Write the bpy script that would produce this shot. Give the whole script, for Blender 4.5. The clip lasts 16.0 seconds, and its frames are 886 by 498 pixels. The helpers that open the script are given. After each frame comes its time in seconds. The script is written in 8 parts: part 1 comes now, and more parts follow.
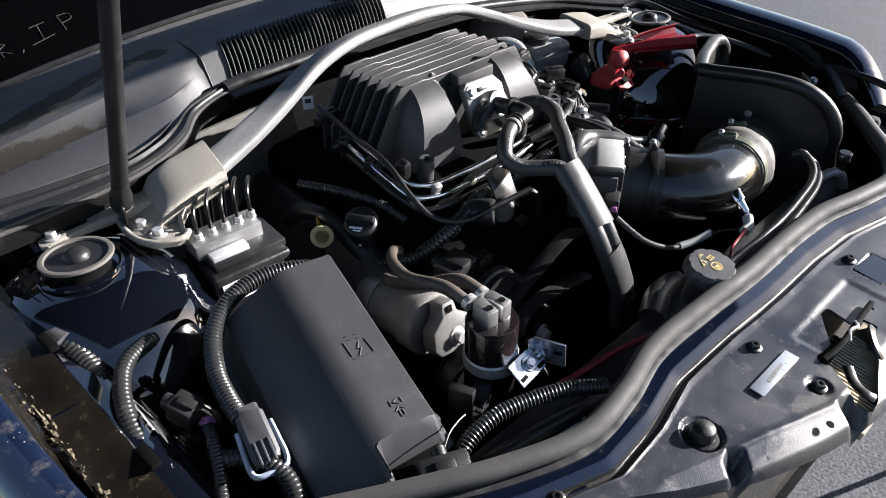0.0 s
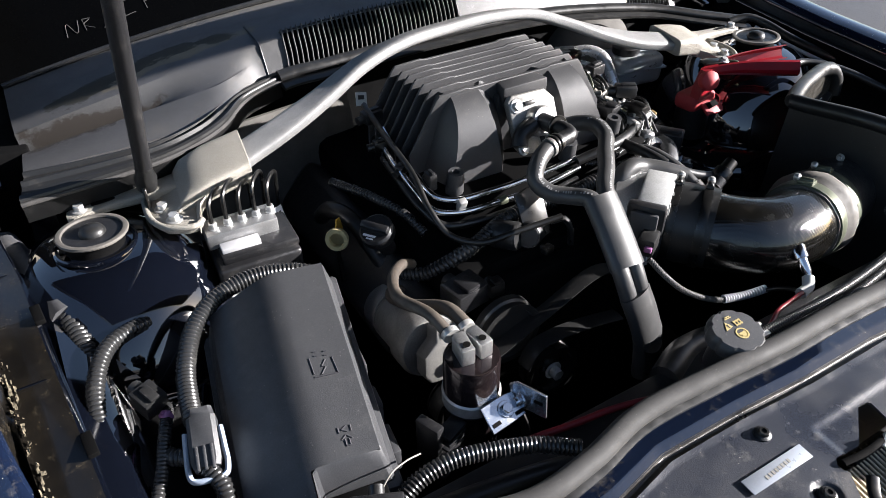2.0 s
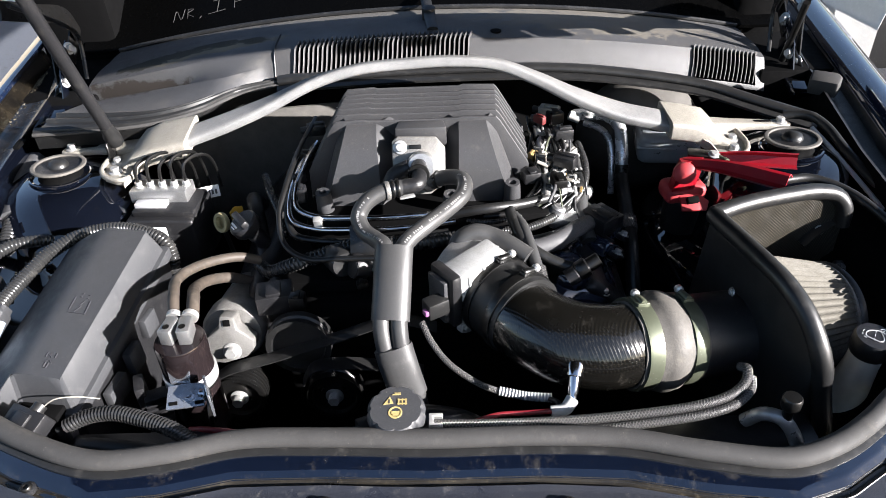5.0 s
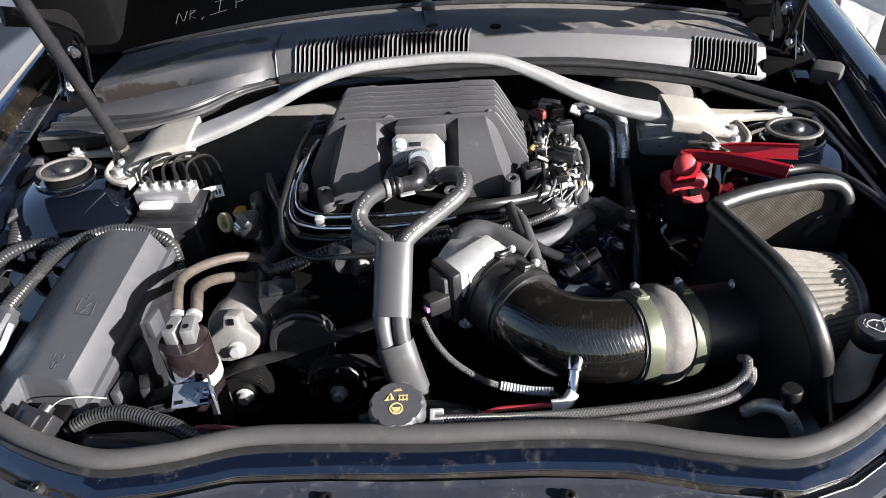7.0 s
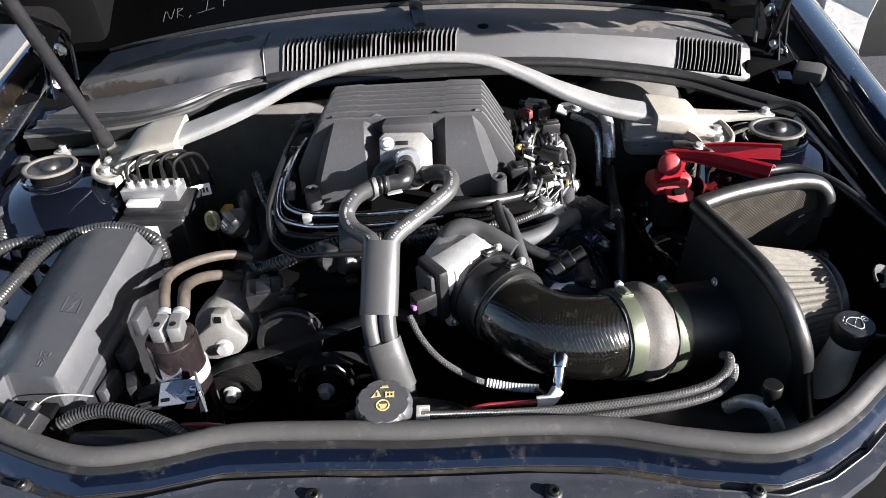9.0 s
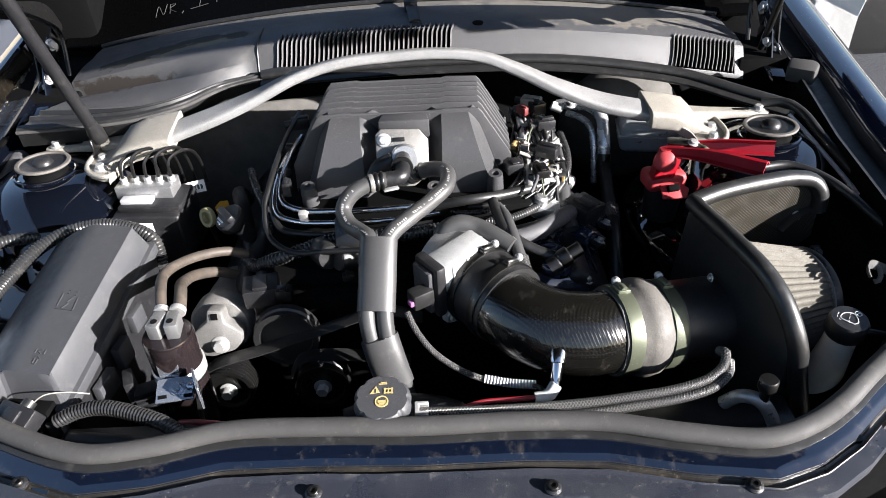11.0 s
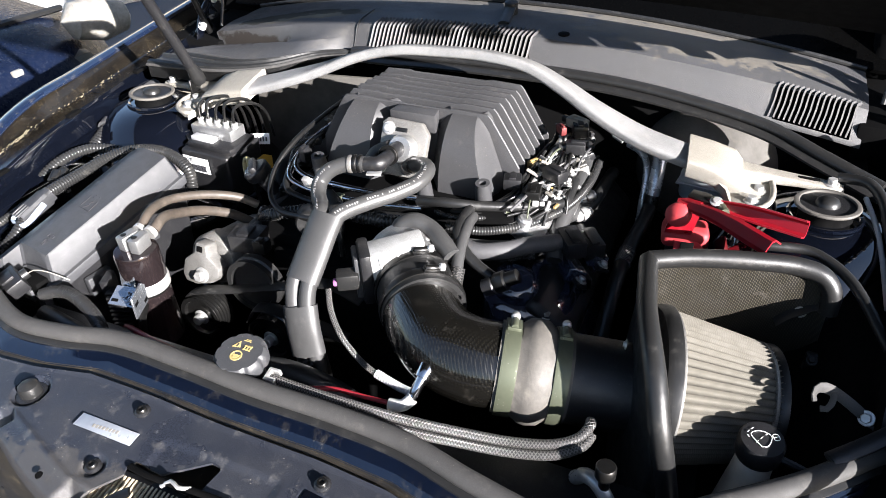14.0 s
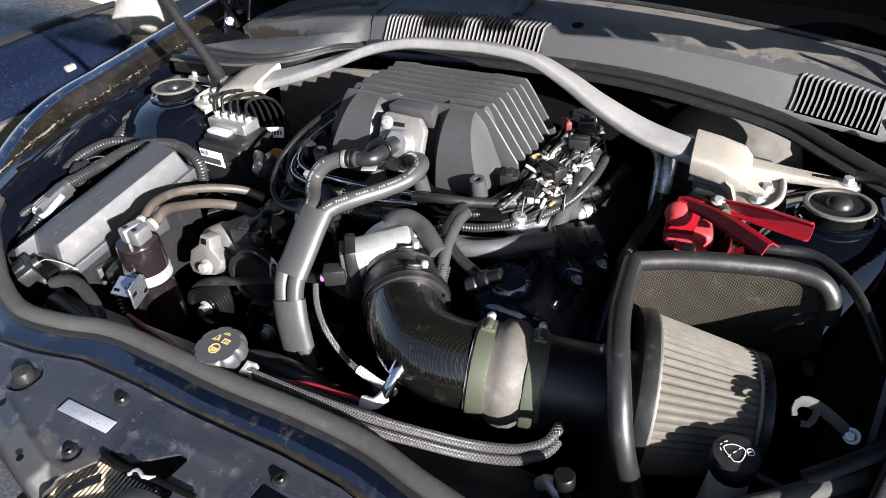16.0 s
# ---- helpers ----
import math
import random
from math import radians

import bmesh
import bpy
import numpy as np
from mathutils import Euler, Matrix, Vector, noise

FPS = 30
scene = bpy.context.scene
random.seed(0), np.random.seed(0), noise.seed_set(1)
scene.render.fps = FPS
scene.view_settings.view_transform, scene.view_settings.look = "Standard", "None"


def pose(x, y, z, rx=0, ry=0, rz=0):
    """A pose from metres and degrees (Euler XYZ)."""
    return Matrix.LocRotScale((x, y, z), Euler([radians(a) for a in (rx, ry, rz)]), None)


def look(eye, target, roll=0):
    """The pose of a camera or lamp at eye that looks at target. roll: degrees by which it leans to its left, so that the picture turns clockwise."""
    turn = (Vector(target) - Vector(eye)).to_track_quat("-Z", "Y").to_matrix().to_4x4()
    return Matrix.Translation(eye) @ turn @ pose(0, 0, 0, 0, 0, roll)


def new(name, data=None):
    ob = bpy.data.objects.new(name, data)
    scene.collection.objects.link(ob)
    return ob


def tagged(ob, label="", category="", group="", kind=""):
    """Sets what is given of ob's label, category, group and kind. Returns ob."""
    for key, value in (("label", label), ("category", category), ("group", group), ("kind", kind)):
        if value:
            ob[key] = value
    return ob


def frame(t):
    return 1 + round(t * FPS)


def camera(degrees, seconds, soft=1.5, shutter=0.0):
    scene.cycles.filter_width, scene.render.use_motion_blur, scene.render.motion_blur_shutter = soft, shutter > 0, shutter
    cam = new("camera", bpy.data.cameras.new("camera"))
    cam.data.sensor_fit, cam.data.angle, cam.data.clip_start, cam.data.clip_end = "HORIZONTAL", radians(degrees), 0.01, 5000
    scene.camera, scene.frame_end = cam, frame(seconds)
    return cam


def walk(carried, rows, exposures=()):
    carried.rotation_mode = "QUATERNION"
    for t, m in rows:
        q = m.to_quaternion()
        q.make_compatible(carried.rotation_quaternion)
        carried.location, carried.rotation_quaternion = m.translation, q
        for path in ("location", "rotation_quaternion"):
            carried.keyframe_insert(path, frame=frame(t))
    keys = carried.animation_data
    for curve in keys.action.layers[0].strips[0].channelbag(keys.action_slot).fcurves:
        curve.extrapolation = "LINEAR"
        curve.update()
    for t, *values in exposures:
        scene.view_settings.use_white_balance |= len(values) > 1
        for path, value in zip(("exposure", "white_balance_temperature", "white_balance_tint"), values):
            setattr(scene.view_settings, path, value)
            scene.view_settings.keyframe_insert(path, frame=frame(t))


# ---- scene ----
cam = camera(63.9, 16.0, soft=0.5)
PATH = [
    (0, (-0.722, -0.833, 1.409), (0.368, 0.342, 0.212), -0.6),
    (0.5, (-0.721, -0.823, 1.407), (0.38, 0.342, 0.211), -0.5),
    (1, (-0.72, -0.811, 1.404), (0.383, 0.349, 0.204), -1.0),
    (1.5, (-0.681, -0.806, 1.402), (0.34, 0.397, 0.173), -1.9),
    (2, (-0.567, -0.874, 1.415), (0.224, 0.496, 0.191), -1.0),
    (2.5, (-0.457, -0.98, 1.443), (0.051, 0.533, 0.237), -1.5),
    (3, (-0.316, -1.034, 1.439), (-0.042, 0.571, 0.278), -1.4),
    (3.5, (-0.194, -1.052, 1.45), (0.001, 0.55, 0.27), -0.4),
    (4, (-0.079, -1.056, 1.438), (0.012, 0.561, 0.265), -0.2),
    (4.5, (0.04, -1.064, 1.442), (0.032, 0.558, 0.272), -1.6),
    (7, (0.066, -1.07, 1.45), (-0.006, 0.544, 0.27), -4.4),
    (7.5, (0.067, -1.073, 1.451), (0.003, 0.538, 0.267), -4.1),
    (8, (0.066, -1.076, 1.453), (0.011, 0.534, 0.269), -3.8),
    (8.5, (0.067, -1.077, 1.453), (0.024, 0.535, 0.271), -3.8),
    (9, (0.069, -1.076, 1.453), (0.028, 0.536, 0.269), -3.7),
    (11.5, (0.052, -1.077, 1.453), (0.055, 0.525, 0.255), -3.0),
    (12, (0.024, -1.064, 1.451), (0.049, 0.524, 0.235), -3.1),
    (12.5, (0.028, -1.051, 1.444), (0.031, 0.529, 0.217), -4.1),
    (13, (0.163, -1.049, 1.439), (-0.103, 0.525, 0.233), -5.3),
    (13.5, (0.32, -1.059, 1.447), (-0.163, 0.485, 0.271), -4.4),
    (14, (0.452, -1.001, 1.437), (-0.235, 0.473, 0.272), -2.6),
    (14.5, (0.535, -0.973, 1.446), (-0.343, 0.405, 0.293), -4.0),
    (15, (0.562, -0.957, 1.449), (-0.341, 0.409, 0.3), -4.4),
    (15.5, (0.531, -0.956, 1.431), (-0.325, 0.42, 0.258), -4.5),
    (16, (0.538, -0.944, 1.432), (-0.307, 0.435, 0.256), -5.5),
]
walk(cam, [(t, look(eye, target, roll)) for t, eye, target, roll in PATH], [(0.0, 1.99, 6250, 14), (1.5, 2.05, 6250, 14), (2.5, 2.09, 6250, 14), (3.5, 2.27, 6250, 14), (7.0, 2.24, 6250, 14), (12.5, 2.24, 6250, 14), (13.0, 2.35, 6250, 14), (14.0, 2.35, 6250, 14), (15.0, 2.05, 6250, 14), (16.0, 2.02, 6250, 14)])


# ---- world, sun ----
SUN = Vector((0.86, -0.40, 0.335)).normalized()
world = bpy.data.worlds.new("sky")
scene.world = world
world.use_nodes = True
wn = world.node_tree
sky = wn.nodes.new("ShaderNodeTexSky")
sky.sky_type, sky.sun_disc = "NISHITA", False
sky.sun_elevation, sky.sun_rotation = math.asin(SUN.z), math.atan2(SUN.x, SUN.y)
wn.links.new(sky.outputs[0], wn.nodes["Background"].inputs[0])
wn.nodes["Background"].inputs[1].default_value = 0.046
lamp = bpy.data.lights.new("sun", "SUN")
lamp.energy, lamp.angle, lamp.color = 5.0, radians(0.53), (1.0, 0.96, 0.90)
sun = new("sun", lamp)
sun.matrix_world = look(SUN * 20, (0, 0, 0))


# ---- mesh helpers ----
class Geo:
    def __init__(self, v=(), f=()):
        self.v, self.f = [Vector(p) for p in v], [tuple(q) for q in f]

    def __add__(self, o):
        n = len(self.v)
        return Geo(self.v + o.v, self.f + [tuple(i + n for i in q) for q in o.f])

    def at(self, m):
        return Geo([m @ p for p in self.v], self.f)


def joined(*geos):
    v, f = [], []
    for g in geos:
        n = len(v)
        v += g.v
        f += [tuple(i + n for i in q) for q in g.f]
    return Geo(v, f)


def from_bm(bm):
    bm.verts.index_update()
    g = Geo([p.co.copy() for p in bm.verts], [[p.index for p in q.verts] for q in bm.faces])
    bm.free()
    return g


def turn_to(axis, up=(0, 0, 1)):
    """The turn that lays z along axis and y near up."""
    z = Vector(axis).normalized()
    x = Vector(up).cross(z)
    if x.length < 1e-4:
        x = Vector((1, 0, 0)).cross(z)
        if x.length < 1e-4:
            x = Vector((0, 1, 0))
    x.normalize()
    y = z.cross(x)
    return Matrix((x, y, z)).transposed().to_4x4()


def rbox(c, s, m=None, bevel=0.002, seg=2, taper=(1, 1)):
    """A rounded box round c, size s, turned by m; taper scales its top."""
    bm = bmesh.new()
    bmesh.ops.create_cube(bm, size=1)
    for p in bm.verts:
        k = taper if p.co.z > 0 else (1, 1)
        p.co = Vector((p.co.x * s[0] * k[0], p.co.y * s[1] * k[1], p.co.z * s[2]))
    if bevel:
        bmesh.ops.bevel(bm, geom=bm.edges[:], offset=min(bevel, min(s) * 0.45), segments=seg, profile=0.5, affect="EDGES")
    return from_bm(bm).at(Matrix.Translation(c) @ (m or Matrix()))


def prism(outline, thick, m, bevel=0.0015, seg=2):
    """An outline in x, y, drawn out along z by thick."""
    bm = bmesh.new()
    low = [bm.verts.new((x, y, 0)) for x, y in outline]
    face = bm.faces.new(low)
    out = bmesh.ops.extrude_face_region(bm, geom=[face])
    bmesh.ops.translate(bm, verts=[e for e in out["geom"] if isinstance(e, bmesh.types.BMVert)], vec=(0, 0, thick))
    bmesh.ops.recalc_face_normals(bm, faces=bm.faces[:])
    if bevel:
        bmesh.ops.bevel(bm, geom=bm.edges[:], offset=bevel, segments=seg, profile=0.5, affect="EDGES", clamp_overlap=True)
    return from_bm(bm).at(m)


def lathe(profile, at=(0, 0, 0), axis=(0, 0, 1), seg=28, wobble=None):
    """A profile of (radius, height) turned round axis; wobble(angle, radius, height) gives another radius."""
    v, f, n = [], [], len(profile)
    for k in range(seg):
        a = 2 * math.pi * k / seg
        for r, h in profile:
            r = wobble(a, r, h) if wobble else r
            v.append((r * math.cos(a), r * math.sin(a), h))
    for k in range(seg):
        for i in range(n - 1):
            a, b = k * n + i, (k + 1) % seg * n + i
            f.append((a, b, b + 1, a + 1))
    for end, flip in ((0, True), (n - 1, False)):
        if profile[end][0] > 1e-5:
            ring = [k * n + end for k in range(seg)]
            f.append(tuple(reversed(ring)) if flip else tuple(ring))
    return Geo(v, f).at(Matrix.Translation(at) @ turn_to(axis))


def smooth_line(pts, step=0.006):
    """Points along a smooth curve through pts, evenly spaced."""
    p = [Vector(q) for q in pts]
    if len(p) == 2:
        dense = [p[0].lerp(p[1], i / 20) for i in range(21)]
    else:
        p = [p[0] * 2 - p[1]] + p + [p[-1] * 2 - p[-2]]
        dense = []
        for a, b, c, d in zip(p, p[1:], p[2:], p[3:]):
            t0, t1, t2 = ((b - a).length + 1e-6) ** 0.5, ((c - b).length + 1e-6) ** 0.5, ((d - c).length + 1e-6) ** 0.5
            m1 = (b - a) / t0 - (c - a) / (t0 + t1) + (c - b) / t1
            m2 = (c - b) / t1 - (d - b) / (t1 + t2) + (d - c) / t2
            m1, m2 = m1 * t1, m2 * t1
            for i in range(16):
                s = i / 16
                dense.append((2 * s**3 - 3 * s**2 + 1) * b + (s**3 - 2 * s**2 + s) * m1 + (-2 * s**3 + 3 * s**2) * c + (s**3 - s**2) * m2)
        dense.append(p[-2])
    length = [0.0]
    for a, b in zip(dense, dense[1:]):
        length.append(length[-1] + (b - a).length)
    count = max(2, int(length[-1] / step))
    out, i = [], 0
    for k in range(count + 1):
        want = length[-1] * k / count
        while i < len(dense) - 2 and length[i + 1] < want:
            i += 1
        gap = length[i + 1] - length[i] or 1
        out.append(dense[i].lerp(dense[i + 1], min(1, max(0, (want - length[i]) / gap))))
    return out, length[-1]


def tube(pts, r, seg=12, step=0.006, oval=(1, 1), up=(0, 0, 1), ribs=None, caps=True, square=1.0):
    """A hose through pts. r: radius, or a function of the share of its length; ribs: (pitch, depth) of a corrugated one."""
    if ribs:
        step = ribs[0] / 4
    line, total = smooth_line(pts, step)
    v, f, n = [], [], len(line)
    prev = None
    for k, q in enumerate(line):
        way = (line[min(k + 1, n - 1)] - line[max(k - 1, 0)]).normalized()
        side = Vector(up).cross(way) if prev is None else prev - way * prev.dot(way)
        if side.length < 1e-4:
            side = Vector((1, 0.3, 0)).cross(way)
        side.normalize()
        prev = side
        high = way.cross(side)
        rad = r(k / (n - 1)) if callable(r) else r
        if ribs:
            rad -= ribs[1] * (0.0, 0.35, 1.0, 0.35)[k % 4]
        for j in range(seg):
            a = 2 * math.pi * (j + 0.5) / seg
            ca, sa = (math.copysign(abs(w) ** square, w) for w in (math.cos(a), math.sin(a)))
            v.append(q + side * (ca * rad * oval[0]) + high * (sa * rad * oval[1]))
    for k in range(n - 1):
        for j in range(seg):
            a, b = k * seg + j, k * seg + (j + 1) % seg
            f.append((a, b, b + seg, a + seg))
    if caps:
        f.append(tuple(reversed(range(seg))))
        f.append(tuple((n - 1) * seg + j for j in range(seg)))
    return Geo(v, f)


def loft(rings, caps=True, closed=True):
    """Rings of equally many points, skinned."""
    v, f, n = [p for ring in rings for p in ring], [], len(rings[0])
    for k in range(len(rings) - 1):
        for j in range(n if closed else n - 1):
            a, b = k * n + j, k * n + (j + 1) % n
            f.append((a, b, b + n, a + n))
    if caps and closed:
        f.append(tuple(reversed(range(n))))
        f.append(tuple((len(rings) - 1) * n + j for j in range(n)))
    return Geo(v, f)


def sheet(xs, ys, z, thick=0.003):
    """A curved sheet over the grid xs, ys; z(x, y) gives a height or a whole point, or None for a hole."""
    v, index, f = [], {}, []
    for i, x in enumerate(xs):
        for j, y in enumerate(ys):
            p = z(x, y)
            if p is not None:
                p = Vector(p) if not isinstance(p, float) else Vector((x, y, p))
                index[i, j] = len(v)
                v += [p, p - Vector((0, 0, thick))]
    sides = {}
    for i in range(len(xs) - 1):
        for j in range(len(ys) - 1):
            q = [(i, j), (i + 1, j), (i + 1, j + 1), (i, j + 1)]
            if all(k in index for k in q):
                a = [index[k] for k in q]
                f += [tuple(a), tuple(k + 1 for k in reversed(a))]
                for e in zip(a, a[1:] + a[:1]):
                    if (e[1], e[0]) in sides:
                        del sides[e[1], e[0]]
                    else:
                        sides[e] = 1
    f += [(a, a + 1, b + 1, b) for a, b in sides]
    return Geo(v, f)


def hexbolt(at, axis, r=0.006, h=0.005, washer=1.5):
    m = Matrix.Translation(at) @ turn_to(axis)
    w = lathe([(r * washer, 0), (r * washer, 0.0012), (r * washer * 0.93, 0.0018), (r * 0.9, 0.0018)], seg=18)
    out = [(r * math.cos(math.pi / 3 * k), r * math.sin(math.pi / 3 * k)) for k in range(6)]
    return (w + prism(out, h, Matrix.Translation((0, 0, 0.001)), 0.0008, 1)).at(m)


def band(at, axis, r, width, thick=0.0012, seg=36):
    """A flat metal band round an axis."""
    h = width / 2
    return lathe([(r, -h), (r + thick, -h), (r + thick * 1.3, -h * 0.7), (r + thick * 1.3, h * 0.7), (r + thick, h), (r, h)], at, axis, seg)


def lerp(a, b, t):
    return a + (b - a) * t


# ---- objects ----
PLACE = {}


def link(name, geo, material, angle=40):
    mesh = bpy.data.meshes.new(name)
    low = Vector([min(p[i] for p in geo.v) for i in range(3)])
    high = Vector([max(p[i] for p in geo.v) for i in range(3)])
    mid = (low + high) / 2
    mesh.from_pydata([p - mid for p in geo.v], [], geo.f)
    mesh.materials.append(material)
    mesh.polygons.foreach_set("use_smooth", [True] * len(mesh.polygons))
    mesh.set_sharp_from_angle(angle=radians(angle))
    mesh.update()
    ob = new(name, mesh)
    ob.location = mid
    PLACE[ob] = Matrix.Translation(mid)
    return ob


def part(name, geo, material, parent, label="", angle=40):
    ob = link(name, geo, material, angle)
    ob.parent = parent
    ob.matrix_parent_inverse = PLACE[parent].inverted()
    return tagged(ob, label)


def thing(name, at, label, category, group="", kind=""):
    ob = new(name)
    ob.empty_display_size = 0.02
    ob.location = at
    PLACE[ob] = Matrix.Translation(at)
    return tagged(ob, label, category, group, kind)


def single(name, geo, material, label, category, group="", kind="", angle=40):
    return tagged(link(name, geo, material, angle), label, category, group, kind)


# ---- materials ----
def surface(name, base, rough=0.5, metal=0.0, second=None, amount=0.5, scale=60.0, grain=0.0, grain_scale=900.0, rough_var=0.1,
            coat=0.0, dust=None, dust_amount=0.0, dust_scale=35.0, specks=0.0, bump=0.0, bump_scale=400.0, spec=0.5, trans=0.0):
    """A worn surface: two tones in soft patches, fine grain, dust in drifts, bright specks, and a bump."""
    m = bpy.data.materials.new(name)
    m.use_nodes = True
    t = m.node_tree
    b = t.nodes["Principled BSDF"]
    co = t.nodes.new("ShaderNodeTexCoord").outputs["Object"]
    info = t.nodes.new("ShaderNodeObjectInfo")
    shift = t.nodes.new("ShaderNodeVectorMath")
    shift.operation = "ADD"
    t.links.new(co, shift.inputs[0])
    t.links.new(info.outputs["Location"], shift.inputs[1])
    co = shift.outputs[0]

    def noise_at(s, detail=4.0, r=0.6):
        n = t.nodes.new("ShaderNodeTexNoise")
        n.inputs["Scale"].default_value, n.inputs["Detail"].default_value, n.inputs["Roughness"].default_value = s, detail, r
        t.links.new(co, n.inputs["Vector"])
        return n.outputs["Fac"]

    def ramp(x, a, z, lo=0.0, hi=1.0):
        n = t.nodes.new("ShaderNodeMapRange")
        n.inputs[1].default_value, n.inputs[2].default_value, n.inputs[3].default_value, n.inputs[4].default_value = a, z, lo, hi
        t.links.new(x, n.inputs[0])
        return n.outputs[0]

    def mix(fac, a, c):
        n = t.nodes.new("ShaderNodeMix")
        n.data_type = "RGBA"
        t.links.new(fac, n.inputs["Factor"])
        for k, x in ((6, a), (7, c)):
            if isinstance(x, tuple):
                n.inputs[k].default_value = (*x, 1)
            else:
                t.links.new(x, n.inputs[k])
        return n.outputs[2]

    second = second or tuple(c * 0.72 for c in base)
    patch = noise_at(scale)
    colour = mix(ramp(patch, 0.35, 0.68, 0, amount), base, second)
    if grain:
        g = noise_at(grain_scale, 2.0)
        colour = mix(ramp(g, 0.4, 0.75, 0, grain), colour, tuple(min(1, c * 2.2 + 0.03) for c in base))
    rough_out = ramp(patch, 0.3, 0.7, rough - rough_var, rough + rough_var)
    if dust:
        d = noise_at(dust_scale, 6.0, 0.72)
        f = ramp(d, 0.60 - 0.2 * dust_amount, 0.86, 0, min(1, dust_amount * 1.3))
        colour = mix(f, colour, dust)
        n = t.nodes.new("ShaderNodeMath")
        n.operation = "ADD"
        n.use_clamp = True
        t.links.new(rough_out, n.inputs[0])
        t.links.new(ramp(f, 0, 1, 0, 0.5), n.inputs[1])
        rough_out = n.outputs[0]
    if specks:
        vo = t.nodes.new("ShaderNodeTexVoronoi")
        vo.inputs["Scale"].default_value = 190
        t.links.new(co, vo.inputs["Vector"])
        s = ramp(vo.outputs["Distance"], 0.06, 0.13, 1, 0)
        keep = ramp(noise_at(45, 3.0), 0.5, 0.58, 0, specks)
        n = t.nodes.new("ShaderNodeMath")
        n.operation = "MULTIPLY"
        t.links.new(s, n.inputs[0])
        t.links.new(keep, n.inputs[1])
        colour = mix(n.outputs[0], colour, dust or (0.4, 0.38, 0.34))
    t.links.new(colour, b.inputs["Base Color"])
    t.links.new(rough_out, b.inputs["Roughness"])
    b.inputs["Metallic"].default_value = metal
    b.inputs["Specular IOR Level"].default_value = spec
    b.inputs["Coat Weight"].default_value = coat
    b.inputs["Coat Roughness"].default_value = 0.04
    b.inputs["Transmission Weight"].default_value = trans
    if bump:
        n = t.nodes.new("ShaderNodeBump")
        n.inputs["Strength"].default_value, n.inputs["Distance"].default_value = bump, 0.001
        t.links.new(noise_at(bump_scale, 3.0), n.inputs["Height"])
        t.links.new(n.outputs[0], b.inputs["Normal"])
    return m


DUST = (0.34, 0.31, 0.27)
# Very dark navy paints; their blue also carries the sky's reflection.
PAINT = surface("sky_tinted_black_paint", (0.0028, 0.0050, 0.012), 0.06, second=(0.002, 0.0035, 0.009), coat=1.0, dust=(0.2, 0.18, 0.14), dust_amount=0.2, dust_scale=45, specks=0.35, rough_var=0.04)
PAINT_IN = surface("sky_tinted_inner_paint", (0.0022, 0.0030, 0.0058), 0.05, coat=1.0, dust=(0.10, 0.092, 0.08), dust_amount=0.05, dust_scale=60, specks=0.12, rough_var=0.03)
DIRTY = surface("dirty_black", (0.010, 0.0095, 0.009), 0.35, second=(0.026, 0.021, 0.013), scale=18, amount=0.7, dust=(0.24, 0.19, 0.115), dust_amount=0.28, dust_scale=70, specks=0.8, bump=0.4)
PLASTIC = surface("black_plastic", (0.009, 0.009, 0.010), 0.38, grain=0.3, dust=DUST, dust_amount=0.12, bump=0.25, bump_scale=1500, specks=0.25)
LID = surface("grey_black_plastic", (0.037, 0.038, 0.041), 0.45, second=(0.029, 0.030, 0.032), grain=0.18, grain_scale=700, dust=(0.22, 0.21, 0.2), dust_amount=0.16, dust_scale=50, specks=0.6, bump=0.3, bump_scale=1200)
COVER = surface("cover_plastic", (0.039, 0.039, 0.041), 0.42, second=(0.029, 0.029, 0.030), amount=0.45, scale=30, grain=0.25, dust=DUST, dust_amount=0.10, dust_scale=60, specks=0.4, bump=0.18, bump_scale=900, rough_var=0.08, spec=0.4)
RUBBER = surface("black_rubber", (0.012, 0.012, 0.012), 0.40, grain=0.1, dust=(0.2, 0.185, 0.16), dust_amount=0.15, dust_scale=60, specks=0.35, bump=0.1)
SEAL = surface("seal_rubber", (0.043, 0.042, 0.041), 0.72, spec=0.3, second=(0.030, 0.029, 0.028), amount=0.7, scale=25, grain=0.12, dust=(0.22, 0.2, 0.175), dust_amount=0.2, dust_scale=40, specks=0.4, bump=0.1, bump_scale=400)
HOSE = surface("hose_rubber", (0.042, 0.042, 0.042), 0.40, second=(0.031, 0.031, 0.031), amount=0.7, scale=40, grain=0.1, dust=(0.2, 0.19, 0.18), dust_amount=0.14, dust_scale=60, specks=0.25, bump=0.1, bump_scale=500)
TAN = surface("tan_hose", (0.062, 0.050, 0.040), 0.55, second=(0.034, 0.028, 0.022), amount=0.8, dust=(0.24, 0.2, 0.155), dust_amount=0.35)
LOOM = surface("loom_plastic", (0.022, 0.022, 0.022), 0.24, second=(0.015, 0.015, 0.015), dust=(0.18, 0.17, 0.15), dust_amount=0.25)
WIRE = surface("black_wire", (0.008, 0.008, 0.008), 0.35)
SILVER = surface("silver_casting", (0.20, 0.20, 0.198), 0.48, 0.15, second=(0.115, 0.115, 0.115), amount=0.9, scale=16, grain=0.5, grain_scale=1400, dust=(0.38, 0.36, 0.34), dust_amount=0.35, specks=1.0, bump=0.4, bump_scale=1200)
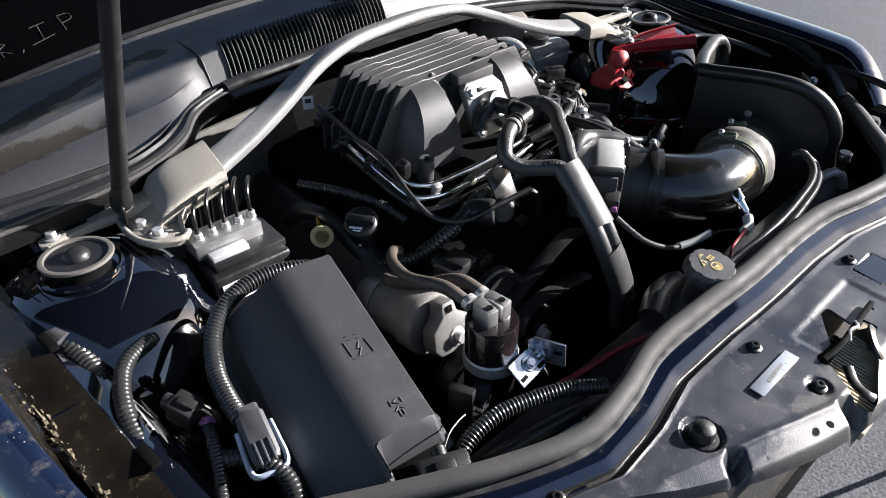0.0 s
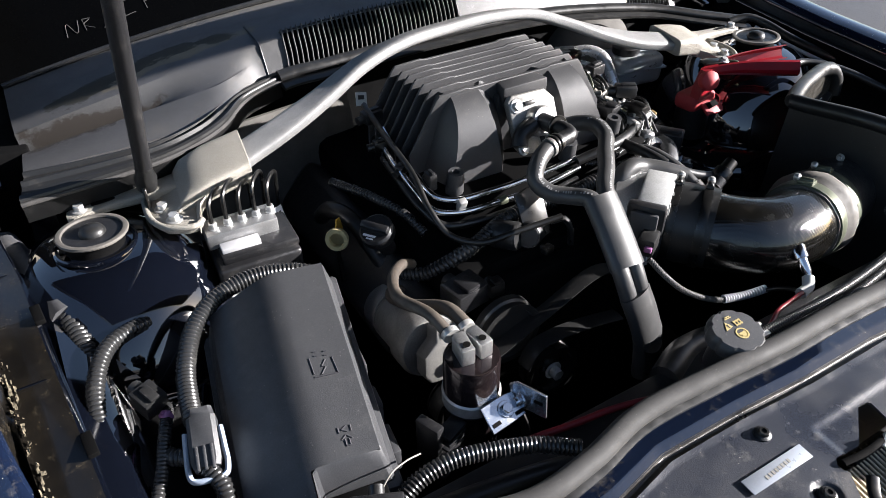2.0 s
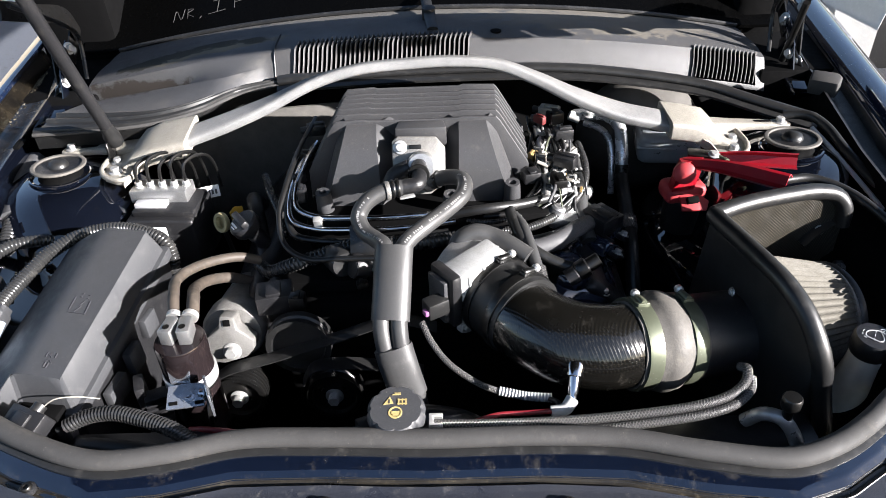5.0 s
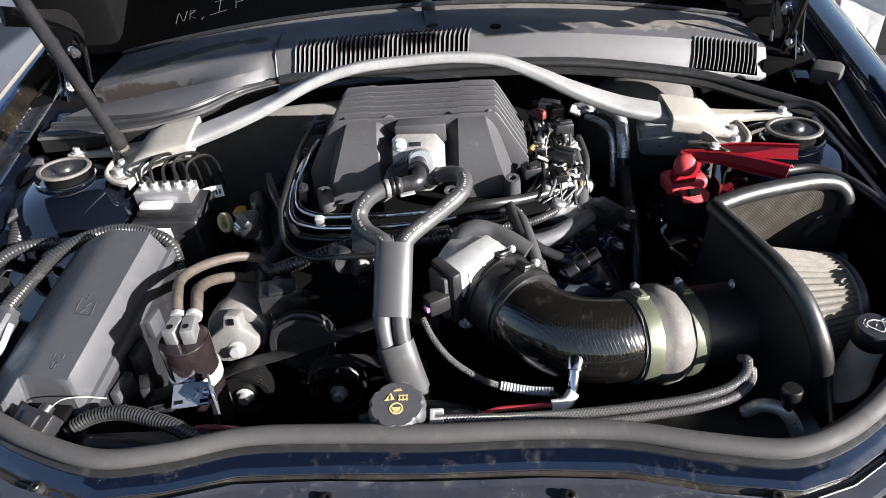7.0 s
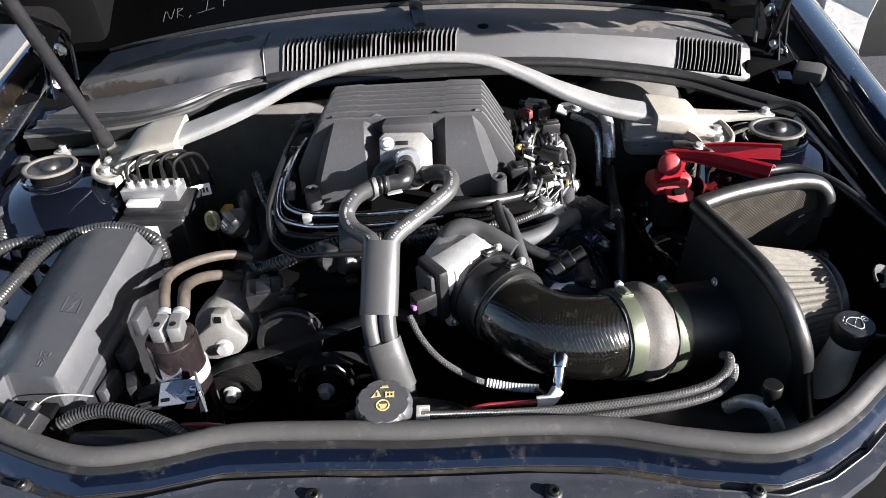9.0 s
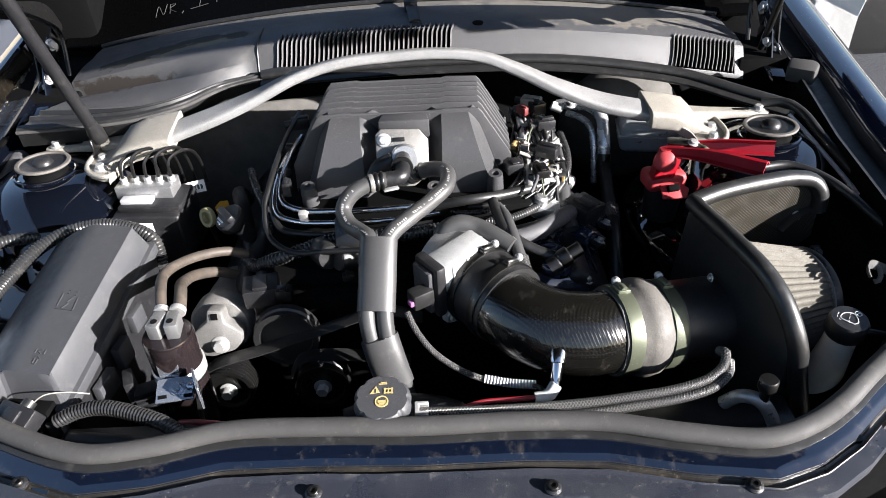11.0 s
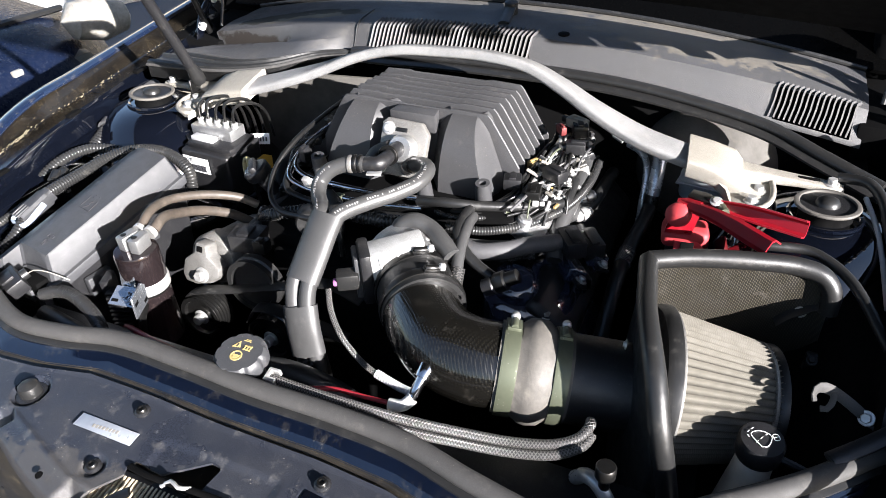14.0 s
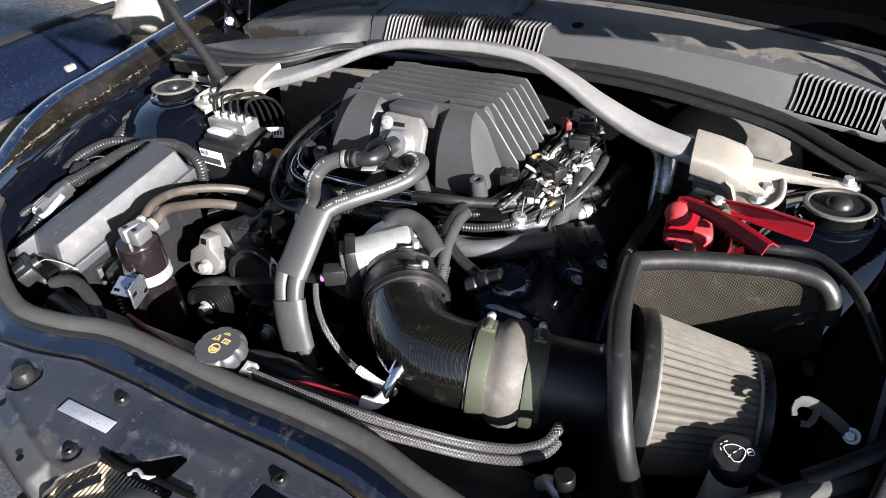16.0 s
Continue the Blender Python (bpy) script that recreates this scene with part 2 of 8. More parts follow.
BARK = surface("powder_coat_silver", (0.215, 0.20, 0.172), 0.5, 0.2, second=(0.16, 0.15, 0.128), amount=0.7, scale=20, grain=0.9, grain_scale=1300, dust=(0.36, 0.33, 0.28), dust_amount=0.28, specks=0.6, bump=0.8, bump_scale=1200)
ALU = surface("bare_aluminium", (0.42, 0.42, 0.42), 0.38, 0.85, second=(0.30, 0.30, 0.29), scale=40, grain=0.4, bump=0.35, bump_scale=700, dust=(0.3, 0.285, 0.26), dust_amount=0.25)
CHROME = surface("chrome", (0.72, 0.72, 0.74), 0.14, 1.0, second=(0.6, 0.6, 0.6), rough_var=0.06)
STEEL = surface("zinc_steel", (0.52, 0.52, 0.51), 0.36, 0.6, second=(0.38, 0.37, 0.35), scale=90, amount=0.8)
DARKSTEEL = surface("dark_steel", (0.055, 0.055, 0.055), 0.34, 0.9, second=(0.03, 0.028, 0.025), scale=50, amount=0.8, specks=0.4)
GOLD = surface("passivated_clip", (0.105, 0.115, 0.08), 0.42, 0.5, second=(0.07, 0.078, 0.052), scale=60, specks=0.8)
CANBLACK = surface("gunmetal_can", (0.022, 0.016, 0.017), 0.13, 0.5, coat=0.4, dust=(0.26, 0.19, 0.17), dust_amount=0.25, scale=30, specks=0.5)
WHITE = surface("white_plastic", (0.5, 0.5, 0.48), 0.45, second=(0.38, 0.38, 0.35), dust=(0.36, 0.32, 0.27), dust_amount=0.3)
TANK = surface("milky_tank", (0.46, 0.49, 0.52), 0.35, second=(0.38, 0.40, 0.42), trans=0.45, dust=(0.3, 0.27, 0.23), dust_amount=0.25)
CREAM = surface("yellowed_plastic", (0.72, 0.69, 0.62), 0.4, second=(0.58, 0.54, 0.45), trans=0.15)
PAPER = surface("paper_label", (0.78, 0.78, 0.77), 0.5, second=(0.68, 0.68, 0.67), amount=0.6)
INK = surface("dark_ink", (0.03, 0.03, 0.035), 0.5)
GREYINK = surface("grey_ink", (0.45, 0.45, 0.46), 0.6)
YELLOW = surface("gold_print", (0.40, 0.32, 0.13), 0.6)
YPLASTIC = surface("yellow_plastic", (0.42, 0.35, 0.18), 0.5, second=(0.30, 0.25, 0.12))
YTAG = surface("yellow_tag", (0.5, 0.3, 0.03), 0.45, second=(0.3, 0.17, 0.02))
RED = surface("red_rubber", (0.24, 0.005, 0.012), 0.36, second=(0.17, 0.004, 0.009), scale=30, dust=(0.4, 0.1, 0.1), dust_amount=0.25, bump=0.15)
REDCAP = surface("faded_red_rubber", (0.36, 0.03, 0.035), 0.6, second=(0.28, 0.022, 0.028), scale=40)
REDWIRE = surface("red_wire", (0.16, 0.008, 0.014), 0.4)
BRAIDCORE = surface("braid_core", (0.008, 0.008, 0.008), 0.5)
STRAND = surface("braid_strand", (0.13, 0.125, 0.12), 0.34, 0.4, second=(0.07, 0.068, 0.066), amount=0.6, scale=200)
FADEDCLIP = surface("faded_clip", (0.12, 0.015, 0.015), 0.55)
PURPLE = surface("purple_lock", (0.26, 0.10, 0.23), 0.45)
BLUEPL = surface("blue_grey_clip", (0.30, 0.36, 0.45), 0.4)
GLASS = surface("dark_windscreen", (0.001, 0.001, 0.001), 0.3, coat=0.0, spec=0.04)
TAPE = surface("cloth_tape", (0.055, 0.055, 0.058), 0.6, bump=0.5, bump_scale=900, dust=DUST, dust_amount=0.25)
WHITECAR = surface("white_car_paint", (0.75, 0.75, 0.74), 0.25, coat=0.8)
BLUECAR = surface("dark_blue_car_paint", (0.0035, 0.0065, 0.018), 0.3, coat=0.0, dust=(0.30, 0.31, 0.33), dust_amount=0.2, dust_scale=150, bump=0.25, bump_scale=260, specks=1.0, spec=0.14)
SCRIPT = surface("chalk_marks", (0.03, 0.029, 0.028), 0.8)
HOODIN = surface("hood_underside", (0.003, 0.003, 0.003), 0.9, spec=0.08)
# Near-black base: deep shade of the bay and recesses, put into the colour.
DARKIN = surface("deep_shade_black", (0.0016, 0.0016, 0.0017), 0.85, spec=0.08)
SILICONE = surface("worn_silicone", (0.095, 0.088, 0.078), 0.7, second=(0.055, 0.051, 0.046), scale=70, amount=0.8, dust=(0.3, 0.275, 0.235), dust_amount=0.4, bump=0.3, bump_scale=300)


def woven(name, dark, light, pitch, rough=0.25, coat=0.6, axis_mix=True, metal=0.0):
    """A diagonal twill of two tones in the object's own space."""
    m = surface(name, dark, rough, coat=coat, metal=metal, dust=DUST, dust_amount=0.12)
    t = m.node_tree
    b = t.nodes["Principled BSDF"]
    old = b.inputs["Base Color"].links[0].from_socket
    co = t.nodes.new("ShaderNodeTexCoord").outputs["Object"]
    waves = []
    for turn in ((0.6, 0.35, 0.75), (0.6, 0.35, -0.75)):
        mp = t.nodes.new("ShaderNodeMapping")
        mp.inputs["Rotation"].default_value = turn
        t.links.new(co, mp.inputs[0])
        w = t.nodes.new("ShaderNodeTexWave")
        w.inputs["Scale"].default_value = pitch
        w.inputs["Distortion"].default_value = 0.15
        t.links.new(mp.outputs[0], w.inputs[0])
        waves.append(w.outputs["Fac"])
    mul = t.nodes.new("ShaderNodeMath")
    mul.operation = "MULTIPLY"
    t.links.new(waves[0], mul.inputs[0])
    t.links.new(waves[1], mul.inputs[1])
    mx = t.nodes.new("ShaderNodeMix")
    mx.data_type = "RGBA"
    t.links.new(mul.outputs[0], mx.inputs["Factor"])
    t.links.new(old, mx.inputs[6])
    mx.inputs[7].default_value = (*light, 1)
    t.links.new(mx.outputs[2], b.inputs["Base Color"])
    bp = t.nodes.new("ShaderNodeBump")
    bp.inputs["Strength"].default_value, bp.inputs["Distance"].default_value = 0.4, 0.0006
    t.links.new(mul.outputs[0], bp.inputs["Height"])
    t.links.new(bp.outputs[0], b.inputs["Normal"])
    return m


CARBON = woven("carbon_fibre", (0.0035, 0.0033, 0.003), (0.0105, 0.0097, 0.0075), 105, 0.2, 0.7)
CARBONP = woven("carbon_panel", (0.011, 0.010, 0.008), (0.052, 0.045, 0.031), 130, 0.42, 0.2)
BRAID = woven("braided_sleeve", (0.005, 0.005, 0.005), (0.24, 0.235, 0.23), 210, 0.36, 0.0)
COTTON = woven("filter_gauze", (0.078, 0.071, 0.056), (0.115, 0.107, 0.088), 420, 0.8, 0.0)
GUTTER = surface("gritty_gutter_paint", (0.005, 0.0045, 0.004), 0.22, second=(0.014, 0.011, 0.007), scale=14, amount=0.8, coat=0.45, dust=(0.28, 0.22, 0.13), dust_amount=0.14, dust_scale=70, specks=0.8)
DULLALU = surface("dull_casting", (0.20, 0.195, 0.185), 0.5, 0.5, second=(0.12, 0.115, 0.105), amount=0.8, scale=45, grain=0.4, bump=0.4, dust=(0.28, 0.26, 0.22), dust_amount=0.35)
CASTALU = surface("pale_casting", (0.46, 0.46, 0.45), 0.45, 0.35, second=(0.34, 0.34, 0.325), scale=60, amount=0.8, grain=0.4, bump=0.5, bump_scale=700, dust=(0.3, 0.28, 0.25), dust_amount=0.35, specks=0.6)
ZINC = surface("bright_zinc", (0.60, 0.64, 0.70), 0.22, 0.9, second=(0.45, 0.48, 0.52), scale=120, amount=0.8)
# Blue in the base is raised for the wing's sky reflection.
WINGP = surface("dusty_wing_paint", (0.006, 0.011, 0.028), 0.07, coat=1.0, dust=(0.42, 0.39, 0.33), dust_amount=0.2, dust_scale=60, specks=1.0, rough_var=0.04, bump=0.06, bump_scale=60)
RENDERED = surface("cream_render", (0.42, 0.37, 0.29), 0.9, second=(0.34, 0.30, 0.23), scale=0.6, grain=0.3, grain_scale=40)
COWLMAT = surface("weathered_cowl_plastic", (0.048, 0.048, 0.050), 0.5, second=(0.030, 0.029, 0.028), amount=0.7, scale=9, grain=0.35, dust=(0.2, 0.18, 0.145), dust_amount=0.22, dust_scale=16, specks=0.8, bump=0.4, bump_scale=900, rough_var=0.12)


def stain_or_shade(m, colour, at, size, scale=30.0, amount=1.0, stretch=(1, 1, 1)):
    """A ragged dry mark or painted shade on a material, round a place in the world; size gives its three half-lengths.
    """
    t = m.node_tree
    b = t.nodes["Principled BSDF"]
    pos = t.nodes.new("ShaderNodeNewGeometry").outputs["Position"]
    mp = t.nodes.new("ShaderNodeMapping")
    mp.vector_type = "TEXTURE"
    mp.inputs["Location"].default_value, mp.inputs["Scale"].default_value = at, size
    t.links.new(pos, mp.inputs[0])
    ln = t.nodes.new("ShaderNodeVectorMath")
    ln.operation = "LENGTH"
    t.links.new(mp.outputs[0], ln.inputs[0])
    st = t.nodes.new("ShaderNodeVectorMath")
    st.operation = "MULTIPLY"
    st.inputs[1].default_value = stretch
    t.links.new(pos, st.inputs[0])
    n = t.nodes.new("ShaderNodeTexNoise")
    n.inputs["Scale"].default_value, n.inputs["Detail"].default_value, n.inputs["Roughness"].default_value = scale, 8.0, 0.7
    t.links.new(st.outputs[0], n.inputs["Vector"])
    a = t.nodes.new("ShaderNodeMath")
    a.operation = "MULTIPLY_ADD"
    a.inputs[1].default_value, a.inputs[2].default_value = 2.6, -0.8
    t.links.new(n.outputs["Fac"], a.inputs[0])
    d = t.nodes.new("ShaderNodeMath")
    d.operation = "SUBTRACT"
    t.links.new(a.outputs[0], d.inputs[0])
    t.links.new(ln.outputs["Value"], d.inputs[1])
    r = t.nodes.new("ShaderNodeMapRange")
    r.inputs[1].default_value, r.inputs[2].default_value, r.inputs[3].default_value, r.inputs[4].default_value = -0.42, -0.22, 0, amount
    t.links.new(d.outputs[0], r.inputs[0])
    for name, value in (("Base Color", (*colour, 1)), ("Roughness", (0.85, 0.85, 0.85, 1))):
        mx = t.nodes.new("ShaderNodeMix")
        mx.data_type = "RGBA"
        t.links.new(r.outputs[0], mx.inputs["Factor"])
        t.links.new(b.inputs[name].links[0].from_socket, mx.inputs[6])
        mx.inputs[7].default_value = value
        t.links.new(mx.outputs[2], b.inputs[name])


LICHEN = surface("tan_grime", (0.135, 0.112, 0.073), 0.9, second=(0.06, 0.048, 0.028), amount=0.9, scale=70, grain=0.4, dust=(0.26, 0.225, 0.165), dust_amount=0.4, bump=0.6)
# Bluish base stands for the sky mirrored in the cover.
FRONTC = surface("scuffed_cover_plastic", (0.013, 0.0155, 0.023), 0.33, second=(0.026, 0.027, 0.031), amount=0.7, scale=14, grain=0.35, dust=(0.34, 0.32, 0.28), dust_amount=0.24, dust_scale=45, specks=0.7, bump=0.3, bump_scale=700, rough_var=0.12, spec=0.6)
# Blue-grey base holds the sky light that falls on the cover.
COILBLUE = surface("sky_tinted_cover", (0.020, 0.027, 0.050), 0.18, second=(0.03, 0.038, 0.062), coat=1.0, dust=DUST, dust_amount=0.1)
CLEARAMB = surface("dull_amber_plastic", (0.32, 0.22, 0.09), 0.4, second=(0.2, 0.13, 0.05))
DULLWHITE = surface("dull_white_plastic", (0.26, 0.25, 0.225), 0.45, second=(0.17, 0.155, 0.13), amount=0.8, dust=(0.2, 0.18, 0.15), dust_amount=0.4)
PRINT = surface("faded_print", (0.24, 0.24, 0.24), 0.7)
SILVERTAG = surface("silvered_label", (0.34, 0.37, 0.41), 0.35, 0.3, second=(0.27, 0.29, 0.33), amount=0.7, scale=60)
POLISH = surface("drawn_aluminium", (0.62, 0.62, 0.63), 0.26, 0.65, second=(0.5, 0.5, 0.5), scale=60, amount=0.6)
INSUL = surface("grey_insulation", (0.075, 0.070, 0.062), 0.8, second=(0.05, 0.047, 0.042), amount=0.8, scale=30, dust=(0.16, 0.145, 0.12), dust_amount=0.3, bump=0.4, bump_scale=300)
ASPHALT = surface("asphalt", (0.026, 0.028, 0.034), 0.75, second=(0.018, 0.019, 0.023), scale=3, amount=0.8, grain=1.0, grain_scale=130, dust=(0.012, 0.012, 0.013), dust_amount=0.5, dust_scale=90, bump=2.0, bump_scale=110)
CONCRETE = surface("concrete", (0.5, 0.48, 0.44), 0.8, second=(0.42, 0.4, 0.37), scale=2, grain=0.4, grain_scale=100)
for x, y, w in ((-0.50, 0.240, 0.07), (-0.42, 0.250, 0.08), (-0.33, 0.260, 0.08)):
    stain_or_shade(COWLMAT, (0.125, 0.108, 0.075), (x, y, 0.97), (w, 0.020, 0.09), 30, 0.75, (0.6, 1, 1))
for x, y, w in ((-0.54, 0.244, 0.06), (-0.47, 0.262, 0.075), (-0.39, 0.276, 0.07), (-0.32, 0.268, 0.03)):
    stain_or_shade(COWLMAT, (0.012, 0.012, 0.007), (x, y, 0.97), (w, 0.022, 0.09), 44, 0.95, (0.6, 1, 1))
# brown dirt in the hollow, darkened to carry the deep shadow there
stain_or_shade(COWLMAT, (0.011, 0.007, 0.004), (-0.53, 0.200, 0.915), (0.15, 0.036, 0.036), 14, 0.95)
stain_or_shade(COWLMAT, (0.13, 0.115, 0.09), (0.36, 0.31, 0.99), (0.30, 0.09, 0.06), 34, 0.6)
stain_or_shade(COWLMAT, (0.12, 0.11, 0.09), (-0.05, 0.36, 1.0), (0.34, 0.05, 0.05), 60, 0.5)
# paler, bluer asphalt on this side
stain_or_shade(ASPHALT, (0.075, 0.083, 0.10), (-4.6, 3.2, 0.0), (3.4, 2.6, 1.0), 30, 0.9)
stain_or_shade(FRONTC, (0.12, 0.105, 0.08), (-0.10, -0.755, 0.83), (0.16, 0.04, 0.05), 55, 0.22)
for clear in (PAINT, PAINT_IN, WINGP, COILBLUE):
    clear.node_tree.nodes["Principled BSDF"].inputs["Coat IOR"].default_value = 1.8
FINTAN = surface("tan_fins", (0.42, 0.36, 0.26), 0.6, second=(0.28, 0.23, 0.15), amount=0.8, scale=60, grain=0.4, dust=(0.2, 0.15, 0.09), dust_amount=0.3)


# ---- the ground and what stands round the car ----
def span(a, b, n):
    return [lerp(a, b, i / n) for i in range(n + 1)]


def rough_ground(x, y):
    return 0.004 * noise.noise((x * 2, y * 2, 0)) if abs(x) < 6 and abs(y) < 6 else 0.0


single("ground", sheet([-400, -60, -12] + span(-6, 6, 40) + [12, 60, 400], [-400, -60, -12] + span(-6, 6, 40) + [12, 60, 400], rough_ground, 0.05),
       ASPHALT, "grey asphalt car park, coarse and worn", "ground", kind="structure")

# a cream building that closes the yard behind the car and shows in the paint
yard = thing("yard_building", (-16, 19, 0), "cream rendered building closing the yard behind the cars", "building", kind="structure")
part("wall", rbox((-16, 19, 4.2), (30, 0.4, 8.4), bevel=0.02), RENDERED, yard)
part("parapet", rbox((-16, 18.9, 8.5), (30.4, 0.6, 0.3), bevel=0.02), CONCRETE, yard)

# a pale slab of concrete far behind
single("concrete_slab", rbox((-5.19, 4.17, 0.01), (9.0, 4.0, 0.06), Matrix.Rotation(radians(61), 4, "Z"), 0.02), CONCRETE, "pale sunlit concrete slab beside the asphalt", "concrete slab", kind="structure")


# ---- the body round the bay ----
def gutter_x(y):
    """Half the bay's width at y, where the wings' inner lips run."""
    return 0.672 + 0.16 * (y + 0.1) * (1.0 if y > -0.1 else 0.55)


def wing(side):
    name = "wing"
    t = thing(name, (side * 0.8, -0.1, 0.0), "glossy black front wing with a dusty gutter beside the engine bay", "car wing", "wings of the car")
    ys = span(-0.52, 0.95, 66)

    def outer(u, y):
        x0 = gutter_x(y) + (0.059 if side < 0 else 0.045)
        if side < 0:
            prof = [(0, 0.021), (0.003, 0.026), (0.010, 0.028), (0.026, 0.025), (0.046, 0.010), (0.062, -0.03), (0.072, -0.11), (0.078, -0.30), (0.074, -0.55)]
        else:
            prof = [(0, 0.0), (0.004, 0.007), (0.018, 0.014), (0.042, 0.016), (0.066, 0.004), (0.086, -0.04), (0.098, -0.12), (0.104, -0.30), (0.098, -0.55)]
        i = min(int(u), len(prof) - 2)
        k = u - i
        dx, dz = lerp(prof[i][0], prof[i + 1][0], k), lerp(prof[i][1], prof[i + 1][1], k)
        drop = max(0.0, -0.40 - y) ** 2 * 6.0 if side > 0 else max(0.0, -0.15 - y) ** 2 * 1.1
        narrow = max(0.0, -0.25 - y) ** 2 * 0.55
        return Vector((side * (x0 + dx - narrow), y, 0.915 + dz - drop + 0.02 * (y + 0.1)))

    us = [i * 0.5 for i in range(17)]
    part("outer_panel", sheet(us, ys, outer, 0.002), WINGP, t, "glossy black painted panel")

    def gutter(u, y):
        low = [(0.0, -0.004), (-0.003, -0.012), (-0.004, -0.05), (-0.022, -0.075), (-0.03, -0.13), (-0.04, -0.30), (-0.05, -0.5)]
        prof = ([(0.060, 0.021), (0.056, 0.017), (0.046, -0.007), (0.040, -0.009)] if side < 0 else [(0.046, -0.002), (0.040, -0.016), (0.012, -0.020), (0.006, -0.006)]) + low
        i = min(int(u), len(prof) - 2)
        k = u - i
        dx, dz = lerp(prof[i][0], prof[i + 1][0], k), lerp(prof[i][1], prof[i + 1][1], k)
        drop = max(0.0, -0.30 - y) ** 2 * 3.5 if side > 0 else max(0.0, -0.15 - y) ** 2 * (1.1 if u < 2 else 0.5)
        return Vector((side * (gutter_x(y) + dx), y, 0.913 + dz + 0.02 * (y + 0.1) - drop))

    part("gutter", sheet([i * 0.5 for i in range(9)], span(-0.49, 0.40, 50), gutter, 0.002), GUTTER if side < 0 else PLASTIC, t, "painted gutter with tan grit")
    if side < 0:
        def grit(u, y):
            if noise.noise((y * 110, u * 3.5, 3.0)) + 0.8 * noise.noise((y * 9, 0.0, 7.0)) < 0.02 + 0.30 * abs(u):
                return None
            return gutter(2.1, y) + Vector((0.0045 + 0.0055 * u, 0.0, 0.0022 + 0.0022 * noise.noise((y * 400, u * 6, 1.0))))

        part("grit", sheet(span(-1, 1, 10), span(-0.46, 0.38, 620), grit, 0.001), LICHEN, t, "tan grit lying along the seam")
        for y in (-0.36, -0.18, 0.02):
            part("clip_notch", rbox(gutter(4, y) + Vector((0.004, 0, 0.001)), (0.010, 0.030, 0.006), Matrix.Rotation(radians(6), 4, "Z"), 0.001), DARKIN, t, "black clip notch")
        for y in (-0.27, -0.09, 0.09):
            part("joint", rbox(gutter(3.5, y) + Vector((0, 0, 0.0006)), (0.038, 0.0016, 0.0014), None, 0), PAINT_IN, t, "pressed joint line")
        part("bolt", hexbolt(gutter(3.4, -0.425) + Vector((0, 0, 0.001)), (0, 0, 1), 0.0065, 0.005), STEEL, t)
    # right wall takes the near-black shade colour, the left one the paint
    part("inner_wall", sheet([4 + i * 0.5 for i in range(13)], span(-0.49, 0.40, 50), gutter, 0.002), PAINT_IN if side < 0 else DARKIN, t, "black inner wall")
    return t


wing(-1)
wing(1)

bay = thing("engine_bay", (0, -0.2, 0.0), "engine bay with deep shade in its near-black colour and painted side walls", "engine bay", kind="structure")
# floor, firewall and radiator face are coloured as deep shade
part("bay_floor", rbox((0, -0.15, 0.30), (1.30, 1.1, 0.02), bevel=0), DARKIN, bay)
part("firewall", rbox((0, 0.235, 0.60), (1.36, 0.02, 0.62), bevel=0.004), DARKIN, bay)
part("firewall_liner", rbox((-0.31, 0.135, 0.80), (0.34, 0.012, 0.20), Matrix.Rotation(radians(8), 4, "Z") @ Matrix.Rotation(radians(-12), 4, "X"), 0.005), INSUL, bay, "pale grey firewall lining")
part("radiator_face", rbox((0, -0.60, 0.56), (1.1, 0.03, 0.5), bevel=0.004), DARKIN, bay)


def apron(side):
    def f(u, y):
        prof = [(0.655, 0.865), (0.62, 0.852), (0.585, 0.80), (0.50, 0.73), (0.44, 0.64), (0.42, 0.32)]
        i = min(int(u), len(prof) - 2)
        k = u - i
        return Vector((side * lerp(prof[i][0], prof[i + 1][0], k), y, lerp(prof[i][1], prof[i + 1][1], k) - 0.05 * max(0, -0.15 - y)))

    # right apron wears the shade colour in place of its glossy paint
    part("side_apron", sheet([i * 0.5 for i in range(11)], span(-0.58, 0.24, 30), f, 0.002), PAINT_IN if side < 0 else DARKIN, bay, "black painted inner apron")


apron(-1)
apron(1)


# radiator cover in front of the seal
SEAL_LINE = [(-0.640, -0.430), (-0.600, -0.468), (-0.54, -0.505), (-0.464, -0.548), (-0.414, -0.574), (-0.329, -0.603), (-0.256, -0.598), (-0.183, -0.582), (-0.08, -0.583),
             (0.016, -0.588), (0.127, -0.588), (0.213, -0.594), (0.293, -0.613), (0.372, -0.624), (0.422, -0.609), (0.469, -0.581), (0.51, -0.548), (0.575, -0.497), (0.645, -0.43)]


def seal_y(x):
    for (a, b), (c, d) in zip(SEAL_LINE, SEAL_LINE[1:]):
        if a <= x <= c:
            return lerp(b, d, (x - a) / (c - a))
    return SEAL_LINE[0][1] if x < 0 else SEAL_LINE[-1][1]


def bump_at(x, a, b, w=0.012):
    return max(0.0, min(1.0, (x - a) / w)) * max(0.0, min(1.0, (b - x) / w))


front = thing("radiator_support", (0, -0.66, 0.80), "dusty black front panel with a painted rail before the seal", "front panel")


def front_line(x, k, h):
    return Vector((x, seal_y(x) + 0.006 + k, h - 0.03 * max(0, abs(x) - 0.45)))


def along(prof, u):
    i = min(int(u), len(prof) - 2)
    return lerp(prof[i][0], prof[i + 1][0], u - i), lerp(prof[i][1], prof[i + 1][1], u - i)


RAIL = [(0.0, 0.846), (-0.010, 0.8510), (-0.020, 0.8512), (-0.034, 0.8485), (-0.044, 0.8440)]
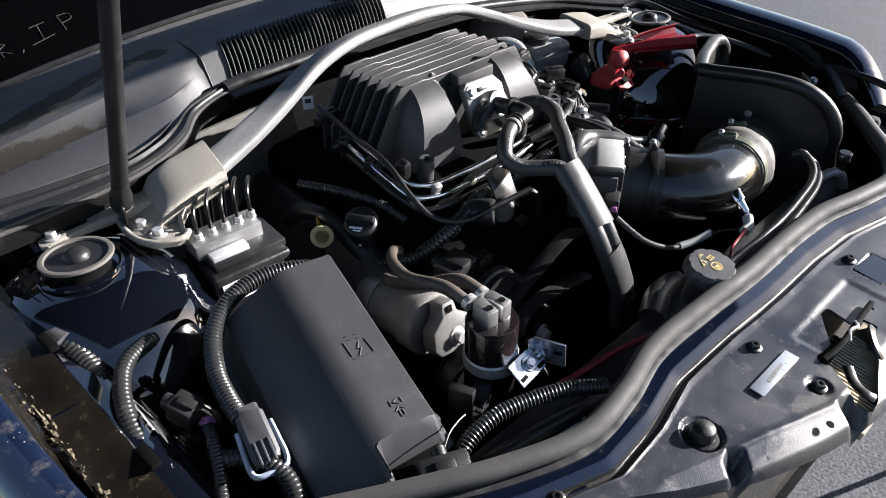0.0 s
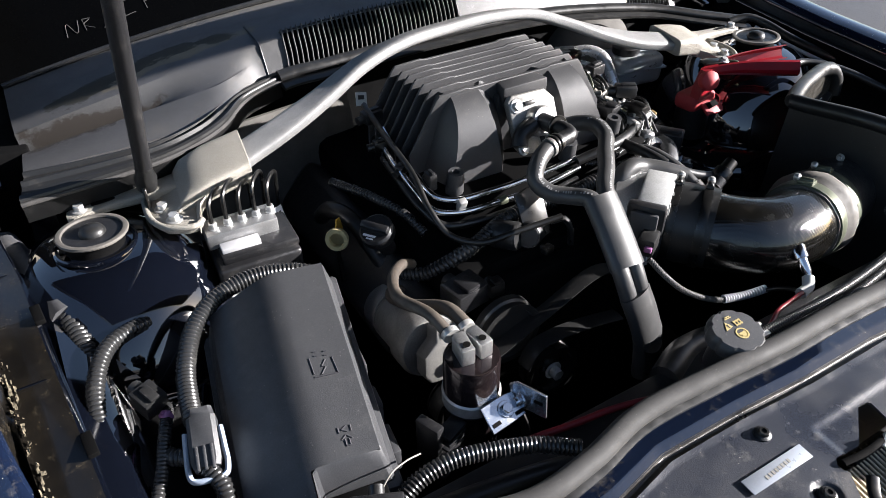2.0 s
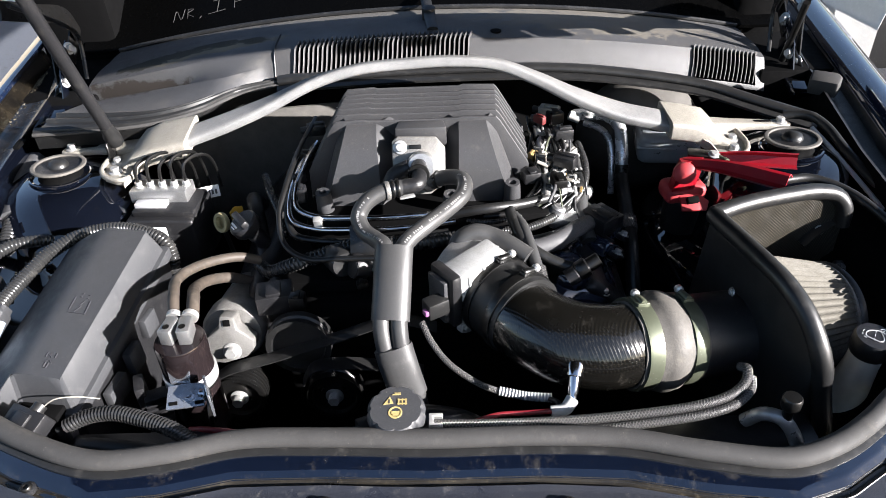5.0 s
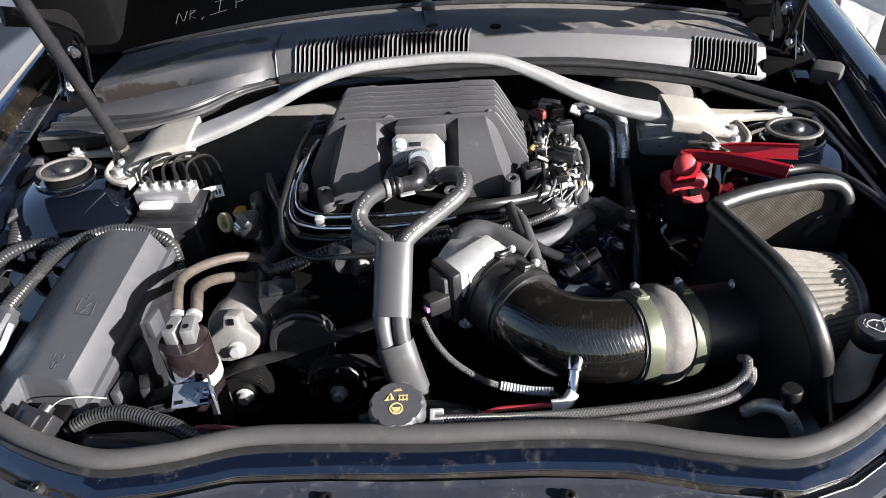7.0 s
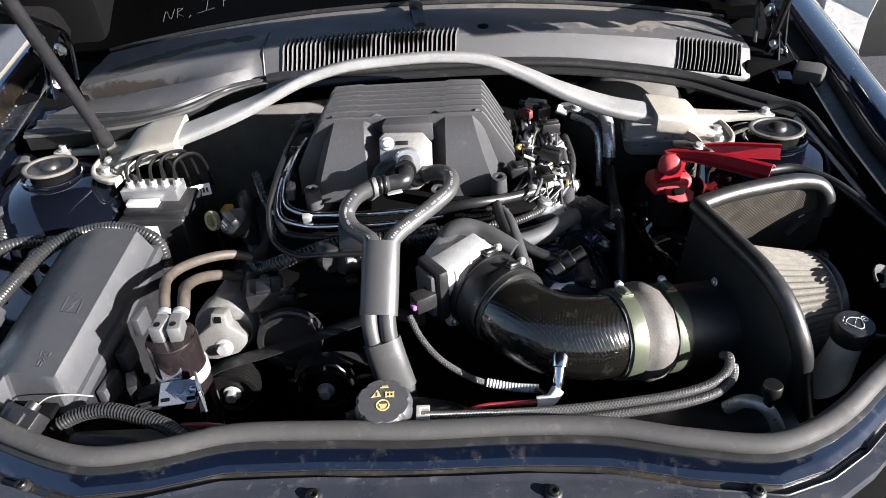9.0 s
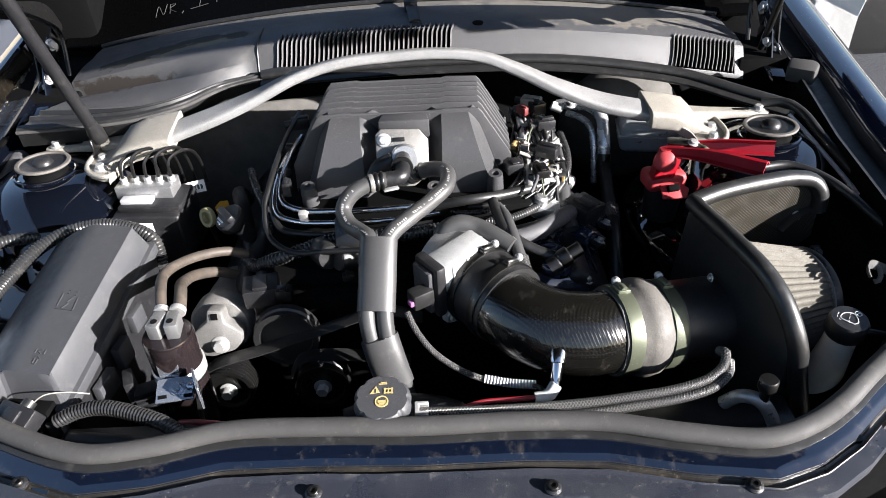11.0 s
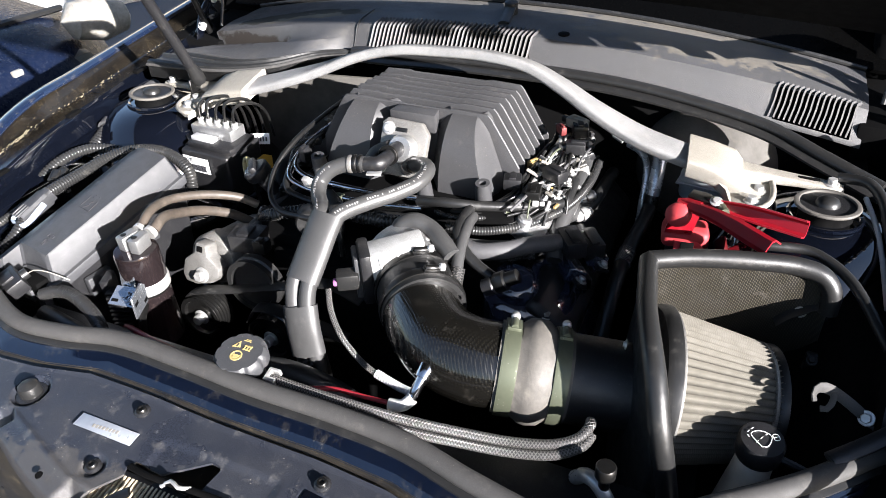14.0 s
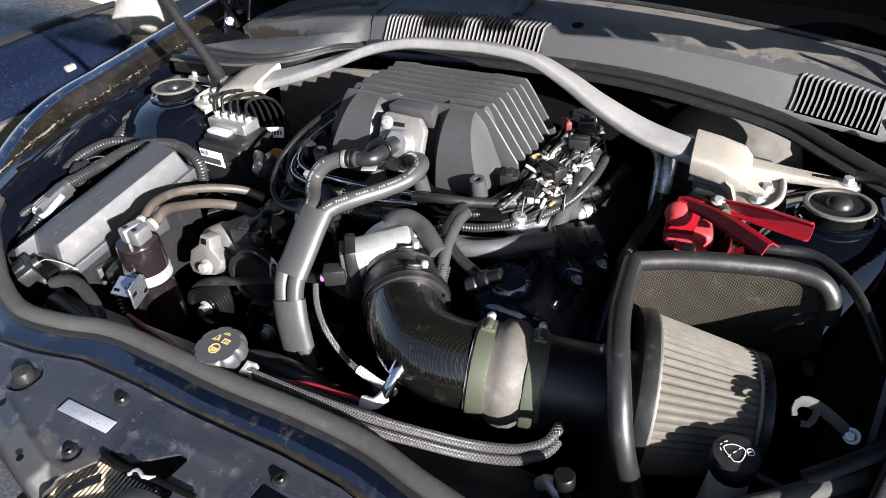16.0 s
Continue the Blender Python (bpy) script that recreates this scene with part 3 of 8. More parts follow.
GROOVE = [(-0.043, 0.8450), (-0.0455, 0.8415), (-0.0485, 0.8405), (-0.052, 0.841), (-0.055, 0.8435), (-0.058, 0.8455)]
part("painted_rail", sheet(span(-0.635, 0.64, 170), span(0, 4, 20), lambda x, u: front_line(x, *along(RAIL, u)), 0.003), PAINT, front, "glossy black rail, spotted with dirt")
part("groove", sheet(span(-0.60, 0.60, 170), span(0, 5, 20), lambda x, u: front_line(x, *along(GROOVE, u)), 0.003), DIRTY, front, "gritty brown drain groove")


LATCH_HOLE = [(0.029, -0.678), (0.044, -0.680), (0.039, -0.709), (0.049, -0.713), (0.089, -0.711), (0.085, -0.719), (0.057, -0.719), (0.058, -0.733), (0.039, -0.737), (0.018, -0.735), (0.005, -0.755), (-0.05, -0.777), (-0.073, -0.779), (-0.075, -0.763), (-0.047, -0.723), (-0.053, -0.714), (-0.045, -0.706), (-0.012, -0.708)]
POCKETS = [[(-0.092, -0.748), (-0.070, -0.753), (-0.076, -0.780), (-0.104, -0.792), (-0.112, -0.780)], [(-0.230, -0.700), (-0.216, -0.712), (-0.234, -0.735), (-0.248, -0.743), (-0.264, -0.731), (-0.245, -0.706)]]


def inside(x, y, poly):
    """How deep a point lies inside a polygon (outside: 0)."""
    hit, near = False, 9.0
    for (a, b), (c, d) in zip(poly, poly[1:] + poly[:1]):
        if (b > y) != (d > y) and x < (c - a) * (y - b) / (d - b) + a:
            hit = not hit
        k = max(0.0, min(1.0, ((x - a) * (c - a) + (y - b) * (d - b)) / ((c - a) ** 2 + (d - b) ** 2)))
        near = min(near, math.hypot(x - lerp(a, c, k), y - lerp(b, d, k)))
    return near if hit else 0.0


def border(x, y, poly):
    """The nearest point on a polygon's outline."""
    best = None
    for (a, b), (c, d) in zip(poly, poly[1:] + poly[:1]):
        k = max(0.0, min(1.0, ((x - a) * (c - a) + (y - b) * (d - b)) / ((c - a) ** 2 + (d - b) ** 2)))
        p = (lerp(a, c, k), lerp(b, d, k))
        if best is None or math.dist(p, (x, y)) < math.dist(best, (x, y)):
            best = p
    return best


def cover_point(x, v):
    back = seal_y(x) - 0.049
    edge = min(-0.788 + 0.9 * abs(x) ** 1.9, back - 0.02)
    y = lerp(back, edge, v)
    deep = inside(x, y, LATCH_HOLE)
    if deep > 0.0034:
        return None
    if deep:
        x, y = border(x, y, LATCH_HOLE)
    z = 0.846 + (y + 0.65) * 0.05
    m = x if x < 0.0 else -x
    ridge = max(-0.748, -0.706 - 0.34 * (max(m, -0.30) + 0.225))
    z -= 0.34 * max(0.0, ridge - y) ** 1.15 * 1.4
    z += 0.0022 * math.exp(-((y - ridge) / 0.004) ** 2) * bump_at(m, -0.25, -0.06, 0.03)
    for pocket in POCKETS:
        z -= 0.020 * min(1.0, max(inside(x, y, pocket), inside(0.02 - x, y, pocket)) / 0.011)
    z -= 0.0022 * bump_at(x, -0.038, 0.114, 0.008) * bump_at(y, -0.80, -0.670, 0.008)
    z -= 0.004 * min(1.0, max(0.0, 0.014 - math.hypot(x + 0.085, y + 0.727)) / 0.004)
    z -= 0.006 * min(1.0, max(0.0, 0.022 - math.hypot(x + 0.232, y + 0.676)) / 0.004)
    z -= 0.002 * bump_at(x, 0.135, 0.188, 0.002) * bump_at(y, -0.712, -0.671, 0.002)
    z += 0.0012 * noise.noise((x * 14, y * 14, 2))
    z -= 0.012 * max(0.0, (v - 0.95) / 0.05) ** 2
    z += 0.0012 * max(0.0, 1 - v / 0.05)
    return Vector((x, y, z - 0.03 * max(0, abs(x) - 0.45)))


part("plastic_cover", sheet(span(-0.50, -0.28, 44)[:-1] + span(-0.28, 0.20, 220)[:-1] + span(0.20, 0.50, 60), span(0, 1, 62), cover_point, 0.003), FRONTC, front, "scuffed black plastic cover with a latch opening")
part("screw_hole", lathe([(0.0042, 0), (0.0038, 0.0008), (0, 0.0008)], (-0.128, -0.757, cover_point(-0.128, 0.745).z), (0, -0.2, 1), 16), DARKIN, front)
part("blank_patch", rbox((0.161, -0.6915, 0.8440), (0.050, 0.038, 0.0016), Matrix.Rotation(radians(-6), 4, "Z") @ Matrix.Rotation(radians(3), 4, "X"), 0.0004, 1), PAINT_IN, front, "smooth blue-black square patch")

seal = thing("bonnet_seal", (0, -0.59, 0.845), "thick grey-black rubber seal along the front panel", "rubber seal")
part("bulb", tube([(x, y, 0.861 - 0.03 * max(0, abs(x) - 0.45)) for x, y in SEAL_LINE], 0.0102, 14, oval=(1.1, 0.9)), SEAL, seal)
part("lip", tube([(x, y - 0.003, 0.852 - 0.03 * max(0, abs(x) - 0.45)) for x, y in SEAL_LINE], 0.0112, 10, oval=(1.2, 0.35)), RUBBER, seal, "thin black clinch lip")


# cowl, windscreen, bonnet
def step(x, a, b):
    k = max(0.0, min(1.0, (x - a) / (b - a)))
    return k * k * (3 - 2 * k)


def cowl_at(x, v):
    """The cowl's skin: v = 0 at its front lip, 1 at the top of the steep face with the grilles, 3 below the windscreen."""
    left = step(-x, 0.26, 0.56)
    y = [0.172 - 0.085 * left, 0.202 - 0.01 * left, 0.30, 0.41]
    z = [-0.052, 0.0, 0.004, -0.004]
    i = min(int(v), 2)
    k = v - i
    bow = 0.020 * (x / 0.6) ** 2
    top = 1.002 - 0.17 * x * x
    p = Vector((x, lerp(y[i], y[i + 1], k) + bow, top + lerp(z[i], z[i + 1], k) + 0.004 * math.sin(math.pi * k)))
    hollow = step(-x, 0.28, 0.38)
    if v < 1 and hollow > 0:
        # a flap in front, a brown hollow behind it and the steep face above
        lip_y, lip_z = 0.157 + 0.185 * (-x - 0.407), 0.951 - 0.20 * (-x - 0.407)
        deep = 0.034 * step(-x, 0.385, 0.54)
        knots = [(0.0, 0.086, 0.936), (0.5, lip_y, lip_z + 0.004), (0.55, lip_y + 0.004, lip_z - deep * 0.3), (0.62, lip_y + 0.010, lip_z - deep), (0.76, lip_y + 0.026, lip_z - deep + 0.004), (1.0, y[1] + bow, top)]
        for (a, ya, za), (b, yb, zb) in zip(knots, knots[1:]):
            if a <= v <= b:
                q = (v - a) / (b - a)
                p = p.lerp(Vector((x, lerp(ya, yb, q), lerp(za, zb, q))), hollow)
                break
    return p


cowl = thing("cowl", (0, 0.27, 0.9), "dusty black plastic cowl panel with slatted grilles below the windscreen", "cowl panel")
GRILLES = ((-0.232, 0.086, 37, 0.10, 1.20), (0.502, 0.622, 15, 0.16, 1.06))


def cowl_sheet(x, v):
    for a, b, n, v0, v1 in GRILLES:
        if a < x < b and v0 < v < v1:
            return None
    return cowl_at(x, v)


cx = sorted(set(span(-0.64, 0.64, 128) + [-0.232, 0.086, 0.502, 0.622]))
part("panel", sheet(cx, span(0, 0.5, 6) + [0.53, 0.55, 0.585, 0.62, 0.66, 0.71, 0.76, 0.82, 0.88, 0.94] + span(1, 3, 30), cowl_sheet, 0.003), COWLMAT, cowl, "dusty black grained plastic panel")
for a, b, n, v0, v1 in GRILLES:
    # near-black sheet added behind the slats as the shade in their gaps
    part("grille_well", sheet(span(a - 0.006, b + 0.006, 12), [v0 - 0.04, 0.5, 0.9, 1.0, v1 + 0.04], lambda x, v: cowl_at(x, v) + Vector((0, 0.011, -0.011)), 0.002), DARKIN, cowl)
    for i in range(n + 1):
        x = lerp(a, b, i / n)
        pts = [cowl_at(x - 0.006, v0 - 0.04), cowl_at(x - 0.002, 0.5), cowl_at(x, 0.97), cowl_at(x + 0.002, 1.05), cowl_at(x + 0.006, v1 + 0.03)]
        part("slat", tube(pts, 0.0017, 6, 0.008, oval=(0.9, 2.6)), COWLMAT, cowl)
# a hole cap, a seam and the wiper's foot
part("hole_cap", lathe([(0.011, 0), (0.010, 0.003), (0.0, 0.004)], (0.136, 0.228, 1.001), seg=20), DARKIN, cowl, "dark oval cap")
part("seam", tube([cowl_at(-0.272, v) + Vector((0, 0, 0.001)) for v in (0.0, 0.5, 1.0, 1.7)], 0.0016, 6), RUBBER, cowl, "seam between two panels")
wiper = thing("wiper_arm", (0.01, 0.34, 1.0), "black wiper arm foot below the windscreen", "wiper")
part("arm", tube([(0.020, 0.235, 1.008), (0.012, 0.30, 1.020), (0.0, 0.40, 1.035), (-0.02, 0.50, 1.07)], 0.009, 10, oval=(1.2, 0.6)), RUBBER, wiper)
part("nut_cap", lathe([(0.013, -0.012), (0.013, 0.010), (0.008, 0.014), (0, 0.015)], (0.012, 0.30, 1.018), seg=18), RUBBER, wiper)

cowl_line = [(-0.262, 0.160, 0.951), (-0.235, 0.160, 0.954), (-0.20, 0.158, 0.955), (0.0, 0.166, 0.957), (0.25, 0.165, 0.952), (0.40, 0.150, 0.938), (0.50, 0.128, 0.925), (0.58, 0.08, 0.912), (0.66, 0.03, 0.90)]
cs = thing("cowl_seal", (0, 0.15, 0.93), "long black rubber seal along the cowl's front edge", "rubber seal")
part("bulb", tube(cowl_line, 0.0095, 12, oval=(1.3, 0.9)), RUBBER, cs)
part("lip", tube([Vector(p) + Vector((0, -0.014, -0.010)) for p in cowl_line], 0.011, 10, oval=(1.4, 0.5)), RUBBER, cs, "flat folded lip")
# the wide folded strip where the seal swings forward over the tower
FOLD_BACK = [(-0.64, 0.082), (-0.56, 0.070), (-0.473, 0.066), (-0.410, 0.088), (-0.370, 0.118), (-0.333, 0.145), (-0.262, 0.172)]
FOLD_FRONT = [(-0.65, 0.010), (-0.56, 0.012), (-0.480, 0.020), (-0.425, 0.038), (-0.378, 0.068), (-0.330, 0.122), (-0.262, 0.155)]


def along(pts, u):
    """A smooth curve through points in the plan, u counted in points."""
    i = min(int(u), len(pts) - 2)
    k = u - i
    a, b, c, d = (Vector((*pts[max(0, min(len(pts) - 1, j))], 0)) for j in (i - 1, i, i + 1, i + 2))
    return 0.5 * (2 * b + (c - a) * k + (2 * a - 5 * b + 4 * c - d) * k**2 + (3 * b - a - 3 * c + d) * k**3)


def fold(u, v):
    back, front = along(FOLD_BACK, u), along(FOLD_FRONT, u)
    prof = [(0.0, -0.030), (0.0, -0.004), (0.02, 0.0), (0.12, 0.002), (0.16, -0.003), (0.45, -0.004), (0.52, -0.003), (0.56, 0.002), (0.62, 0.002), (0.68, -0.004), (0.92, -0.006), (0.96, 0.0), (1.0, 0.0), (1.0, -0.02)]
    j = min(int(v), len(prof) - 2)
    q = v - j
    s, h = lerp(prof[j][0], prof[j + 1][0], q), lerp(prof[j][1], prof[j + 1][1], q)
    p = front.lerp(back, s)
    return Vector((p.x, p.y, 0.940 + 0.012 * u / 6 + h))


part("folded_strip", sheet(span(0, 6, 60), [i * 0.5 for i in range(27)], fold, 0.003), RUBBER, cs, "wide grooved rubber strip")
part("edge_bead", tube([fold(u, 0.9) + Vector((0, -0.002, 0)) for u in span(0, 6, 24)], 0.0032, 8), SEAL, cs, "grooved edge bead")
# near-black boxes beside the cowl, added as shade under the bonnet's hinges
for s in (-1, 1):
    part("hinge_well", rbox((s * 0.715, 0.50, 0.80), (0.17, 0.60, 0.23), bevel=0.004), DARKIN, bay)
    # added block that hides the ground where the hinge area reads black
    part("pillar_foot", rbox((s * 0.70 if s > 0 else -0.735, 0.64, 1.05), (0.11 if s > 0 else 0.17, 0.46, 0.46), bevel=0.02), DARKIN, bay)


def screen(x, v):
    low = cowl_at(max(-0.64, min(0.64, x)), 2.6)
    return Vector((x, lerp(low.y, 1.20, v), low.z + 0.003 + 0.53 * v))


glass = thing("windscreen", (0, 0.4, 0.99), "dark dusty windscreen with chalked letters", "windscreen")
part("pane", sheet(span(-0.72, 0.72, 24), span(0, 1, 12), screen, 0.006), GLASS, glass)
part("lower_trim", tube([screen(x, 0.0) + Vector((0, -0.004, 0.002)) for x in span(-0.64, 0.64, 24)], 0.0045, 8), RUBBER, glass, "thin rubber trim")
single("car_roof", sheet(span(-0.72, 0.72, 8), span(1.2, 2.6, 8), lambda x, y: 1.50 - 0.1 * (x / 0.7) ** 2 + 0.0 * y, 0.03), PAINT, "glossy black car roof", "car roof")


screen_turn = Matrix.Rotation(math.atan2(0.53, 0.82), 4, "X")
marks = thing("chalk_letters", (-0.41, 0.43, 1.0), "thin grey chalked letters on the windscreen", "lettering")
def strokes(lines, m):
    for line in lines:
        pts = []
        for x, y in line:
            p = m @ Vector((x, y, 0))
            low = screen(p.x, 0)
            pts.append(screen(p.x, (p.y - low.y) / (1.20 - low.y)) + Vector((0, 0, 0.0008)))
        part("stroke", tube(pts, 0.0007, 6, 0.004), SCRIPT, marks)


gy = screen(-0.415, 0.064)
sm = Matrix.Translation((-0.410, gy.y, gy.z + 0.001)) @ screen_turn @ Matrix.Diagonal((0.85, 0.75, 1, 1))
strokes([[(-0.035, 0.02), (-0.005, 0.02)], [(-0.02, 0.02), (-0.022, -0.02)], [(-0.045, -0.022), (0.0, -0.018)], [(0.022, -0.02), (0.02, 0.022)], [(0.02, 0.022), (0.04, 0.018), (0.042, 0.005), (0.02, 0.0)],
         [(-0.135, -0.02), (-0.13, 0.015), (-0.115, -0.018), (-0.108, 0.015)], [(-0.10, 0.012), (-0.098, -0.02)], [(-0.10, 0.012), (-0.085, 0.008), (-0.10, -0.002), (-0.082, -0.02)], [(-0.062, -0.022), (-0.066, -0.03)]], sm)


# the open bonnet, seen from below
HINGE, OPEN = (0.15, 1.135), radians(35)


def under(x, s, lift=0.0):
    return Vector((x, HINGE[0] - math.cos(OPEN) * s - math.sin(OPEN) * lift, HINGE[1] + math.sin(OPEN) * s - math.cos(OPEN) * lift * -1 - 0.03 * (x / 0.7) ** 2))


def rear_edge(x):
    """Where the bonnet's rear edge lies along its slope."""
    # Unseen edge, drawn back on the sunny side to shade the cowl.
    return lerp(0.05, -0.13, step(x, -0.25, 0.15))


bonnet = thing("bonnet", (0, 0.43, 1.03), "open black bonnet with a dark underside on gas struts", "bonnet")
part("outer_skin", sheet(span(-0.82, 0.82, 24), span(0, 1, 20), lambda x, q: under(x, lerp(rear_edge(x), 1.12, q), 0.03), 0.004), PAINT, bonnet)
part("inner_frame", sheet(span(-0.80, 0.80, 24), span(0, 1, 20), lambda x, q: under(x, lerp(rear_edge(x) + 0.01, 1.08, q), 0.012 + 0.006 * math.sin(x * 14) * math.sin(q * 9)), 0.004), HOODIN, bonnet, "matt black underside")

# unseen blocks added along the bonnet's edge to make its shadow ragged
for k in range(5):
    p = under(0.80, 0.12 + 0.085 * k + 0.02 * (k % 2), 0.0)
    part("edge_block", rbox((p.x, p.y, p.z - 0.006), (0.03, 0.030 + 0.012 * (k % 3), 0.03), Matrix.Rotation(-OPEN, 4, "X"), 0.006), RUBBER, bonnet, "unseen block that notches the bonnet's shadow")


def hinge(side):
    x = side * 0.712
    h = part("hinge", tube([(x, 0.22, 0.90), (x, 0.30, 0.935), (x, 0.36, 0.985)], 0.011, 8, oval=(0.35, 1.6)), DARKSTEEL, bonnet, "black steel hinge")
    part("upper_arm", tube([(x - side * 0.01, 0.36, 0.985), (x - side * 0.012, 0.33, 1.03), (x - side * 0.012, 0.24, 1.065), (x - side * 0.012, 0.13, 1.105)], 0.012, 8, oval=(0.35, 1.5)), DARKSTEEL, h)
    part("link", tube([(x + side * 0.008, 0.26, 0.92), (x + side * 0.008, 0.28, 0.99), (x, 0.25, 1.055)], 0.008, 8, oval=(0.4, 1.3)), DARKSTEEL, h)
    part("link", prism([(-0.02, -0.012), (0.03, -0.016), (0.055, 0.0), (0.03, 0.018), (-0.02, 0.012)], 0.004, Matrix.Translation((x - side * 0.016, 0.27, 0.955)) @ Matrix.Rotation(math.pi / 2, 4, "Y") @ Matrix.Rotation(0.5, 4, "Z"), 0.001), PAINT_IN, h, "stamped pivot plate")
    part("link", tube([(x - side * 0.022, 0.21, 0.905), (x - side * 0.024, 0.235, 0.96), (x - side * 0.02, 0.29, 0.99)], 0.009, 8, oval=(0.35, 1.2)), PAINT_IN, h)
    for p in ((x, 0.24, 0.915), (x, 0.33, 0.965), (x, 0.27, 1.01), (x, 0.25, 1.055), (x - side * 0.026, 0.225, 0.94), (x - side * 0.024, 0.28, 0.985)):
        part("bolt", hexbolt(p, (-side, -0.3, 0.2), 0.008, 0.007), STEEL, h)
    part("foot", rbox((x - side * 0.012, 0.20, 0.895), (0.05, 0.10, 0.012), Matrix.Rotation(radians(8), 4, "X"), 0.003), PAINT_IN, h)
    part("strut", tube([(x - side * 0.03, 0.24, 0.92), (x - side * 0.03, 0.20, 1.04)], 0.0065, 10), DARKSTEEL, h)
    part("cable", tube([(x - side * 0.05, 0.26, 0.93), (x - side * 0.045, 0.29, 1.0), (x - side * 0.06, 0.22, 1.05), (x - side * 0.05, 0.1, 1.12)], 0.004, 8), WIRE, h)
    return h


hinge(-1)
hinge(1)


# ---- strut towers and the brace between them ----
def strut_tower(side):
    c = Vector((side * 0.586, -0.058, 0.0))
    t = thing("strut_tower", (c.x, c.y, 0.7), "glossy black painted strut tower with a round mount on top", "strut tower", "strut towers")
    lean = Vector((-side * 0.03, 0.05, 1))
    prof = [(0.178, 0.66), (0.170, 0.745), (0.163, 0.775), (0.156, 0.797), (0.147, 0.817), (0.134, 0.839), (0.117, 0.860), (0.095, 0.878), (0.072, 0.889), (0.052, 0.893), (0.03, 0.894)]
    part("dome", lathe(prof, c, seg=64, wobble=lambda a, r, h: r * (1 + 0.04 * math.cos(2 * a) * (1 if h < 0.86 else 0.3))), PAINT_IN, t)
    part("flange", lathe([(0.222, 0.70), (0.218, 0.735), (0.205, 0.752), (0.172, 0.765), (0.16, 0.76)], c, seg=64), PAINT_IN, t, "seam flange with spot welds")
    top = Vector((c.x, c.y, 0.908))
    part("mount_ring", lathe([(0.0350, 0.0012), (0.0346, 0.0030), (0.0358, 0.0048), (0.0385, 0.0052), (0.0412, 0.0046), (0.0422, 0.0026), (0.0414, 0.0008), (0.0385, 0.0002)], top, lean, 48), SILICONE, t, "dusty rubber-faced mount ring")
    part("neck", lathe([(0.036, -0.018), (0.033, -0.010), (0.033, -0.002), (0.0352, 0.0015)], top, lean, 40), DARKIN, t, "black rubber neck")
    part("seat_rim", lathe([(0.049, -0.016), (0.0485, -0.0125), (0.046, -0.0115), (0.043, -0.0125), (0.042, -0.015)], top, lean, 48), PAINT_IN, t, "rolled steel rim")
    part("mount_cup", lathe([(0.0352, 0.002), (0.0335, -0.003), (0.022, -0.006), (0.0, -0.006)], top, lean, 36), PLASTIC, t, "dark cup")
    part("centre_cap", lathe([(0.0165, -0.008), (0.0158, 0.004), (0.0132, 0.009), (0.007, 0.012), (0, 0.0125)], top, lean, 28), RUBBER, t, "rounded rubber cap")
    for k in range(6):
        a = math.radians(35 * k - 190 if side > 0 else 35 * k + 170)
        p = c + Vector((0.192 * math.cos(a), 0.192 * math.sin(a), 0.756))
        part("spot_weld", lathe([(0.005, 0), (0.004, 0.002), (0, 0.003)], p, seg=10), PAINT_IN, t)
    return t


strut_tower(-1)
strut_tower(1)

BAR = [(-0.41, -0.020, 0.921), (-0.378, -0.012, 0.931), (-0.318, 0.001, 0.947), (-0.250, 0.019, 0.967), (-0.172, 0.038, 0.995), (-0.10, 0.048, 1.010), (-0.023, 0.053, 1.014), (0.054, 0.052, 1.016),
       (0.129, 0.046, 1.009), (0.190, 0.032, 0.989), (0.25, 0.013, 0.965), (0.325, -0.006, 0.941), (0.40, -0.016, 0.926), (0.43, -0.02, 0.918)]
brace = thing("strut_brace", (0, 0.03, 0.92), "silver arched strut brace bolted between both towers", "strut brace")


def flat_bar(pts, w, h):
    """A flat rounded bar that leans forward at its ends and back at its crown."""
    line, _ = smooth_line(pts, 0.006)
    rings = []
    for k, q in enumerate(line):
        way = (line[min(k + 1, len(line) - 1)] - line[max(k - 1, 0)]).normalized()
        lean = radians(lerp(-16, 15, step(abs(q.x), 0.10, 0.36)))
        across = (Vector((0, 1, math.tan(lean))) - way * way.dot(Vector((0, 1, math.tan(lean))))).normalized()
        high = way.cross(across)
        ring = []
        for i in range(32):
            a = 2 * math.pi * (i + 0.5) / 32
            ca, sa = (math.copysign(abs(t) ** 0.5, t) for t in (math.cos(a), math.sin(a)))
            ring.append(q + across * (w * ca) + high * (h * sa))
        rings.append(ring)
    return loft(rings)


part("bar", flat_bar(BAR, 0.0205, 0.0092), SILVER, brace, "arched flat silver bar, spotted with water marks")


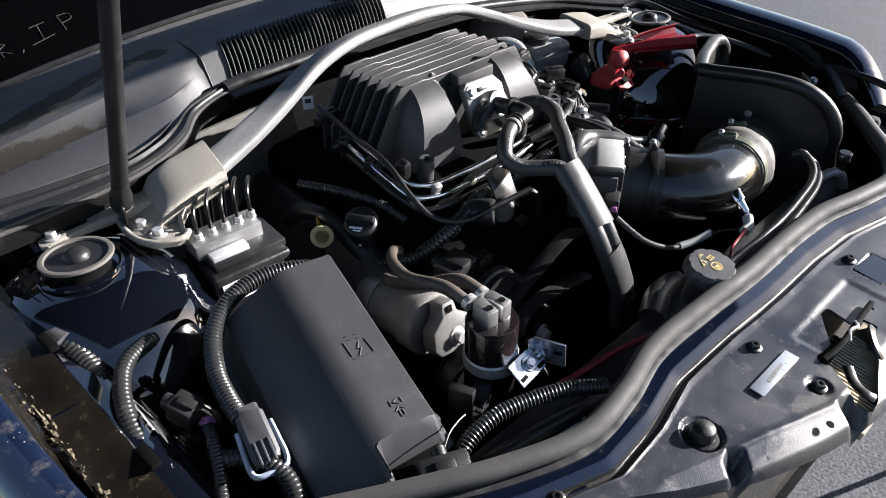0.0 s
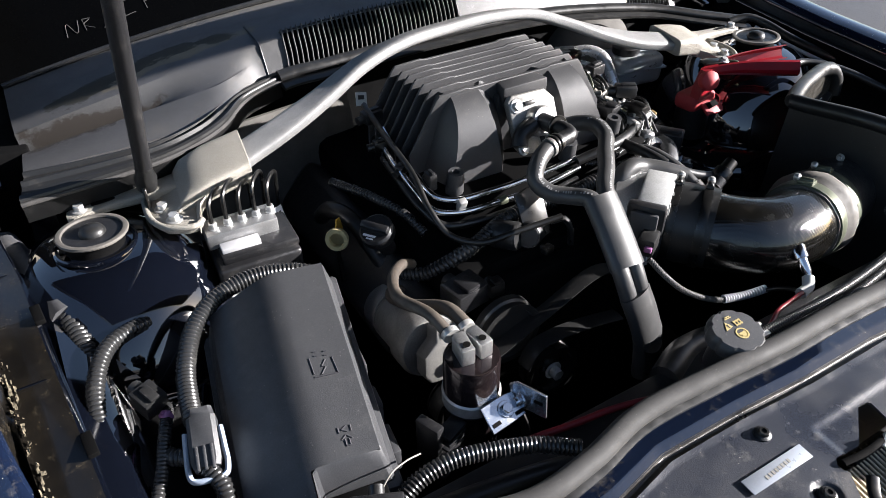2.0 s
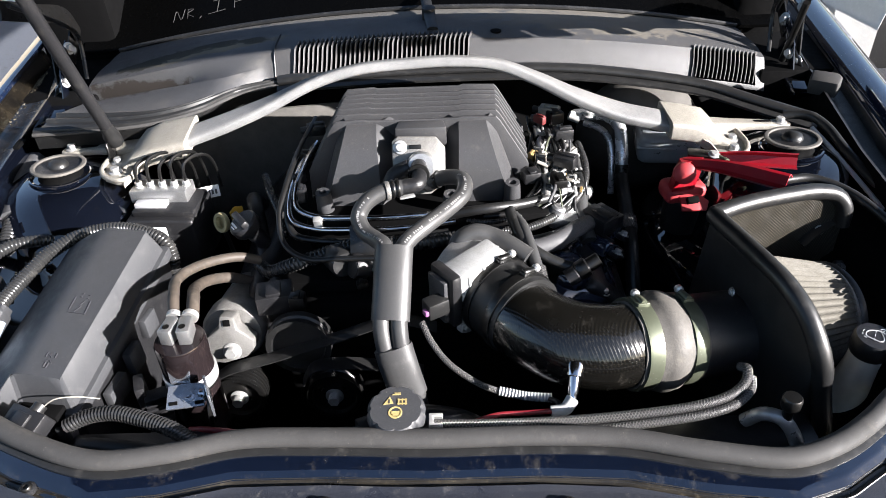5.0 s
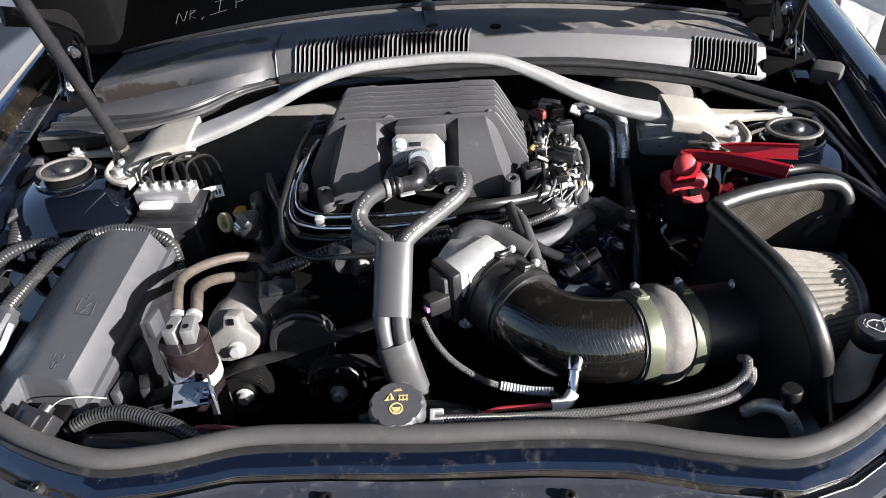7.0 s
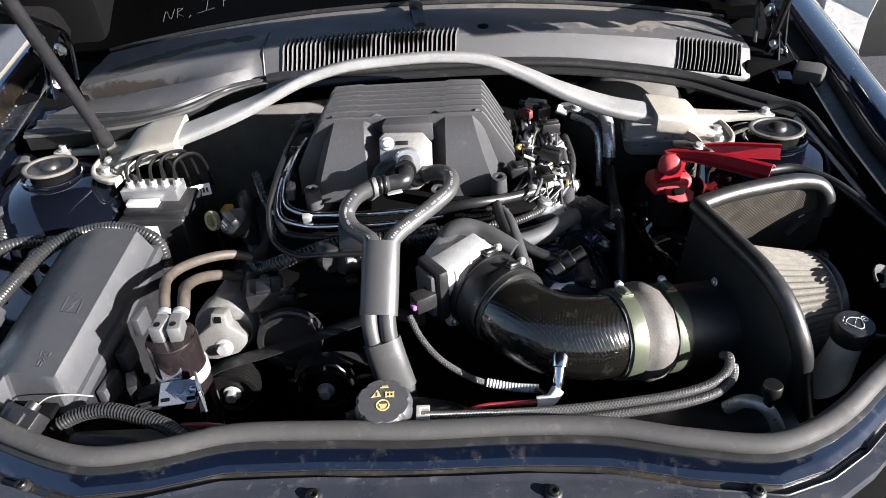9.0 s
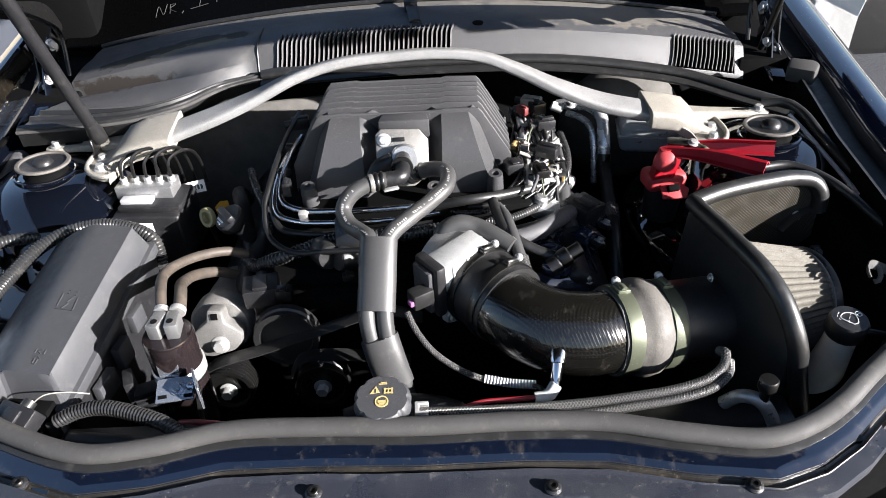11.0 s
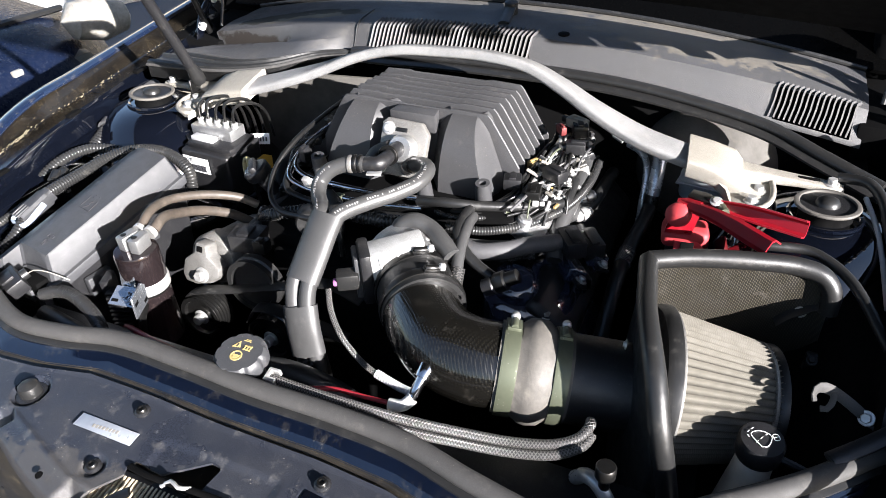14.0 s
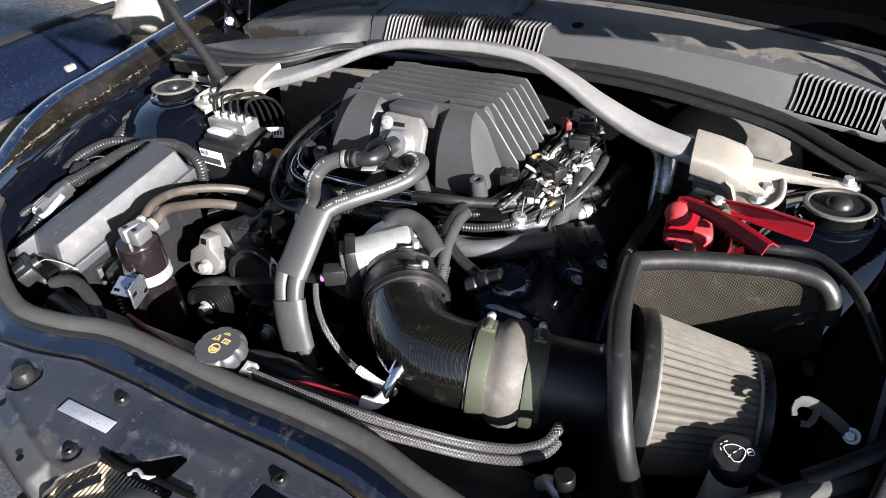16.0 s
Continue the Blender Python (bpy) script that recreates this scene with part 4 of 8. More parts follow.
def collar(side):
    """The cast end of the brace: a flat sleeve, a dished foot with two bolts and a long arm to the far bolt."""
    s = side

    def P(x, y, z):
        return Vector((s * x, y, z))

    def section(x, y, z, w, h, lean, sq=0.32):
        ring = []
        for i in range(32):
            a = 2 * math.pi * (i + 0.5) / 32
            cy, cz = math.copysign(abs(math.cos(a)) ** sq, math.cos(a)), math.copysign(abs(math.sin(a)) ** sq, math.sin(a))
            ring.append(P(x - 0.10 * cy * w, y + w * cy, z + h * cz + lean * cy * w))
        return ring

    x0, z0, tip = (0.376, 0.931, 0.26) if s < 0 else (0.394, 0.9275, 0.14)
    c = part("bracket", loft([section(x0, -0.012, z0, 0.0350, 0.0145, tip), section(x0 + 0.0008, -0.012, z0, 0.0362, 0.0156, tip), section(0.430, -0.016, 0.9235, 0.0365, 0.0156, tip), section(0.462, -0.018, 0.914, 0.0360, 0.0148, 0.23), section(0.474, -0.020, 0.906, 0.0330, 0.0120, 0.2)]), BARK, brace, "cast silver sleeve, sandy finish", angle=30)
    part("web", loft([section(0.462, -0.018, 0.908, 0.032, 0.014, 0.22), section(0.484, -0.024, 0.900, 0.031, 0.0085, 0.12), section(0.500, -0.032, 0.896, 0.028, 0.006, 0.05), section(0.508, -0.036, 0.894, 0.022, 0.004, 0.0)]), BARK, c, "dished web", angle=30)
    foot = [(0.458, -0.050), (0.462, -0.088), (0.470, -0.097), (0.482, -0.096), (0.505, -0.083), (0.517, -0.058), (0.518, -0.025), (0.512, 0.010), (0.470, 0.014)]
    edge = [P(x, y, 0.9015) for x, y in foot[1:8]]
    foot = [(s * x, y) for x, y in foot]
    part("foot", prism(foot if s > 0 else foot[::-1], 0.009, Matrix.Translation((0, 0, 0.891)), 0.002, 2), BARK, c, "dished cast foot")
    part("rim", tube(edge, 0.0042, 10), BARK, c)
    part("front_web", loft([[P(x, y - w, z), P(x, y + w, z), P(x, y + w, z - h), P(x, y - w, z - h)] for x, y, z, w, h in ((0.440, -0.044, 0.914, 0.004, 0.014), (0.456, -0.056, 0.909, 0.006, 0.014), (0.463, -0.072, 0.904, 0.008, 0.014), (0.468, -0.090, 0.899, 0.006, 0.010), (0.469, -0.096, 0.896, 0.004, 0.008))]), BARK, c)
    arm = [section(x, y, z, w, h, 0.0, 0.5) for x, y, z, w, h in ((0.455, -0.006, 0.914, 0.024, 0.0100), (0.475, 0.000, 0.909, 0.018, 0.0100), (0.510, 0.006, 0.905, 0.0135, 0.0085), (0.550, 0.009, 0.903, 0.0115, 0.0065), (0.580, 0.009, 0.902, 0.0120, 0.0055), (0.600, 0.008, 0.901, 0.0115, 0.005), (0.608, 0.008, 0.901, 0.007, 0.004))]
    part("arm", loft(arm), BARK, c, "long cast arm", angle=30)
    part("slot", rbox(P(0.562, 0.009, 0.9090), (0.030, 0.007, 0.002), None, 0.0008, 1), DARKIN, c)
    for x, y, z in ((0.592, 0.008, 0.906), (0.492, -0.068, 0.900), (0.499, -0.036, 0.900)):
        part("bolt", hexbolt(P(x, y, z), (0, 0, 1), 0.0072, 0.008), STEEL, c)


collar(-1)
collar(1)

# the gas strut that holds the bonnet up
strut = thing("gas_strut", (-0.505, -0.015, 0.93), "black gas strut from the strut tower up to the bonnet", "gas strut")
s0, s1 = Vector((-0.507, -0.009, 0.925)), Vector((-0.4875, -0.229, 1.397))
part("cylinder", tube([lerp(s0, s1, 0.05), lerp(s0, s1, 0.97)], 0.0100, 14), PLASTIC, strut)
part("socket", lathe([(0.009, 0), (0.013, 0.003), (0.014, 0.02), (0.011, 0.032), (0.0105, 0.045)], s0 - (s1 - s0).normalized() * 0.004, s1 - s0, 18), RUBBER, strut)
part("ball_bracket", prism([(-0.014, -0.02), (0.014, -0.02), (0.013, 0.012), (0.005, 0.022), (-0.005, 0.022), (-0.013, 0.012)], 0.004, Matrix.Translation((-0.515, -0.012, 0.918)) @ Matrix.Rotation(math.pi / 2, 4, "Y"), 0.001, 1), DARKSTEEL, strut)

# ---- supercharger cover ----
lid = thing("supercharger", (0.01, -0.08, 0.80), "black ribbed supercharger cover on the engine", "supercharger")


def lid_section(y):
    """Half-width, height and middle of the cover's section at y."""
    k = max(0.0, min(1.0, (y + 0.108) / 0.12))
    return lerp(0.108, 0.109, k), lerp(0.977, 0.969, k) + 0.003 * math.sin(k * math.pi), lerp(-0.004, 0.0, k)


def lid_ring(y, grow=0.0, low=0.86):
    w, z, m = lid_section(y)
    w, z = w + grow * 0.9, z + grow
    pts = [(-w - 0.052, low), (-w - 0.050, z - 0.080), (-w - 0.006, z - 0.0075), (-w, z - 0.001), (-w * 0.64, z + 0.001), (-w * 0.58, z - 0.001), (w * 0.52, z - 0.001), (w * 0.58, z + 0.001), (w, z - 0.001), (w + 0.006, z - 0.0075), (w + 0.050, z - 0.080), (w + 0.052, low)]
    return [Vector((m + x, y, h)) for x, h in pts]


part("body", loft([lid_ring(y, -0.003) for y in span(-0.095, 0.046, 12)]), COVER, lid, angle=20)
for i in range(7):
    y = lerp(-0.104, 0.034, i / 6)
    part("rib", loft([lid_ring(y - 0.0005, -0.004), lid_ring(y, 0.0112), lid_ring(y + 0.0005, 0.0122), lid_ring(y + 0.0014, 0.0127), lid_ring(y + 0.0040, 0.0124), lid_ring(y + 0.0052, 0.0112), lid_ring(y + 0.0085, -0.001)]), COVER, lid, angle=20)
for x in (-0.069, 0.060):
    for i in range(6):
        y = lerp(-0.098, 0.017, i / 5)
        h = lid_section(y)[1]
        part("gusset", loft([[Vector((x - 0.006, y, h)), Vector((x + 0.006, y, h)), Vector((x, y, h + 0.010))], [Vector((x - 0.0005, y + 0.018, h)), Vector((x + 0.0005, y + 0.018, h)), Vector((x, y + 0.018, h + 0.001))]]), COVER, lid)


def lobe(x0, x1, x0b, x1b, slant_l, slant_r):
    """One of the two forward cheeks of the cover."""
    rings = []
    for k in [q * q for q in span(0, 1, 14)]:
        z = lerp(0.985, 0.868, k)
        yf = -0.100 - 0.064 * (1 - (1 - k) ** 2.4) ** 0.62
        a, b = lerp(x0, x0b, k), lerp(x1, x1b, k)
        rings.append([Vector((a, -0.07, z)), Vector((a + slant_l * 0.25, yf + 0.032, z)), Vector((a + slant_l, yf + 0.002, z)), Vector((b - slant_r, yf, z)), Vector((b - slant_r * 0.25, yf + 0.032, z)), Vector((b, -0.07, z))])
    rings[0] = [Vector((p.x, max(p.y, -0.098), 0.982)) for p in rings[0]]
    return loft(rings)


part("cheek", lobe(-0.118, -0.030, -0.158, -0.024, 0.012, 0.032), COVER, lid, angle=20)
part("cheek", lobe(0.034, 0.114, 0.030, 0.152, 0.026, 0.014), COVER, lid, angle=20)
part("centre_web", rbox((0.002, -0.085, 0.92), (0.075, 0.06, 0.10), bevel=0.004), COVER, lid)
part("bridge", prism([(-0.036, -0.02), (0.040, -0.02), (0.034, 0.014), (-0.030, 0.014)], 0.03, Matrix.Translation((0.002, -0.108, 0.957)), 0.003), COVER, lid)
for x, y, z in ((-0.142, -0.176, 0.910), (0.135, -0.176, 0.915), (0.045, -0.185, 0.905)):
    part("bolt_post", lathe([(0.014, -0.055), (0.0115, -0.004), (0.0105, 0.004), (0.0055, 0.004), (0.005, -0.002), (0, -0.002)], (x, y, z), (0, -0.15, 1), 20), COVER, lid)

flange = thing("coolant_flange", (0.0, -0.13, 0.90), "bare aluminium flange on the front of the supercharger cover", "flange")
tilt = Matrix.Rotation(radians(62), 4, "X")
fm = Matrix.Translation((0.0, -0.146, 0.941)) @ tilt
part("plate", prism([(-0.038, -0.034), (-0.030, -0.047), (0.016, -0.047), (0.038, -0.030), (0.039, 0.020), (0.026, 0.036), (-0.030, 0.038), (-0.038, 0.030)], 0.013, fm, 0.002), DULLALU, flange)
part("boss", lathe([(0.022, 0), (0.021, 0.018), (0.018, 0.022), (0.015, 0.022)], fm @ Vector((0.004, -0.006, 0.01)), tilt @ Vector((0, 0, 1)), 28), ALU, flange)
part("bolt", hexbolt(fm @ Vector((-0.026, 0.022, 0.013)), tilt @ Vector((0, 0, 1)), 0.0068, 0.006), STEEL, flange)
part("bolt", hexbolt(fm @ Vector((-0.030, -0.038, 0.013)), tilt @ Vector((0, 0, 1)), 0.006, 0.005), STEEL, flange)
part("clip_slot", rbox(fm @ Vector((-0.004, 0.022, 0.014)), (0.018, 0.006, 0.004), tilt, 0.001), DARKSTEEL, flange)

# ---- engine under the hoses ----
engine = thing("engine_block", (0.0, -0.1, 0.35), "engine block coloured near-black for shade, with covers and bare castings", "engine")
# block, front cover and charger base take the near-black shade colour
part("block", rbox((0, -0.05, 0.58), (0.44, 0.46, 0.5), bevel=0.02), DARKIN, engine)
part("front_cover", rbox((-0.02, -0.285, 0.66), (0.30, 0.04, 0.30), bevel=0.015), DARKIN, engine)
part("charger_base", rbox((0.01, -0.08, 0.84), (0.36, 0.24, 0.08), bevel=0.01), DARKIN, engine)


def bank(s):
    m = Matrix.Rotation(s * radians(45), 4, "Y")
    part("valve_cover", rbox((s * 0.235, -0.07, 0.735), (0.10, 0.42, 0.12), m, 0.018, 3), PLASTIC, engine, "black valve cover")


bank(-1)
bank(1)

# ---- fuse box ----
fuse = thing("fuse_box", (-0.44, -0.36, 0.72), "grey-black plastic fuse box with a long sloping lid", "fuse box")
FZ_BACK, FZ_LONG, FZ_WIDE = Vector((-0.372, -0.262, 0.914)), Vector((-0.181, -0.983, 0.0)), Vector((-0.983, 0.181, 0.0))


def lid_at(u, v, drop=0.0):
    """The lid's skin: u across from the engine's side, v towards the front; flat at first, then rolling down."""
    roll = max(0.0, u - 0.054) / 0.078
    z = -0.236 * v - 0.040 * roll**1.45 - 0.0006 * math.cos(u * 60)
    return FZ_BACK + FZ_WIDE * u + FZ_LONG * v + Vector((0, 0, z - drop))


def fz_ring(grow, drop):
    base = [(0.003, -0.001), (0.130, -0.001), (0.133, 0.004), (0.133, 0.258), (0.129, 0.263), (0.070, 0.263), (0.066, 0.259), (0.066, 0.231), (0.062, 0.228), (0.004, 0.228), (0.0, 0.224), (0.0, 0.002)]
    ring = []
    for (a, b), (c_, d) in zip(base, base[1:] + base[:1]):
        n = max(1, int(math.dist((a, b), (c_, d)) / 0.012))
        for i in range(n):
            u, v = lerp(a, c_, i / n), lerp(b, d, i / n)
            gu = -1 if u < 0.03 else 1 if u > 0.10 else 0
            gv = -1 if v < 0.02 else 1 if v > 0.20 else 0
            if 0.05 < u < 0.08 and v > 0.2:
                gu = -0.4
            ring.append(lid_at(u + gu * grow, v + gv * grow, drop) if drop < 0.06 else Vector((*lid_at(u + gu * grow, v + gv * grow).xy, lid_at(0.02, v).z - drop)))
    return ring


def lid_top(u, v):
    if u > 0.0675 or v < 0.2275:
        return lid_at(u, v)
    return None


part("lid", joined(sheet([0.0012] + span(0.006, 0.066, 8) + [0.0677] + span(0.074, 0.126, 9) + [0.1318], [0.0002] + span(0.006, 0.224, 24) + [0.2268] + span(0.234, 0.258, 3) + [0.2618], lid_top, 0.002),
                   loft([fz_ring(-0.0012, 0.0004), fz_ring(0.0, 0.0018), fz_ring(0.0085, 0.036), fz_ring(0.009, 0.0385), fz_ring(0.0145, 0.040), fz_ring(0.0155, 0.043), fz_ring(0.0155, 0.054), fz_ring(0.013, 0.055)], caps=False)), LID, fuse, "long lid rolling down on one side, with moulded symbols", angle=28)
part("tray", loft([fz_ring(0.002, 0.20), fz_ring(0.008, 0.10), fz_ring(0.012, 0.058), fz_ring(0.012, 0.046)]), PLASTIC, fuse)


# ---- intake ----
def worm_clamp(parent, at, axis, r, width, screw_dir, material=None, name="hose_clamp"):
    c = part(name, band(at, axis, r, width), material or STEEL, parent)
    d = Vector(screw_dir)
    d = (d - Vector(axis).normalized() * d.dot(Vector(axis).normalized())).normalized()
    m = turn_to(axis, d)
    tangent = d.cross(Vector(axis)).normalized()
    p = Vector(at) + d * (r + 0.006)
    turn = Matrix((tangent, d, Vector(axis).normalized())).transposed().to_4x4()
    part("screw_housing", joined(lathe([(0.0036, -0.009), (0.0044, -0.008), (0.0044, 0.008), (0.0036, 0.009)], p - d * 0.002, tangent, 16), rbox(p - d * 0.004, (0.021, 0.005, width * 0.85), turn, 0.001)), material or STEEL, c)
    head = p + tangent * 0.0115
    part("screw", lathe([(0.003, -0.003), (0.0052, -0.001), (0.0054, 0.0040), (0.0046, 0.0054), (0.0, 0.0056)], head, tangent, 18), STEEL, c, "bright slotted screw head")
    part("slot", rbox(head + tangent * 0.0055, (0.0010, 0.009, 0.0014), turn @ Matrix.Rotation(0.5, 4, "X"), 0), DARKIN, c)
    return c


throttle = thing("throttle_unit", (0.08, -0.31, 0.82), "bare aluminium throttle body with a motor housing", "throttle body")
taxis = Vector((0.62, -0.72, 0.05)).normalized()
tc = Vector((0.092, -0.325, 0.845))
part("housing", lathe([(0.05, -0.06), (0.056, -0.055), (0.058, -0.02), (0.054, 0.012), (0.051, 0.018), (0.048, 0.018)], tc, taxis, 36), ALU, throttle)
tm_ = Matrix.Rotation(radians(36), 4, "Z") @ Matrix.Rotation(radians(-6), 4, "Y")
part("motor_case", rbox((0.074, -0.334, 0.882), (0.076, 0.040, 0.044), tm_, 0.004, 2), CASTALU, throttle, "pale cast motor case")
part("face_plate", prism([(-0.050, -0.052), (0.040, -0.052), (0.052, -0.030), (0.052, 0.040), (0.030, 0.054), (-0.040, 0.054), (-0.052, 0.030)], 0.012, Matrix.Translation((0.083, -0.312, 0.842)) @ turn_to(taxis, (0, 0, 1)), 0.002), CASTALU, throttle, "square cast flange")
for dx, dy in ((-0.042, -0.044), (0.042, -0.042), (-0.044, 0.046), (0.044, 0.044)):
    p = (Matrix.Translation((0.083, -0.312, 0.842)) @ turn_to(taxis, (0, 0, 1))) @ Vector((dx, dy, 0.012))
    part("bolt", hexbolt(p, taxis, 0.006, 0.006), STEEL, throttle)
for k in (-1, 0, 1):
    part("rib", rbox(Vector((0.074, -0.334, 0.882)) + tm_ @ Vector((0.024 * k, -0.0205, 0)), (0.004, 0.003, 0.036), tm_, 0.001), CASTALU, throttle)
part("gear_cover", rbox((0.036, -0.356, 0.862), (0.016, 0.050, 0.080), Matrix.Rotation(radians(36), 4, "Z"), 0.005), PLASTIC, throttle, "black plastic gear cover")
part("cover_frame", rbox((0.026, -0.362, 0.862), (0.008, 0.036, 0.066), Matrix.Rotation(radians(36), 4, "Z"), 0.003), LID, throttle)
part("plug", rbox((0.022, -0.380, 0.862), (0.030, 0.022, 0.024), Matrix.Rotation(radians(30), 4, "Z"), 0.003), RUBBER, throttle, "black plug")
part("plug_lock", rbox((0.010, -0.392, 0.862), (0.007, 0.010, 0.008), Matrix.Rotation(radians(30), 4, "Z"), 0.002), PURPLE, throttle, "purple plug lock")

PIPE = [(0.110, -0.352, 0.842), (0.125, -0.375, 0.842), (0.150, -0.408, 0.842), (0.185, -0.434, 0.842), (0.225, -0.440, 0.840), (0.262, -0.431, 0.835)]
pipe = thing("intake_pipe", (0.2, -0.43, 0.79), "carbon fibre intake elbow between the throttle body and the filter", "intake pipe")
part("elbow", tube(PIPE, 0.052, 40, 0.004), CARBON, pipe, "glossy woven carbon fibre elbow")
part("inlet_coupler", tube([(0.094, -0.328, 0.843), (0.136, -0.386, 0.843)], 0.0552, 36, 0.01), RUBBER, pipe, "black rubber coupler")
worm_clamp(pipe, (0.104, -0.342, 0.843), (0.6, -0.8, 0), 0.056, 0.012, (0.1, 0.1, 1), DARKSTEEL)
worm_clamp(pipe, (0.127, -0.374, 0.843), (0.6, -0.8, 0), 0.056, 0.012, (0.25, 0.1, 1), DARKSTEEL)
cw = Vector((1, 0.25, -0.12)).normalized()
c0 = Vector((0.262, -0.431, 0.835))
hump = [(0.0545, -0.012), (0.0555, 0.012), (0.061, 0.020), (0.0635, 0.031), (0.061, 0.042), (0.0555, 0.050), (0.0545, 0.072), (0.05, 0.072)]
part("hump_coupler", lathe(hump, c0, cw, 48, wobble=lambda a, r, h: r + 0.0007 * math.sin(a * 9 + h * 300)), SILICONE, pipe, "worn grey silicone hump coupler")
worm_clamp(pipe, c0 + cw * 0.001, cw, 0.056, 0.019, (-0.35, 0.1, 1), GOLD, "band_clamp")
worm_clamp(pipe, c0 + cw * 0.060, cw, 0.056, 0.017, (-0.3, 0.1, 1), GOLD, "band_clamp")
part("filter_neck", tube([c0 + cw * 0.06, c0 + cw * 0.10, c0 + cw * 0.20], 0.053, 36, 0.01), PLASTIC, pipe, "black plastic neck")
sensor = thing("air_sensor", (0.178, -0.505, 0.80), "chromed air temperature sensor with a plug in the intake pipe", "sensor")
part("probe", lathe([(0.008, -0.012), (0.0095, -0.010), (0.0095, 0.005), (0.0066, 0.006), (0.0062, 0.024), (0.005, 0.026), (0.0048, 0.036)], (0.182, -0.488, 0.848), (-0.12, -0.55, -0.42), 20), CHROME, sensor)
part("plug", tube([(0.177, -0.511, 0.829), (0.168, -0.520, 0.822), (0.152, -0.522, 0.820)], 0.0075, 10), WHITE, sensor, "white plug")

# filter and its shield
filt = thing("air_filter", (0.50, -0.40, 0.72), "cone air filter with pale pleated gauze, behind the shield", "air filter")
fa, fb = Vector((0.426, -0.369, 0.807)), Vector((0.542, -0.336, 0.790))
fax = (fb - fa).normalized()
ln = (fb - fa).length
part("flange_ring", lathe([(0.06, -0.012), (0.092, -0.012), (0.0965, -0.006), (0.0965, 0.004), (0.088, 0.006), (0.06, 0.006)], fa, fax, 56), RUBBER, filt, "black rubber flange")
part("end_cap", lathe([(0.068, ln - 0.004), (0.0705, ln), (0.0705, ln + 0.006), (0.062, ln + 0.010), (0, ln + 0.010)], fa, fax, 56), RUBBER, filt, "black rubber end cap")
part("mesh_ring", lathe([(0.0925, 0.004), (0.0932, 0.005), (0.0930, 0.0075), (0.0918, 0.008)], fa, fax, 64), DULLALU, filt, "pale mesh edge")
part("mesh_ring", lathe([(0.0705, ln - 0.010), (0.0718, ln - 0.009), (0.0712, ln - 0.006), (0.070, ln - 0.005)], fa, fax, 64), DULLALU, filt, "pale mesh edge")
pleats = 60
part("gauze", lathe([(lerp(0.0925, 0.0695, h), lerp(0.004, ln, h)) for h in span(0, 1, 6)], fa, fax, pleats * 6, wobble=lambda a, r, h: r - 0.0042 * (abs(math.sin(a * pleats / 2)) ** 0.8)), COTTON, filt, "pleated cotton gauze", angle=60)

shield = thing("heat_shield", (0.45, -0.35, 0.72), "black heat shield with a rubber-edged wall round the air filter", "heat shield")
EDGE = [(0.470, -0.520, 0.770), (0.463, -0.512, 0.805), (0.456, -0.509, 0.835), (0.450, -0.510, 0.863), (0.441, -0.500, 0.893), (0.431, -0.477, 0.918), (0.420, -0.448, 0.932), (0.410, -0.415, 0.936), (0.402, -0.380, 0.935), (0.397, -0.345, 0.931), (0.392, -0.312, 0.927), (0.389, -0.288, 0.925)]
BACK = [(0.389, -0.288, 0.925), (0.43, -0.268, 0.925), (0.50, -0.242, 0.921), (0.555, -0.224, 0.914), (0.582, -0.222, 0.906), (0.596, -0.226, 0.888), (0.598, -0.228, 0.860)]
e, _ = smooth_line(EDGE, 0.02)
part("wall", loft([[p + Vector((-0.002, 0, 0)), p + Vector((0.002, 0, 0)), Vector((p.x + 0.004 - 0.02, p.y, 0.70)), Vector((p.x - 0.02, p.y, 0.70))] for p in e]), RUBBER, shield, "black textured wall")
e, _ = smooth_line(BACK, 0.02)
part("back_panel", loft([[p + Vector((0, 0.002, 0)), p + Vector((0, -0.002, 0)), Vector((p.x, p.y - 0.006, 0.70)), Vector((p.x, p.y + 0.004, 0.70))] for p in e]), CARBONP, shield, "woven carbon panel")
part("floor", rbox((0.52, -0.38, 0.705), (0.20, 0.34, 0.006), bevel=0.001), PLASTIC, shield)
part("edge_trim", tube(EDGE, 0.0115, 14), RUBBER, shield, "thick rubber edge trim")
part("edge_trim", tube(BACK, 0.0115, 14), RUBBER, shield, "thick rubber edge trim")
part("rivet", hexbolt((0.389, -0.388, 0.876), (-1, -0.1, 0.1), 0.004, 0.003), STEEL, shield)
# dark strip laid on the panel in place of the jumper cable's shadow
part("strap", tube([(0.592, -0.222, 0.868), (0.560, -0.232, 0.850), (0.545, -0.236, 0.835)], 0.010, 8, oval=(1, 0.2)), RUBBER, shield)
part("bolt", hexbolt((0.57, -0.228, 0.852), (0, -1, 0.2), 0.005, 0.004), STEEL, shield)


